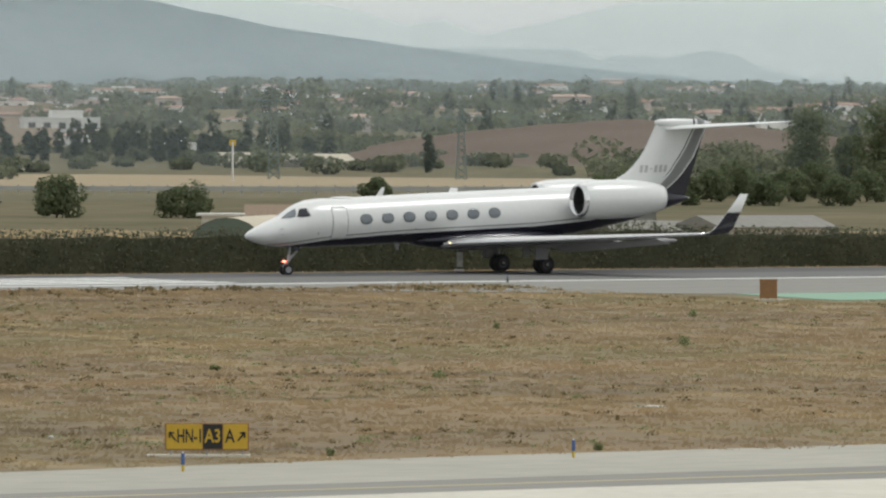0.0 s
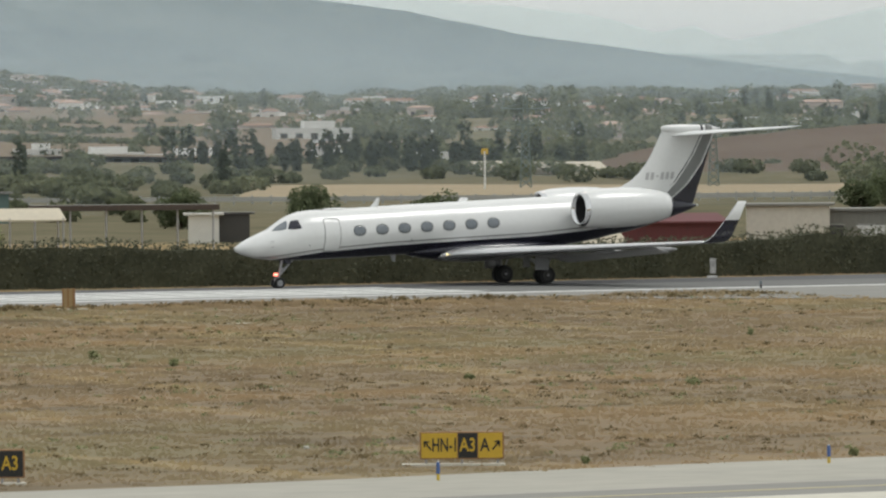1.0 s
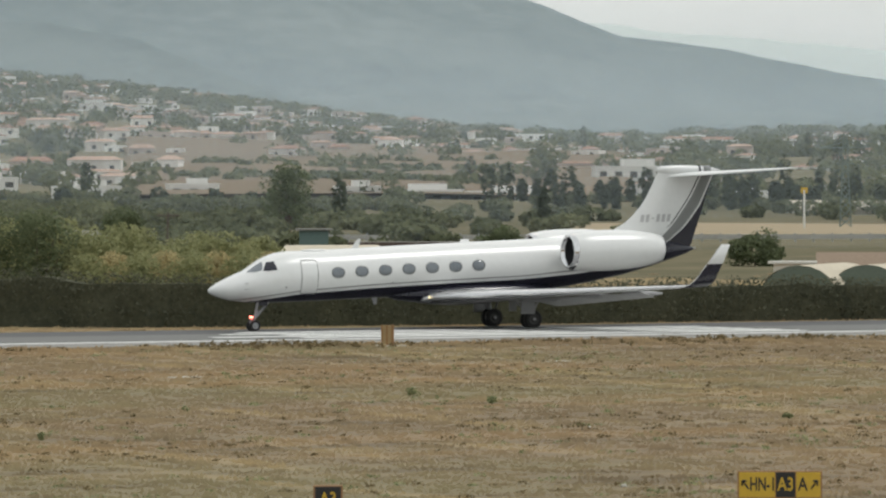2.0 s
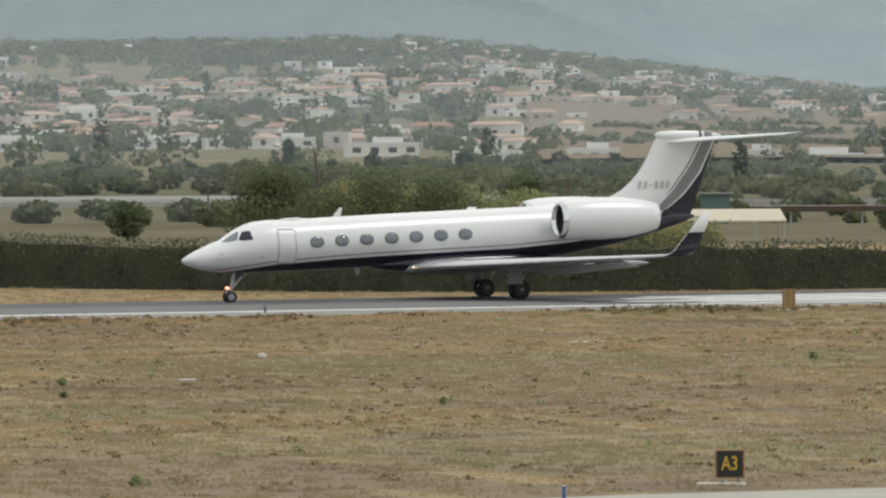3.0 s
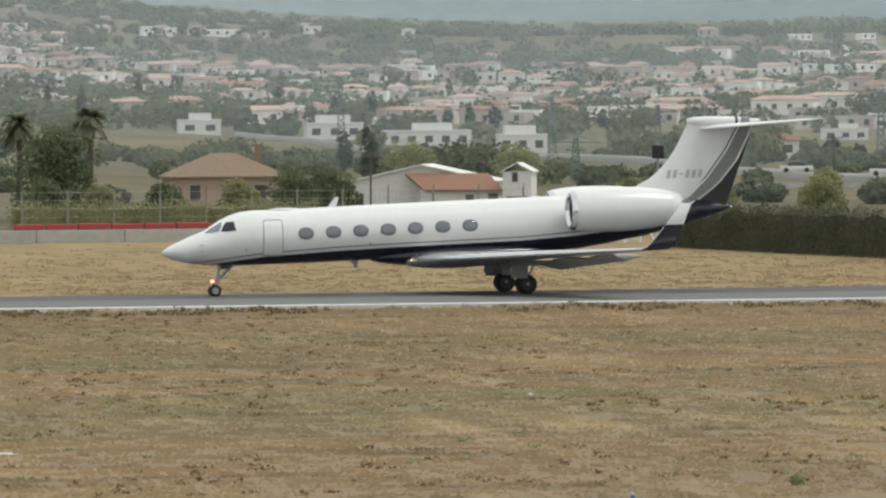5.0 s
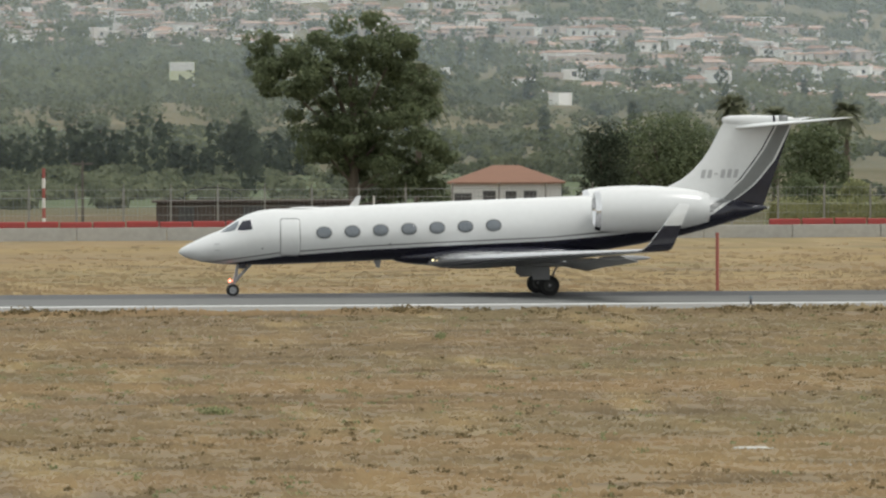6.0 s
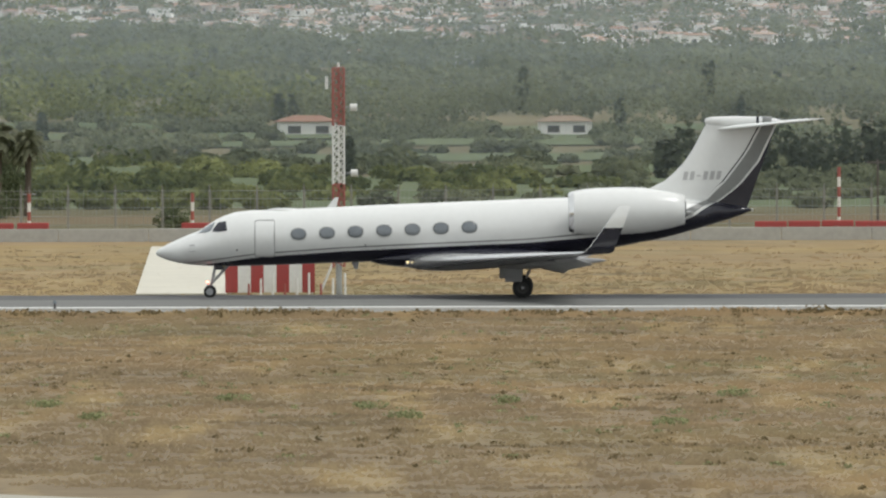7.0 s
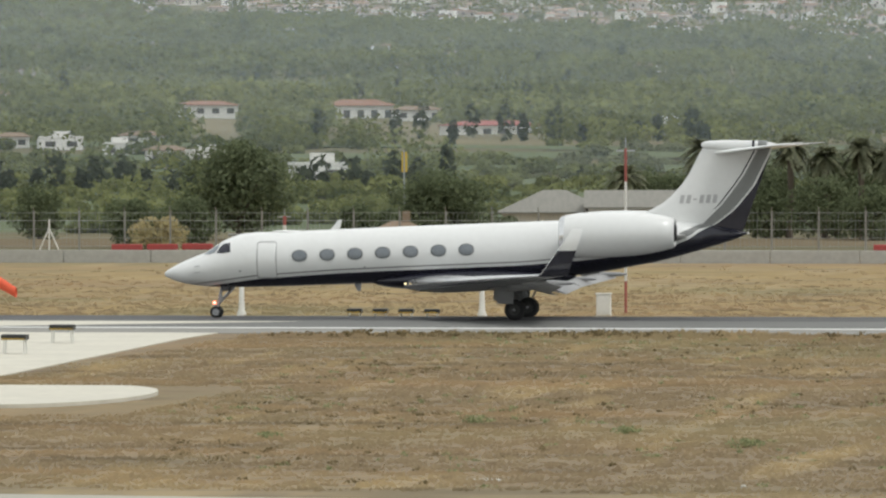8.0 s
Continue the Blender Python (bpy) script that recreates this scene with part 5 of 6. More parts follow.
def field_tufts():
    """Small weeds and darker tussocks strewn over the field, thicker in drifts."""
    for name, material, label, n, seed in (("field_weeds", OLIVE, "small grey-green weeds strewn over the dry field", 1500, 3.0), ("field_tussocks", DRYWEED, "low brown tussocks strewn over the dry field", 2600, 8.0)):
        cs, rs = [], []
        while len(cs) < n:
            y = 138 + 130 * rng.random() ** 0.85
            x = y * math.tan(radians(rng.uniform(-11, 35)))
            if noise.noise((x / 26, y / 17, seed)) < rng.uniform(-0.3, 0.35) or (x < -40 and y > 186) or (x > 158 and y > 240) or (x < 6 and y < 152):
                continue
            h = rng.uniform(0.03, 0.09)
            cs.append((x, y, h * 0.6))
            rs.append((rng.uniform(0.08, 0.38), rng.uniform(0.1, 0.4), h))
        v, f = cards(cs, rs, 20, 0.075, 0.2, 0.4)
        tagged(mesh(name, v.tolist(), f.tolist(), material), label, "weeds", kind="stuff")


field_tufts()


# ---- buildings beyond the boundary ----
def roof_mesh(parent, x0, x1, y0, y1, z, rise, kind, material, over=0.35, thick=0.12, name="roof", label=""):
    a0, a1, b0, b1 = x0 - over, x1 + over, y0 - over, y1 + over
    ym = (b0 + b1) / 2
    if kind == "gable":      # ridge along x
        top = [(a0, ym), (a1, ym)]
    elif kind == "hip":
        inset = min((b1 - b0) / 2, (a1 - a0) * 0.4)
        top = [(a0 + inset, ym), (a1 - inset, ym)]
    elif kind == "end":      # ridge along y, gable to the front
        xm = (a0 + a1) / 2
        v = [(a0, b0, z), (xm, b0, z + rise), (a1, b0, z), (a0, b1, z), (xm, b1, z + rise), (a1, b1, z)]
        lo = [(p[0], p[1], p[2] - thick) for p in v]
        f = [(0, 1, 4, 3), (1, 2, 5, 4), (6, 9, 10, 7), (7, 10, 11, 8), (0, 6, 7, 1), (1, 7, 8, 2), (3, 4, 10, 9), (4, 5, 11, 10), (0, 3, 9, 6), (2, 8, 11, 5)]
        return mesh(name, v + lo, f, material, parent, label)
    else:                    # flat, with a slight fall
        bm = boxed(a0, a1, b0, b1, z - 0.02, z + thick)
        return part(name, bm, material, parent, label)
    v = [(a0, b0, z), (a1, b0, z), (a1, b1, z), (a0, b1, z), (*top[0], z + rise), (*top[1], z + rise)]
    lo = [(p[0], p[1], p[2] - thick) for p in v[:4]]
    f = [(0, 1, 5, 4), (1, 2, 5), (2, 3, 4, 5), (3, 0, 4), (0, 6, 7, 1), (1, 7, 8, 2), (2, 8, 9, 3), (3, 9, 6, 0), (9, 8, 7, 6)]
    return mesh(name, v + lo, f, material, parent, label)


def window(parent, x, y, z, w, h, name="window", frame_mat=None):
    bm = boxed(x - w / 2 - 0.07, x + w / 2 + 0.07, y - 0.03, y + 0.02, z - 0.07, z + h + 0.07)
    win = part(name, bm, frame_mat or WALLC, parent)
    part("pane", boxed(x - w / 2, x + w / 2, y - 0.045, y - 0.02, z, z + h), OPENING, win)


def house(b, r, w, d, h, roof, rise, walls, tiles, label, wins=(), doors=(), turn=0.0, name="house", sink=0.6, chimney=None, category="house", z=None):
    x, y, zz = put(b, r)
    t = thing(name, label, category, x, y, zz if z is None else z, -b + turn)
    part("wall", boxed(-w / 2, w / 2, 0, d, -sink - 2, h), walls, t)
    if roof == "end":
        v = [(-w / 2, 0, h), (w / 2, 0, h), (0, 0, h + rise), (-w / 2, d, h), (w / 2, d, h), (0, d, h + rise)]
        mesh("gable", v, [(0, 1, 2), (5, 4, 3), (0, 3, 4, 1)], walls, t)
    elif roof == "gable":
        v = [(-w / 2, 0, h), (-w / 2, d, h), (-w / 2, d / 2, h + rise), (w / 2, 0, h), (w / 2, d, h), (w / 2, d / 2, h + rise)]
        mesh("gable", v, [(2, 1, 0), (3, 4, 5)], walls, t)
    roof_mesh(t, -w / 2, w / 2, 0, d, h + 0.05, rise, roof, tiles)
    for wx, wz, ww, wh in wins:
        window(t, wx, 0, wz, ww, wh)
    for wx, ww, wh in doors:
        part("door", boxed(wx - ww / 2, wx + ww / 2, -0.05, 0.04, -0.3, wh), OPENING, t, "dark doorway")
    if chimney:
        part("chimney", boxed(chimney - 0.3, chimney + 0.3, d * 0.45, d * 0.45 + 0.6, h + 0.3, h + rise + 0.8, 0.03), TANROOF, t)
    return t


# farm buildings close behind the fence
house(12.08, 545, 11.6, 9, 3.2, "end", 1.35, VILLAWHITE, VILLAWHITE, "cream plaster farm building with red tiled lean-to roof", [(-5.0, 1.3, 0.55, 0.9)], [], -6)
ext = thing("farm_annex", "pale annex with terracotta roof and dark garage door", "house", *put(12.6, 541), -12.6 - 6)
part("wall", boxed(-5.0, 3.6, 0, 4, -2.5, 2.5), VILLAWHITE, ext)
part("tower_wall", boxed(1.7, 4.0, -0.4, 4.4, -2.5, 4.0), VILLAWHITE, ext)
mesh("roof", [(-4.6, -0.4, 2.55), (1.68, -0.4, 2.55), (0.2, 3.2, 3.85), (-6.6, 3.2, 3.85), (-4.6, -0.4, 2.43), (1.68, -0.4, 2.43), (0.2, 3.2, 3.7), (-6.6, 3.2, 3.7)], [(0, 1, 2, 3), (7, 6, 5, 4), (0, 4, 5, 1), (1, 5, 6, 2), (2, 6, 7, 3), (3, 7, 4, 0)], TERRA, ext, "faded terracotta tiled roof")
roof_mesh(ext, 1.7, 4.0, -0.4, 4.4, 4.02, 0.7, "end", VILLAWHITE, 0.15)
window(ext, -1.0, 0, 1.0, 0.6, 1.1)
window(ext, 0.9, 0, 0.7, 0.75, 1.5)
window(ext, 2.7, -0.4, 3.2, 0.4, 0.7)
part("garage_door", boxed(2.0, 3.7, -0.46, -0.38, -0.5, 2.0), OPENING, ext, "dark garage door")
house(10.45, 575, 9.6, 8, 3.4, "hip", 2.0, PINK, TANROOF, "pink plaster house with tan tiled hip roof and chimney", [(-3.0, 1.4, 0.9, 1.3), (0.0, 1.4, 0.8, 1.3), (2.6, 1.4, 1.0, 1.3)], [], 8, chimney=3.0)
house(6.36, 560, 9.2, 7, 2.7, "hip", 1.4, VILLAWHITE, TERRA, "white plaster house with brown-red tiled roof", [(-3.6, 0.6, 1.4, 1.2), (-1.4, 0.6, 1.0, 1.4), (2.0, 0.8, 1.0, 1.2)], [(0.4, 0.9, 2.0)])
shed = house(4.2, 505, 14.5, 5, 1.75, "flat", 0.2, DARKSHED, DARKSHED, "long low dark rusty sheet-metal shed", [], [(-5, 1.2, 1.5), (0, 1.5, 1.5), (4.5, 1.2, 1.5)], name="shed", category="shed")
part("bent_hoop", rods(*[((-3 + 2.3 * math.cos(a), 1, 2.0 + 0.9 * math.sin(a)), (-3 + 2.3 * math.cos(a + 0.32), 1, 2.0 + 0.9 * math.sin(a + 0.32)), 0.05) for a in np.arange(0.2, 2.8, 0.32)]), BLACKP, shed, "bent black hoop")
# old farm sheds further on
house(-6.95, 524, 6.6, 6, 3.0, "gable", 1.3, VILLAWHITE, GREYROOF, "white shed with grey sheet roof", [(-1.6, 0.9, 1.0, 1.0), (-0.2, 0.9, 1.0, 1.0)], [(2.0, 1.6, 1.9)], name="shed", category="shed")
house(-6.66, 534, 5.0, 8, 3.2, "end", 0.9, VILLAWHITE, TERRA, "pale gabled shed with terracotta roof edge", [], [], -20, name="shed", category="shed")
house(-7.6, 528, 8.2, 8, 2.6, "hip", 1.7, CREAM, GREYROOF, "open-sided shed with grey-brown roof and arches", [], [(-2.6, 1.6, 1.9), (0.0, 1.6, 1.9), (2.6, 1.6, 1.9)], name="shed", category="shed")
house(-8.92, 505, 5.6, 5, 0.9, "hip", 1.2, CREAM, TANROOF, "small hut with a pyramid tiled roof", [], [(0.0, 0.8, 0.8)], name="hut", category="shed", chimney=0.5)
house(-10.1, 500, 4.2, 3, 1.1, "flat", 0.1, PLASTER, GREYROOF, "low flat-roofed white shed", [], [], name="shed", category="shed")
# sheds behind the hedge
house(29.02, 432, 7.2, 8, 1.7, "gable", 0.85, CREAM, TANROOF, "low cream farm building with tan tiled roof", [(-2, 0.4, 1, 0.8), (1, 0.4, 1, 0.8)], [], name="shed", category="shed")
g = thing("poly_tunnel", "pale arched polytunnel behind the hedge", "greenhouse", *put(28.35, 400), -42)
v, f = [], []
for j, y in enumerate((0, 12)):
    for k in range(11):
        a = math.pi * k / 10
        v.append((2.35 * math.cos(a), y, 1.75 * math.sin(a) + 0.55))
for k in range(10):
    f.append((k, k + 1, 12 + k, 11 + k))
mesh("cover", v, f, CREAM, g, "cream plastic cover", smooth=False)
mesh("end_sheet", [(p[0] * 0.97, 0.05, p[2]) for p in v[:11]], [tuple(range(11))], mat("green_sheet", (0.10, 0.135, 0.11), (0.13, 0.165, 0.135), 0.5, 0.6), g, "dark green end sheet")
part("base_wall", boxed(-2.3, 2.3, 0.0, 12, -0.5, 0.6), PLASTER, g, "white base wall")
copy_thing(g, pose(*put(28.93, 402), 0, 0, -42))
house(28.3, 425, 2.4, 2, 2.0, "flat", 0.1, WHITEP, WHITEP, "white flat-roofed cabin behind the hedge", [], [], name="cabin", category="cabin")
house(33.05, 430, 7.6, 7, 1.3, "gable", 0.7, PLASTER, GREYROOF, "white shed with grey corrugated roof", [], [], 25, name="shed", category="shed")
house(32.1, 432, 6.4, 7, 0.9, "gable", 0.7, PLASTER, GREYROOF, "low white warehouse with grey roof", [], [], 10, name="shed", category="shed")
house(29.9, 430, 8.2, 7, 2.0, "gable", 0.5, DARKRED, DARKRED, "dark red sheet-metal warehouse behind the hedge", [], [], 12, name="warehouse", category="warehouse")
house(30.98, 436, 5.4, 6, 2.9, "flat", 0.1, PLASTER, GREYROOF, "white-walled warehouse with a flat grey roof", [], [], name="warehouse", category="warehouse")
house(31.65, 440, 5.6, 6, 2.5, "flat", 0.1, GREYROOF, GREYROOF, "low grey sheet-metal warehouse with small windows", [(-2, 0.6, 1, 1), (0, 0.6, 1, 1), (2, 0.6, 1, 1)], [], name="warehouse", category="warehouse")
house(24.22, 600, 2.6, 4, 2.6, "flat", 0.1, mat("teal_sheet", (0.10, 0.16, 0.15), (0.13, 0.19, 0.18), 0.5, 0.6), GREYROOF, "small blue-green sheet-metal building", [], [], name="warehouse", category="warehouse")
lc = thing("canopy_shelter", "long flat grey sheet canopy on thin posts behind the hedge", "shelter", *put(25.32, 447), -25)
part("roof", boxed(-6.3, 6.3, -2.5, 2.5, 2.95, 3.2, 0.03), GREYROOF, lc)
part("fascia", boxed(-6.32, 6.32, -2.56, -2.503, 2.85, 3.22, 0.01), DARKSHED, lc)
for k in range(6):
    part("post", rods(((-5.9 + 2.36 * k, -2.2, -0.5), (-5.9 + 2.36 * k, -2.2, 2.97), 0.07)), STEEL, lc)
cs = thing("canopy_shelter", "cream sheet canopy on thin posts behind the hedge", "shelter", *put(24.35, 430), -24)
mesh("roof", [(-3.4, -1.5, 2.5), (3.6, -1.5, 2.5), (3.2, 2, 3.2), (-2.8, 2, 3.2), (-3.4, -1.5, 2.4), (3.6, -1.5, 2.4), (3.2, 2, 3.1), (-2.8, 2, 3.1)], [(0, 1, 2, 3), (7, 6, 5, 4), (0, 4, 5, 1), (1, 5, 6, 2), (2, 6, 7, 3), (3, 7, 4, 0)], CREAM, cs)
for px, py in ((-3.2, -1.4), (3.4, -1.4), (3.1, 1.8), (-2.7, 1.8), (0, -1.4)):
    part("post", rods(((px, py, -0.5), (px, py, 2.6), 0.06)), STEEL, cs)
house(26.0, 480, 2.2, 2.2, 2.0, "flat", 0.1, WHITEP, WHITEP, "white container cabin behind the hedge", [], [], name="cabin", category="cabin")
house(26.25, 483, 2.4, 2.2, 2.0, "flat", 0.1, OPENING, OPENING, "dark container behind the hedge", [], [], name="container", category="container")


# white houses on the slopes
def villa(b, r, w, h, label, top=0.5, tiles=None, seed=0):
    x, y, z = put(b, r)
    t = thing("villa", label, "house", x, y, z, -b + 7)
    part("wall", boxed(-w / 2, w / 2, 0, w * 0.5, -4, h), VILLAWHITE, t)
    if tiles:
        roof_mesh(t, -w / 2, w / 2, 0, w * 0.5, h + 0.03, h * 0.35, "hip", tiles, 0.5)
    else:
        part("parapet", boxed(-w / 2 - 0.1, w / 2 + 0.1, -0.1, w * 0.5, h, h + 0.35), VILLAWHITE, t)
        part("upper_wall", boxed(-w * (0.1 + 0.25 * top), w * 0.28, 0.8, w * 0.45, h + 0.3, h * 1.6), VILLAWHITE, t)
    n = max(2, int(w / 3))
    for k in range(n):
        window(t, -w / 2 + (k + 0.5) * w / n, 0, h * 0.3, w / n * 0.45, h * 0.42)
    return t


villa(10.2, 1290, 8, 2.6, "white flat-roofed modern house on the slope")
villa(11.35, 1300, 11, 3.0, "white flat-roofed modern house on the slope", 0.8)
villa(12.15, 1260, 16, 2.8, "large white modern house with stepped flat roofs", 0.2)
villa(12.95, 1230, 9, 3.2, "white cube house with dark windows", 1.0)
villa(15.1, 1120, 8, 3.0, "white house with terracotta roof among dark trees", tiles=TERRA)
for k, b in enumerate((16.25, 16.75, 17.2, 17.55, 17.95, 18.3, 15.7)):
    villa(b, 1330 + 17 * (k % 3), 9 + 2 * (k % 2), 2.1, "white terrace house on the lower slope", 0.5 * (k % 3))
for k, b in enumerate((19.0, 19.5, 20.1, 20.6, 16.0)):
    villa(b, 1400 + 20 * (k % 2), 11, 2.0, "white terrace house on the lower slope", 0.4 * (k % 3))
villa(26.95, 1500, 17, 3.2, "large white building with dark windows on the hill", 0.1)
villa(0.1, 1050, 8, 2.5, "white villa with brown roof among green orchards", tiles=TANROOF)
villa(-2.1, 1030, 8.6, 2.6, "white farmhouse with terracotta roof above the terraces", tiles=TERRA)
villa(-9.25, 1550, 16, 4.0, "white two-storey villa with red-tiled roof in the woods", tiles=TERRA)
villa(-10.55, 1450, 13, 2.6, "pale farmhouse with terracotta roof in the woods", tiles=TERRA)
villa(-8.1, 1330, 20, 2.6, "long white building with dark red upper wall", tiles=PALERED)
villa(-8.75, 1480, 11, 2.5, "cream house with ochre roof in the woods", tiles=TANROOF)
villa(-9.6, 900, 7.5, 2.6, "white flat-roofed building among trees", 0.1)
for k, (b, r) in enumerate(((-11.3, 1050), (-10.9, 1020), (-11.8, 1080), (-12.2, 1100), (-10.55, 1010), (-11.1, 1120), (-9.9, 1500), (-8.3, 1600), (-6.6, 1280), (-5.9, 1320))):
    villa(b, r, 5 + k % 3, 1.9, "small white house half hidden by trees", tiles=TANROOF if k % 2 else None)
for k, (b, r, w) in enumerate(((23.2, 1290, 14), (22.3, 1270, 18), (27.9, 1240, 12), (28.6, 1350, 11), (25.9, 1230, 22), (25.2, 1235, 18), (24.6, 1250, 12), (29.2, 1500, 10), (30.7, 1600, 10), (21.4, 1300, 20))):
    villa(b, r, w * 0.7, 2.3, "pale low building at the foot of the hill", 0.3 * (k % 3))
for b, r in ((28.5, 1010), (28.95, 1000), (29.3, 1030)):
    house(b, r, 5.5, 5, 0.8, "gable", 1.1, CREAM, CREAM, "shed with bright pale roof among the trees", [], [], 30, name="shed", category="shed")

bb = thing("billboard", "pale yellow roadside billboard on posts", "sign", *put(3.6, 1450), -3.6)
part("panel", boxed(-2.75, 2.75, -0.15, 0.15, 5.3, 9.3, 0.05), mat("billboard_face", (0.62, 0.62, 0.42), (0.55, 0.56, 0.36), 0.3, 0.7), bb)
part("white_band", boxed(-2.65, 2.65, -0.18, -0.14, 7.4, 9.2), WHITEP, bb)
for px in (-2.5, 2.5):
    part("post", rods(((px, 0.2, -3), (px, 0.2, 9.0), 0.2)), GALV, bb)


# ---- poles, pylons, road ----
def pole(b, r, h, rad, lean=0.0, label="dark wooden utility pole", arm=True):
    x, y, z = put(b, r)
    t = thing("utility_pole", label, "pole", x, y, z, -b)
    part("shaft", rods(((0, 0, -1), (lean * h, 0, h), rad, rad * 0.6)), WOOD, t)
    if arm:
        part("cross_arm", rods(((lean * h - 0.8, 0, h * 0.95), (lean * h + 0.8, 0, h * 0.95), 0.06)), WOOD, t)


pole(20.9, 520, 6.9, 0.17, -0.12, "leaning dark wooden pole", False)
pole(15.6, 620, 6.5, 0.13)
pole(11.65, 520, 5.6, 0.11)
pole(2.75, 500, 5.0, 0.12)
pole(22.95, 480, 5.0, 0.10, 0.05)
pole(17.75, 600, 4.6, 0.1)
pole(19.9, 640, 4.2, 0.1)


def pylon(b, r, h):
    x, y, z = put(b, r)
    t = thing("lattice_pylon", "grey-green lattice power pylon with cross arms", "pylon", x, y, z, -b)
    bm = bmesh.new()
    for k in range(12):
        u0, u1 = k / 12, (k + 1) / 12
        w0, w1 = 0.75 * (1 - 0.7 * u0), 0.75 * (1 - 0.7 * u1)
        for sx, sy in ((1, 1), (1, -1), (-1, -1), (-1, 1)):
            rod(bm, (sx * w0, sy * w0, h * u0 - 0.5), (sx * w1, sy * w1, h * u1 - 0.5), 0.11, seg=4)
            rod(bm, (sx * w0, sy * w0, h * u0 - 0.5), (-sy * w1, sx * w1, h * u1 - 0.5), 0.07, seg=4)
    part("tower", bm, PYLON, t)
    for u, w in ((0.98, 0.6), (0.82, 3.1), (0.66, 1.2)):
        part("cross_arm", rods(((-w, 0, h * u), (w, 0, h * u), 0.09, 0.09, 5), ((-w, 0, h * u), (0, 0, h * u + 0.8), 0.05, 0.05, 4), ((w, 0, h * u), (0, 0, h * u + 0.8), 0.05, 0.05, 4)), PYLON, t)


for b, r, h in ((28.75, 860, 13), (30.35, 880, 10.5), (13.4, 800, 6), (14.1, 1000, 9), (16.0, 900, 11), (11.4, 1000, 12), (13.2, 1050, 10)):
    pylon(b, r, h)
fp = thing("flag_pole", "white pole with a small yellow sign", "pole", *put(28.4, 800), -28)
part("shaft", rods(((0, 0, -1), (0, 0, 5), 0.12)), WHITEP, fp)
part("sign", boxed(-0.4, 0.4, -0.05, 0.05, 4.6, 5.3, 0.02), SIGNYELLOW, fp)
yb = thing("banner_post", "tall yellow banner on a post among trees", "sign", *put(-8.88, 640), 9)
part("post", rods(((0, 0, -1), (0, 0, 7.0), 0.08)), GALV, yb)
part("banner", boxed(-0.25, 0.3, -0.03, 0.03, 5.0, 6.9, 0.01), SIGNYELLOW, yb)

# radar head, white board and gate at the hedge end
rd = thing("camera_mast", "dark box on a slim mast behind the fence", "mast", *put(14.1, 500), -14)
part("shaft", rods(((0, 0, -0.5), (0, 0, 6.3), 0.13, 0.09)), GALV, rd)
part("head", boxed(-0.45, 0.45, -0.3, 0.3, 5.1, 6.1, 0.08), BLACKP, rd)
bd = thing("notice_board", "white notice board behind the fence", "sign", *put(14.15, 470), -14)
part("panel", boxed(-0.55, 0.55, -0.04, 0.04, 1.2, 3.3, 0.02), WHITEP, bd)
for px in (-0.4, 0.4):
    part("post", rods(((px, 0.06, -0.4), (px, 0.06, 3.2), 0.05)), GALV, bd)
gt = thing("goal_frame", "white tubular gate frame at the hedge end", "gate", *put(13.88, 440), -14)
part("frame", rods(((-0.5, 0, -0.1), (-0.5, 0, 1.9), 0.09), ((0.5, 0, -0.1), (0.5, 0, 1.9), 0.09), ((-0.5, 0, 1.9), (0.5, 0, 1.9), 0.09), ((0.5, 0, 1.9), (1.5, 0, 0), 0.06)), WHITEP, gt)
strip("kerb", [(90, 437.5), (107, 431.5), (107, 432.3), (90, 438.3)], -0.1, CONCRETE, "pale kerb at the end of the hedge", "kerb", depth=0.6)


def road_barrier():
    t = thing("road_barrier", "long pale guard rail of a road behind the field", "barrier", kind="structure")
    pts = [put(b, 705) for b in np.linspace(14.2, 31.5, 110)]
    v, f = [], []
    for i, (x, y, z) in enumerate(pts):
        v += [(x, y, z + 0.25), (x, y, z + 0.75), (x, y + 0.12, z + 0.75), (x, y + 0.12, z + 0.25)]
        if i:
            f += [(4 * i - 4 + k, 4 * i - 4 + (k + 1) % 4, 4 * i + (k + 1) % 4, 4 * i + k) for k in range(4)]
    mesh("rail", v, f, WALLC, t)
    post = part("post", boxed(-0.06, 0.06, 0.02, 0.2, -0.6, 0.9), GALV, t)
    post.location = pts[0]
    for p in pts[1:]:
        o = new("post", post.data)
        o.parent = t
        o.location = p


road_barrier()


def patch_land(name, b0, b1, r0, r1, material, label, lift=0.5):
    """A field or road lying on the slope."""
    bs, rs = np.linspace(b0, b1, max(3, int((b1 - b0) * 8))), np.linspace(r0, r1, max(3, int((r1 - r0) / 25)))
    v, f = [], []
    for j, r in enumerate(rs):
        for i, b in enumerate(bs):
            x, y = polar(b + 0.25 * noise.noise((r / 60, b, 3)) * (i in (0, len(bs) - 1)), r)
            v.append((x, y, land(x, y) + (lift if 0 < j < len(rs) - 1 and 0 < i < len(bs) - 1 else lift - 0.6)))
    n = len(bs)
    for j in range(len(rs) - 1):
        for i in range(n - 1):
            f.append((j * n + i, j * n + i + 1, (j + 1) * n + i + 1, (j + 1) * n + i))
    return tagged(mesh(name, v, f, material, smooth=True), label, "field", kind="structure")


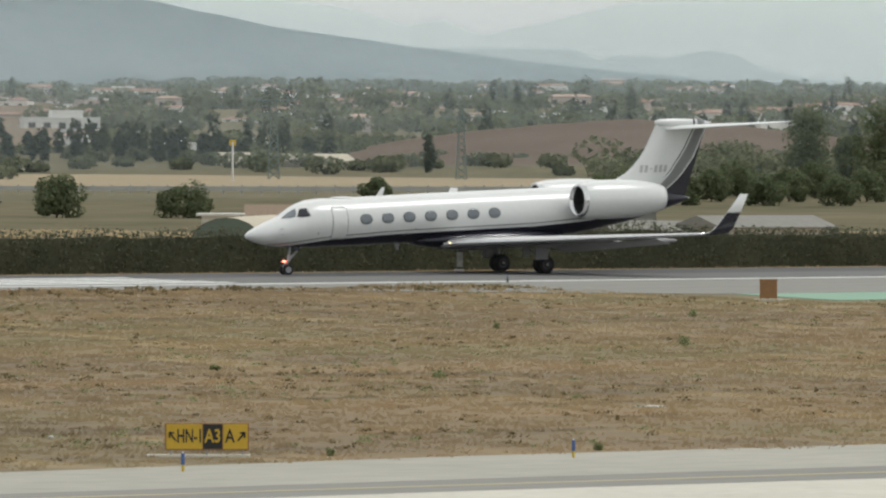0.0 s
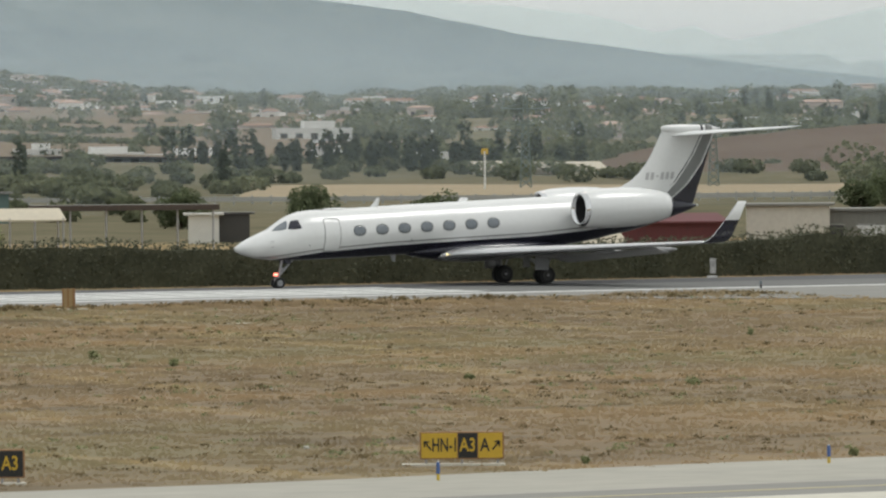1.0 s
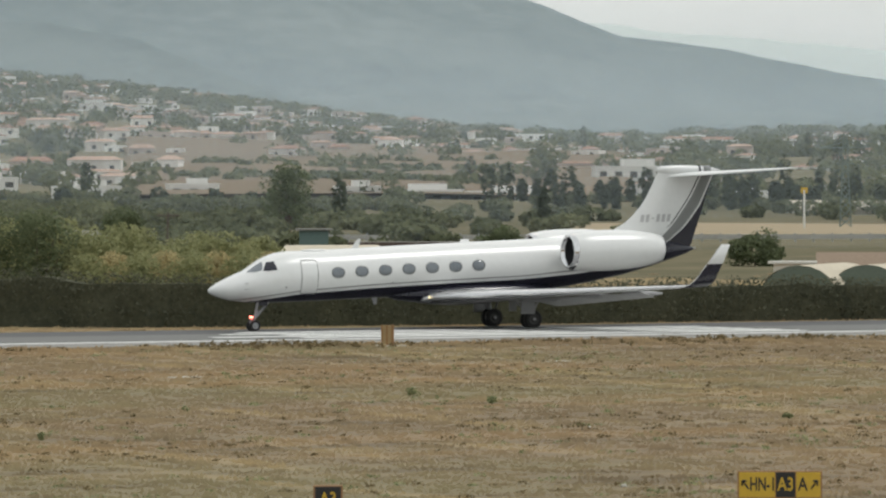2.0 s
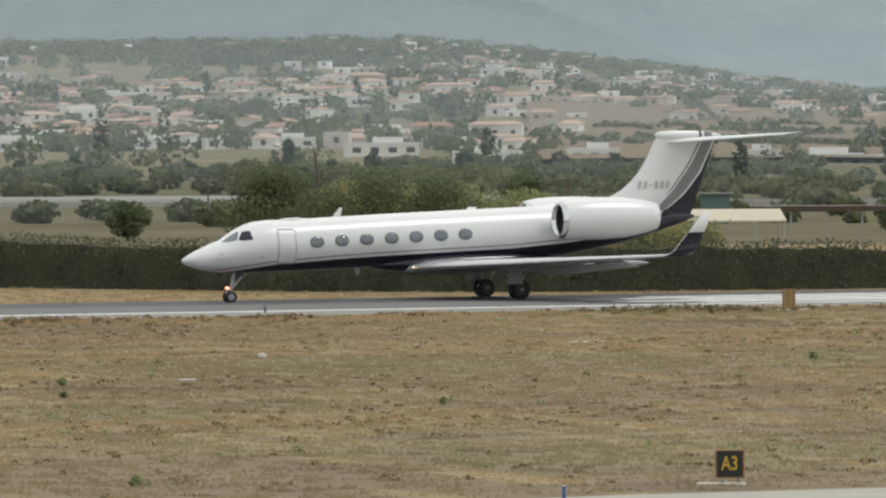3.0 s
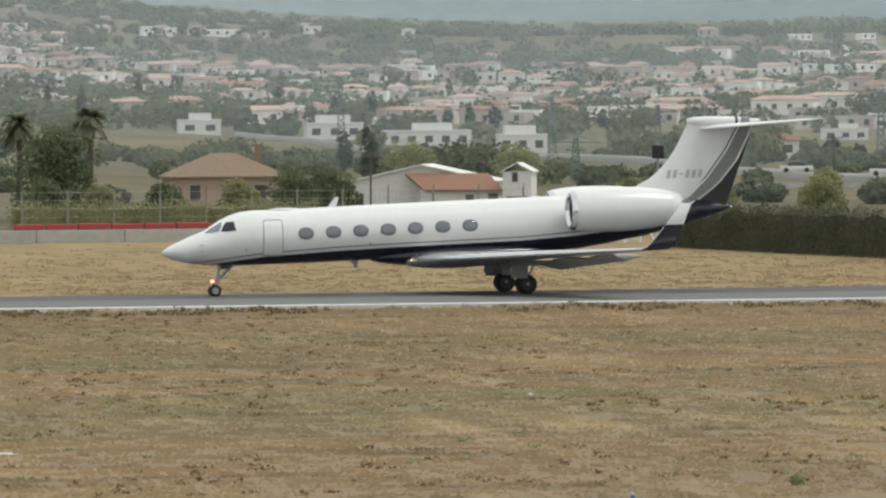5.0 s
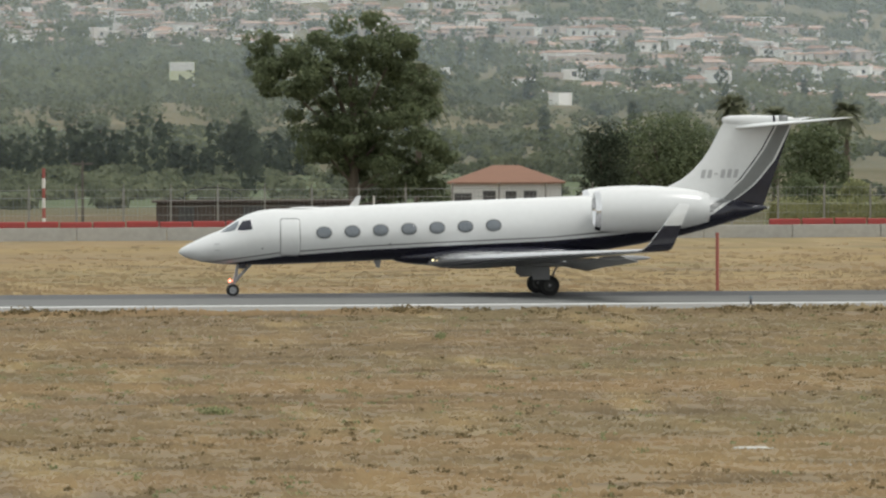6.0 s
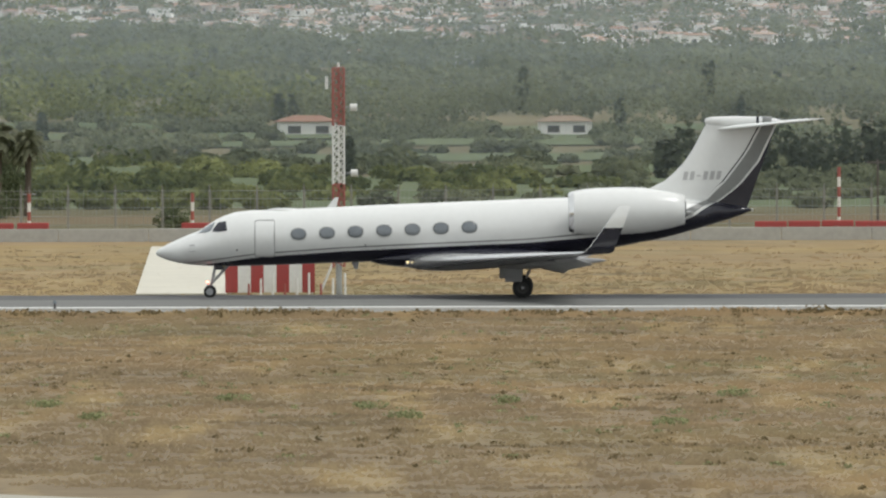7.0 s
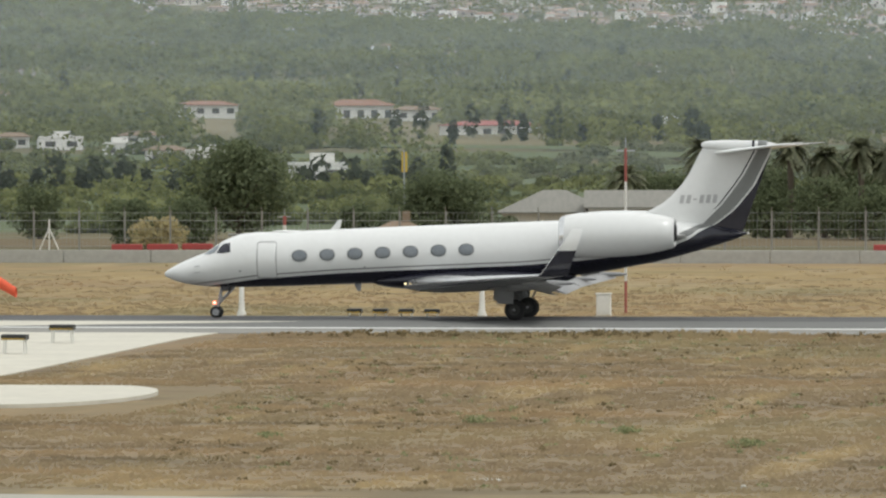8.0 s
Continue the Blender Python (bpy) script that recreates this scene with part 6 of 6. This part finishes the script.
FIELD = mat("stubble_field", (0.31, 0.255, 0.175), (0.39, 0.32, 0.22), 0.02, 0.95, fine=12, spec=0.0)
EARTH = mat("red_earth", (0.13, 0.095, 0.075), (0.175, 0.135, 0.105), 0.03, 0.95, fine=12, spec=0.0)
BROWNHILL = mat("brown_hillside", (0.19, 0.155, 0.115), (0.25, 0.20, 0.15), 0.02, 0.95, fine=12, spec=0.0)
ORCHARD = mat("orchard_green", (0.105, 0.13, 0.078), (0.155, 0.175, 0.108), 0.03, 0.95, fine=14, spec=0.0)
patch_land("tilled_strip", -13, 8, 500, 590, mat("tilled_earth", (0.145, 0.12, 0.082), (0.20, 0.165, 0.115), 0.05, 0.95, fine=10, spec=0.0), "brown tilled strip behind the fence", 0.3)
patch_land("stubble_field", 26.3, 31.8, 745, 930, FIELD, "tan stubble field beyond the road")
patch_land("brown_hillside", 22.6, 26.9, 1150, 2150, BROWNHILL, "bare brown hillside with olive rows", 1.5)
patch_land("highway", 5.5, 11.0, 1500, 1530, ASPHALT, "grey motorway across the slope", 1.2)
patch_land("crop_field", -13, 7.5, 592, 800, ORCHARD, "green crop field behind the airfield", 0.35)
for k, r in enumerate((800, 870, 945, 1020, 1100)):
    patch_land("orchard_terrace", -12.5, 2.4, r, r + 28, ORCHARD, "green orchard terrace on the slope", 0.8)


def road_at(b):
    """Distance of the trunk road that climbs from the plain, by bearing."""
    return float(np.interp(b, [10.5, 12.7, 14.5, 16.4, 22.5], [1300, 1120, 900, 765, 735]))


def trunk_road():
    v, f = [], []
    bs = np.linspace(10.5, 22.5, 90)
    for b in bs:
        for d, up in ((-13, -0.6), (-11, 0.7), (11, 0.9), (13, -0.6)):
            x, y = polar(b, road_at(b) + d)
            v.append((x, y, land(*polar(b, road_at(b))) + up))
    for i in range(len(bs) - 1):
        for k in range(3):
            f.append((4 * i + k, 4 * i + 4 + k, 4 * i + 5 + k, 4 * i + 1 + k))
    tagged(mesh("road", v, f, SHOULDER, smooth=True), "pale grey trunk road climbing from the plain", "road", kind="structure")


trunk_road()


def mound():
    v, f = [], []
    n = 40
    for j in range(14):
        for i in range(n):
            u, w = i / (n - 1), j / 13
            b = 29.4 + 4.8 * u
            r = 1020 + 160 * w
            x, y = polar(b, r)
            z = 11.5 * math.sin(math.pi * min(1, u * 0.9 + 0.05)) ** 0.7 * math.sin(math.pi * w * 0.55) + 0.8 * noise.noise((u * 9, w * 5, 0))
            v.append((x, y, land(x, y) - 0.8 + z * 0.62))
    for j in range(13):
        for i in range(n - 1):
            f.append((j * n + i, j * n + i + 1, (j + 1) * n + i + 1, (j + 1) * n + i))
    tagged(mesh("earth_mound", v, f, EARTH, smooth=True), "low mound of reddish brown earth beyond the field", "mound", kind="structure")


mound()


def car(b, r, turn, material, label):
    x, y, z = put(b, r)
    t = thing("car", label, "car", x, y, z + 0.75, turn)
    bm = boxed(-2.1, 2.1, -0.85, 0.85, 0.3, 0.85, 0.12)
    part("body", bm, material, t)
    bm = boxed(-1.2, 1.1, -0.75, 0.75, 0.85, 1.4, 0.05)
    for v in bm.verts:
        if v.co.z > 1.2:
            v.co.x *= 0.72
    part("cabin", bm, OPENING, t)
    part("car_roof", boxed(-0.8, 0.75, -0.7, 0.7, 1.38, 1.43, 0.02), material, t)
    for sx in (-1.3, 1.3):
        for sy in (-0.8, 0.8):
            v, f = spin([(-0.1, 0.02), (-0.1, 0.32), (0.1, 0.32), (0.1, 0.02)], "y", 12, (sx, sy, 0.32))
            mesh("wheel", v, f, TYRE, t)


for b, m2, c in ((15.28, WHITEP, "white"), (16.05, WHITEP, "white"), (17.3, STEEL, "grey")):
    car(b, road_at(b), -b, m2, c + " car on the distant trunk road")


# ---- trees near the boundary ----
def t_at(label, b, r, h, w, m=LEAF, **k):
    x, y, z = put(b, r)
    return tree(label, x, y, z, h, w, m, **k)


lobed_tree("large ragged eucalyptus with dark open crown", *put(5.05, 530), [(-5.8, 13.4, 1.9, 1.9), (-6.4, 11.6, 1.0, 1.3), (-4.4, 11.3, 1.6, 1.3), (-2.6, 13.6, 2.0, 1.6), (0.6, 14.6, 2.4, 1.5), (3.2, 13.3, 2.0, 1.7), (5.0, 11.0, 1.5, 1.8), (-1.4, 11.0, 2.6, 1.9), (2.2, 11.0, 2.6, 2.0), (-3.0, 8.3, 1.8, 1.8), (0, 8.0, 2.8, 2.1), (3.4, 8.0, 2.8, 2.2), (6.0, 7.6, 1.3, 2.0), (0.4, 5.2, 2.6, 1.9), (3.6, 4.8, 2.8, 2.0), (6.3, 4.6, 1.4, 1.8), (-2.4, 5.6, 1.3, 1.4), (1.8, 2.6, 2.8, 1.4), (5.0, 2.2, 2.4, 1.4)], LEAF, 210, 0.32)
palm(*put(5.6, 545), 11.3, 3.0, "palm rising beside the large eucalyptus")
t_at("broad dark green tree behind the white house", 7.75, 560, 7.8, 12.5, LEAF, clumps=34, per=220, size=0.4, bare=0.08)
t_at("broad dark green tree beside the fence", 9.0, 555, 7.5, 8, LEAF, clumps=18, per=170, size=0.5, bare=0.08)
t_at("slim dark conifer behind the fence", 7.2, 545, 7.5, 4.5, CYPRESS, clumps=16, per=150, size=0.4, bare=0.05)
for b, h in ((8.28, 9.2), (8.65, 8.2), (9.25, 8.6)):
    palm(*put(b, 570), h, 1.9)
for b, r, h, w in ((26.9, 560, 3.2, 5.8), (27.98, 560, 2.5, 6.0), (29.62, 600, 2.9, 3.0), (25.8, 560, 3.0, 5.0)):
    t_at("rounded dark green tree behind the hedge", b, r, h, w, LEAF, clumps=14, per=150, size=0.4, bare=0.08)
t_at("broad dome-shaped dark tree behind the hedge", 20.45, 430, 6.0, 6.8, LEAF, clumps=26, per=190, size=0.34, bare=0.15, squash=0.9)
t_at("rounded dark tree behind the hedge", 21.2, 450, 4.4, 5.4, LEAF, clumps=18, per=170, size=0.34, bare=0.12)
t_at("low dark tree behind the hedge", 19.2, 520, 3.0, 3.0, LEAF, clumps=10, per=140, size=0.34, bare=0.1)
for k in range(18):
    b = 20.85 + 0.17 * k
    t_at("dense green tree in a belt behind the hedge", b, 395 + 18 * (k % 3), (5.4 if b < 21.9 else 4.4 if b < 22.6 else 3.7) * (0.9 + 0.07 * (k % 4)), 4.6, LEAFLIGHT if k % 3 == 1 or b > 22.1 else LEAF, clumps=14, per=170, size=0.3, bare=0.06)
for k in range(9):
    b = 22.3 + 0.22 * k
    t_at("pale reedy bush behind the hedge", b, 375 + 10 * (k % 2), 3.3, 3.4, REED if k % 2 else LEAFLIGHT, clumps=12, per=150, size=0.26, bare=0.03, name="tall_bush", category="bush")
t_at("tall dark eucalyptus on the plain", 24.0, 760, 8.2, 5.0, LEAF, clumps=16, per=110, size=0.5, bare=0.2)
t_at("dark rounded tree on the plain", 22.6, 600, 4.4, 4.2, LEAF, clumps=12, per=120, size=0.4)
for b, h, w, r in ((33.3, 9.0, 4.2, 700), (33.95, 9.5, 6.0, 690), (33.65, 6.0, 3.0, 720), (34.3, 9.0, 5.0, 700)):
    t_at("tall dark eucalyptus beyond the sheds", b, r, h, w, LEAF, clumps=16, per=120, size=0.5, bare=0.15)
for k in range(12):
    t_at("mixed dark tree on the plain behind the sheds", 31.6 + 0.22 * k, 640 + 20 * (k % 3), 2.7 + 0.4 * (k % 3), 5.0, LEAF, clumps=10, per=150, size=0.4, bare=0.05)
for b, r, h, w in ((11.0, 525, 4.0, 4.4), (10.55, 520, 3.4, 4.0), (11.3, 530, 4.3, 4.6), (9.9, 522, 3.2, 4.0), (12.9, 600, 5.8, 4.2), (12.0, 640, 5.9, 5.0), (13.9, 560, 3.2, 3.6), (14.6, 560, 3.0, 4.4), (15.5, 520, 3.3, 4.2), (15.55, 540, 4.1, 3.4), (9.35, 520, 3.0, 3.4), (8.9, 518, 3.4, 3.6)):
    t_at("bushy green tree behind the fence", b, r, h, w, LEAFLIGHT if int(r) % 4 == 0 else LEAF, clumps=13, per=160, size=0.34, bare=0.05)
# groves further along
t_at("large dark spreading tree behind the fence", -10.3, 545, 8.0, 9.0, LEAF, clumps=30, per=170, size=0.5, bare=0.15)
t_at("broad dark pine behind the fence", -8.55, 530, 5.4, 8.6, LEAF, clumps=26, per=170, size=0.45, bare=0.15, squash=0.8)
t_at("dense dark tree by the sheds", -6.9, 560, 5.6, 8, LEAF, clumps=20, per=150, size=0.45, bare=0.1)
for b, r, h, w in ((-11.2, 520, 3.6, 5.5), (-10.75, 515, 3.6, 5), (-9.3, 520, 3.2, 4.0), (-12.0, 560, 4.5, 5), (-5.3, 545, 5.2, 6.5), (-4.9, 540, 4.4, 5.0), (-5.8, 550, 4.6, 5.0), (-9.0, 515, 2.8, 3.6), (-8.05, 505, 2.2, 4)):
    t_at("bushy dark green tree behind the fence", b, r, h, w, LEAF, clumps=14, per=150, size=0.4, bare=0.06)
t_at("grey-green tamarisk bush behind the fence", -10.95, 480, 2.6, 4.6, REED, clumps=14, per=170, size=0.3, bare=0.02, name="tall_bush", category="bush")
t_at("dark clipped bush behind the barrier wall", -3.25, 475, 1.9, 2.9, LEAF, clumps=10, per=140, size=0.26, bare=0.02, name="tall_bush", category="bush")
for b, h in ((-5.6, 7.9), (-5.3, 7.0), (-4.5, 6.6), (-6.35, 7.6), (-4.75, 7.2), (-5.0, 7.6), (-7.0, 5.4)):
    palm(*put(b, 550), h, 1.9)
for b, h, w in ((-6.2, 6.4, 5.6), (-5.75, 6.2, 5.4), (-5.2, 6.8, 6.0), (-4.75, 6.0, 5.6), (-6.6, 5.2, 5.0)):
    t_at("dense dark tree among the palms", b, 562, h, w, LEAF, clumps=20, per=200, size=0.38, bare=0.06)


hedge("scrub_row", [(72, 474), (80, 475), (88, 474), (94, 473)], lambda x: 2.3, 4.0, "green scrub growing behind the barrier wall", LEAFLIGHT, "bush")
hedge("scrub_row", [(95, 476), (106, 470)], lambda x: 1.2, 2.5, "low green scrub in front of the farm building", LEAFLIGHT, "bush")


# ---- far woods, cypress rows, town ----
# bearing, distance and half width of the yards and fields open towards the airfield
CLEARINGS = [(-9.25, 1550, 0.33), (-8.1, 1330, 0.45), (-10.55, 1450, 0.3), (-8.75, 1480, 0.25), (0.1, 1050, 0.25), (-2.1, 1030, 0.27), (3.6, 1450, 0.13), (12.15, 1260, 0.4), (11.35, 1300, 0.3), (12.95, 1230, 0.25), (10.2, 1290, 0.22), (15.1, 1120, 0.25), (17.0, 1340, 1.3), (26.95, 1500, 0.36)]


def woods():
    """Crowns of the wooded slopes, thick where the hills are green."""
    cs, rs, cy, cyr = [], [], [], []

    def grow(x, y, w, h, dark=False):
        b, r = math.degrees(math.atan2(x, y)), math.hypot(x, y)
        if 10.5 < b < 22.5 and -110 < r - road_at(b) < 22:
            return
        z = land(x, y)
        (cy if dark else cs).append((x, y, z + h * 0.5))
        (cyr if dark else rs).append((w / 2, w / 2, h * 0.5))
    tries = 26000
    for k in range(tries):
        b = rng.uniform(-13.5, 35)
        r = math.sqrt(rng.uniform(620 ** 2, 3400 ** 2))
        x, y = polar(b, r)
        patch = noise.noise((x / 130, y / 130, 7.0))
        left = 1 - smoothstep(3, 9, b)
        keep = left * (1.0 if r < 2030 + 110 * max(0, -b) else 0.3) + (1 - left) * (0.26 + 0.5 * (patch > 0.12) + 0.25 * (r > 2900))
        if r < 760:
            keep *= 0.45
        if 22.3 < b < 27.0 and 980 < r < 2150:
            keep = 0.05 + 0.12 * (b > 25.6)
        if 26.5 < b < 31.6 and r < 940:
            keep *= 0.04
        if b < 2.4 and 780 < r < 1140 and (r - 800) % 72 < 30:
            keep *= 0.5
        if rng.random() > keep or any(abs(b - q) < w and d - 330 < r < d + 25 for q, d, w in CLEARINGS):
            continue
        s = rng.uniform(0.7, 1.35) * (0.8 if r < 1200 else 1.05)
        big = rng.random() < 0.05 and b < 9
        if big:
            w = rng.uniform(8, 13)
            grow(x, y, w, w * rng.uniform(0.5, 0.75))
        elif rng.random() < (0.012 if b < 4 else 0.05) and r < 2300:
            grow(x, y, 2.2 * s, 7.5 * s, True)
        else:
            low = 0.6 if r < 1150 else 1.0
            wide = 1.35 if b < 4 and r > 1150 else 1.0
            grow(x, y, 6.6 * s * (0.5 + 0.5 * low) * wide, 3.9 * s * low * wide)
    for k in range(800):
        b, r = rng.uniform(13.5, 26.2), math.sqrt(rng.uniform(600 ** 2, 1080 ** 2))
        x, y = polar(b, r)
        if (26.4 < b < 31.7 and 690 < r < 930) or 695 < r < 715 or noise.noise((x / 50, y / 50, 3.0)) < -0.05:
            continue
        s = rng.uniform(0.5, 1.3)
        grow(x, y, 3.6 * s, 2.0 * s)
    for r in np.arange(600, 1000, 24):
        for k in range(int(20.5 * math.pi / 180 * r / 3.4)):
            if rng.random() < 0.55:
                x, y = polar(-13 + 20.5 * (k + rng.uniform(-0.4, 0.4)) / (20.5 * math.pi / 180 * r / 3.4), r + rng.normal() * 2.5)
                s = rng.uniform(0.6, 1.3)
                grow(x, y, 3.2 * s, 1.25 * s)
    # planted rows
    for b0, b1, r, h, step in ((0.9, 4.7, 760, 6.6, 1.5), (-12.4, -8.6, 820, 4.8, 2.6), (26.3, 29.4, 1040, 5.2, 3.2), (25.7, 28.4, 1120, 5.4, 2.6), (21.0, 24.0, 1060, 3.0, 6.0), (15.0, 21.0, 1050, 3.4, 8.0), (-9.0, -6.2, 1180, 6.0, 4.5), (8.5, 14, 1400, 4.0, 9)):
        n = int((b1 - b0) * math.pi / 180 * r / step)
        for k in range(n):
            x, y = polar(b0 + (b1 - b0) * (k + rng.uniform(-0.3, 0.3)) / n, r + rng.normal() * 9)
            s = rng.uniform(0.6, 1.25)
            grow(x, y, 2.6 * s, h * s, True)
    # dark groves on the plain
    for b0, b1, r0, r1, h, n in ((13.3, 15.0, 940, 1020, 7.0, 30), (11.9, 12.8, 780, 830, 4.6, 10), (9.2, 12.2, 900, 1000, 3.6, 14), (20.2, 22.4, 820, 900, 3.6, 26), (29.0, 30.2, 1260, 1330, 5.0, 16), (31.5, 34.2, 900, 980, 4.5, 24), (26.07, 26.2, 1500, 1520, 11, 4), (29.07, 29.2, 1500, 1520, 11, 4)):
        for k in range(n):
            x, y = polar(rng.uniform(b0, b1), rng.uniform(r0, r1))
            q = rng.uniform(0.6, 1.15)
            grow(x, y, 7.5 * q, h * q)
    for k in range(9):
        for j in range(22):
            if rng.random() < 0.7:
                x, y = polar(23.0 + j * 0.13 + 0.05 * k, 1350 + 58 * k + rng.normal() * 6)
                grow(x, y, 4.0, 2.6)
    cs, rs = np.array(cs), np.array(rs)
    near = np.hypot(cs[:, 0], cs[:, 1]) < 1250
    green = cs[:, 0] < -0.075 * cs[:, 1] + 60 * np.sin(cs[:, 1] / 90)
    for name, side, material, label in (("far_woods", ~green, WOODS, "grey-green scrub and woods covering the distant slopes"), ("green_woods", green, GREENWOODS, "green woods covering the nearer hillside")):
        v, f = cards(cs[~near & side], rs[~near & side], 58, 1.6, 0.6, 0.5)
        vn, fn = cards(cs[near & side], rs[near & side], 150, 0.8, 0.65, 0.6)
        f = np.concatenate([f, fn + len(v)])
        v = np.concatenate([v, vn])
        tagged(mesh(name, v.tolist(), f.tolist(), material), label, "trees", kind="stuff")
    v2, f2 = cards(cy, cyr, 100, 0.9, 0.5, 0.4)
    tagged(mesh("cypress_rows", v2.tolist(), f2.tolist(), CYPRESS), "dark cypress trees in rows and scattered on the slopes", "trees", kind="stuff")


def town():
    """White and pink houses with low roofs, in terraces along the hills."""
    v, f, s = [], [], []

    def block(x, y, a, w, d, h, rise, flat):
        z = land(x, y) - 2.5
        c, q = math.cos(a), math.sin(a)
        P = lambda u, t, k: (x + u * c - t * q, y + u * q + t * c, z + k)
        i = len(v)
        H = h + 2.5
        v.extend([P(-w / 2, 0, 0), P(w / 2, 0, 0), P(w / 2, d, 0), P(-w / 2, d, 0), P(-w / 2, 0, H), P(w / 2, 0, H), P(w / 2, d, H), P(-w / 2, d, H)])
        f.extend([(i, i + 1, i + 5, i + 4), (i + 1, i + 2, i + 6, i + 5), (i + 3, i, i + 4, i + 7), (i + 4, i + 5, i + 6, i + 7)])
        s.extend([0, 0, 0, 0])
        if not flat:
            j = len(v)
            o = 0.4
            v.extend([P(-w / 2 - o, -o, H + 0.05), P(w / 2 + o, -o, H + 0.05), P(w / 2 + o, d + o, H + 0.05), P(-w / 2 - o, d + o, H + 0.05), P(-w / 2 + d * 0.3, d / 2, H + rise), P(w / 2 - d * 0.3, d / 2, H + rise)])
            f.extend([(j, j + 1, j + 5, j + 4), (j + 1, j + 2, j + 5), (j + 2, j + 3, j + 4, j + 5), (j + 3, j, j + 4)])
            s.extend([1] * 4)
        n = max(1, int(w / 3.2))
        for k in range(n):
            u = -w / 2 + (k + 0.5) * w / n
            j = len(v)
            b0 = 2.5 + h * 0.30
            v.extend([P(u - 0.55, -0.06, b0), P(u + 0.55, -0.06, b0), P(u + 0.55, -0.06, b0 + 1.2), P(u - 0.55, -0.06, b0 + 1.2)])
            f.append((j, j + 1, j + 2, j + 3))
            s.append(2)
    r = 1380.0
    while r < 3350:
        b = -13.0
        while b < 35:
            x, y = polar(b, r + rng.normal() * 7)
            pn = noise.noise((x / 210, y / 150, 20.0))
            if b < 6.5:
                d = 0.62 if r > 2060 + 110 * max(0, -b) else 0.015
            elif b < 21.5:
                d = (0.72 if pn > -0.12 else 0.15) if 1450 < r < 2450 else (0.3 * (pn > 0.05) if r > 1400 and r < 2800 else 0.03)
            elif b < 26:
                d = (0.55 if pn > 0.0 else 0.06) if r > 1900 or b < 23 else (0.12 if r < 1300 or r > 1850 else 0.0)
            else:
                d = 0.20 if pn > 0.15 else 0.03
            w = rng.uniform(4.5, 9) if pn < 0.22 else rng.uniform(8, 17)
            if rng.random() < d:
                block(x, y, radians(-b) + rng.normal() * 0.25, w, rng.uniform(4, 7), rng.uniform(2.0, 3.6), rng.uniform(0.5, 1.1), rng.random() < 0.5)
            b += math.degrees((w + rng.uniform(0.3, 5)) / r)
        r += rng.uniform(16, 34)
    tagged(mesh("town", v, f, [TOWNWALL, TOWNROOF, OPENING], slots=s), "dense hillside town of white and pinkish low houses", "town", kind="stuff")


woods()
town()


def motions():
    walk(jet, [(t, pose(x, LINE, 0)) for t, x in JET])
    # the wheels roll with the jet
    steps = [k / 10 for k in range(81)]
    for wh, _ in WHEELS:
        base = wh.location.copy()
        walk(wh, [(t, pose(base.x, base.y, base.z, 0, -62 * k, 0)) for k, t in enumerate(steps)])


motions()
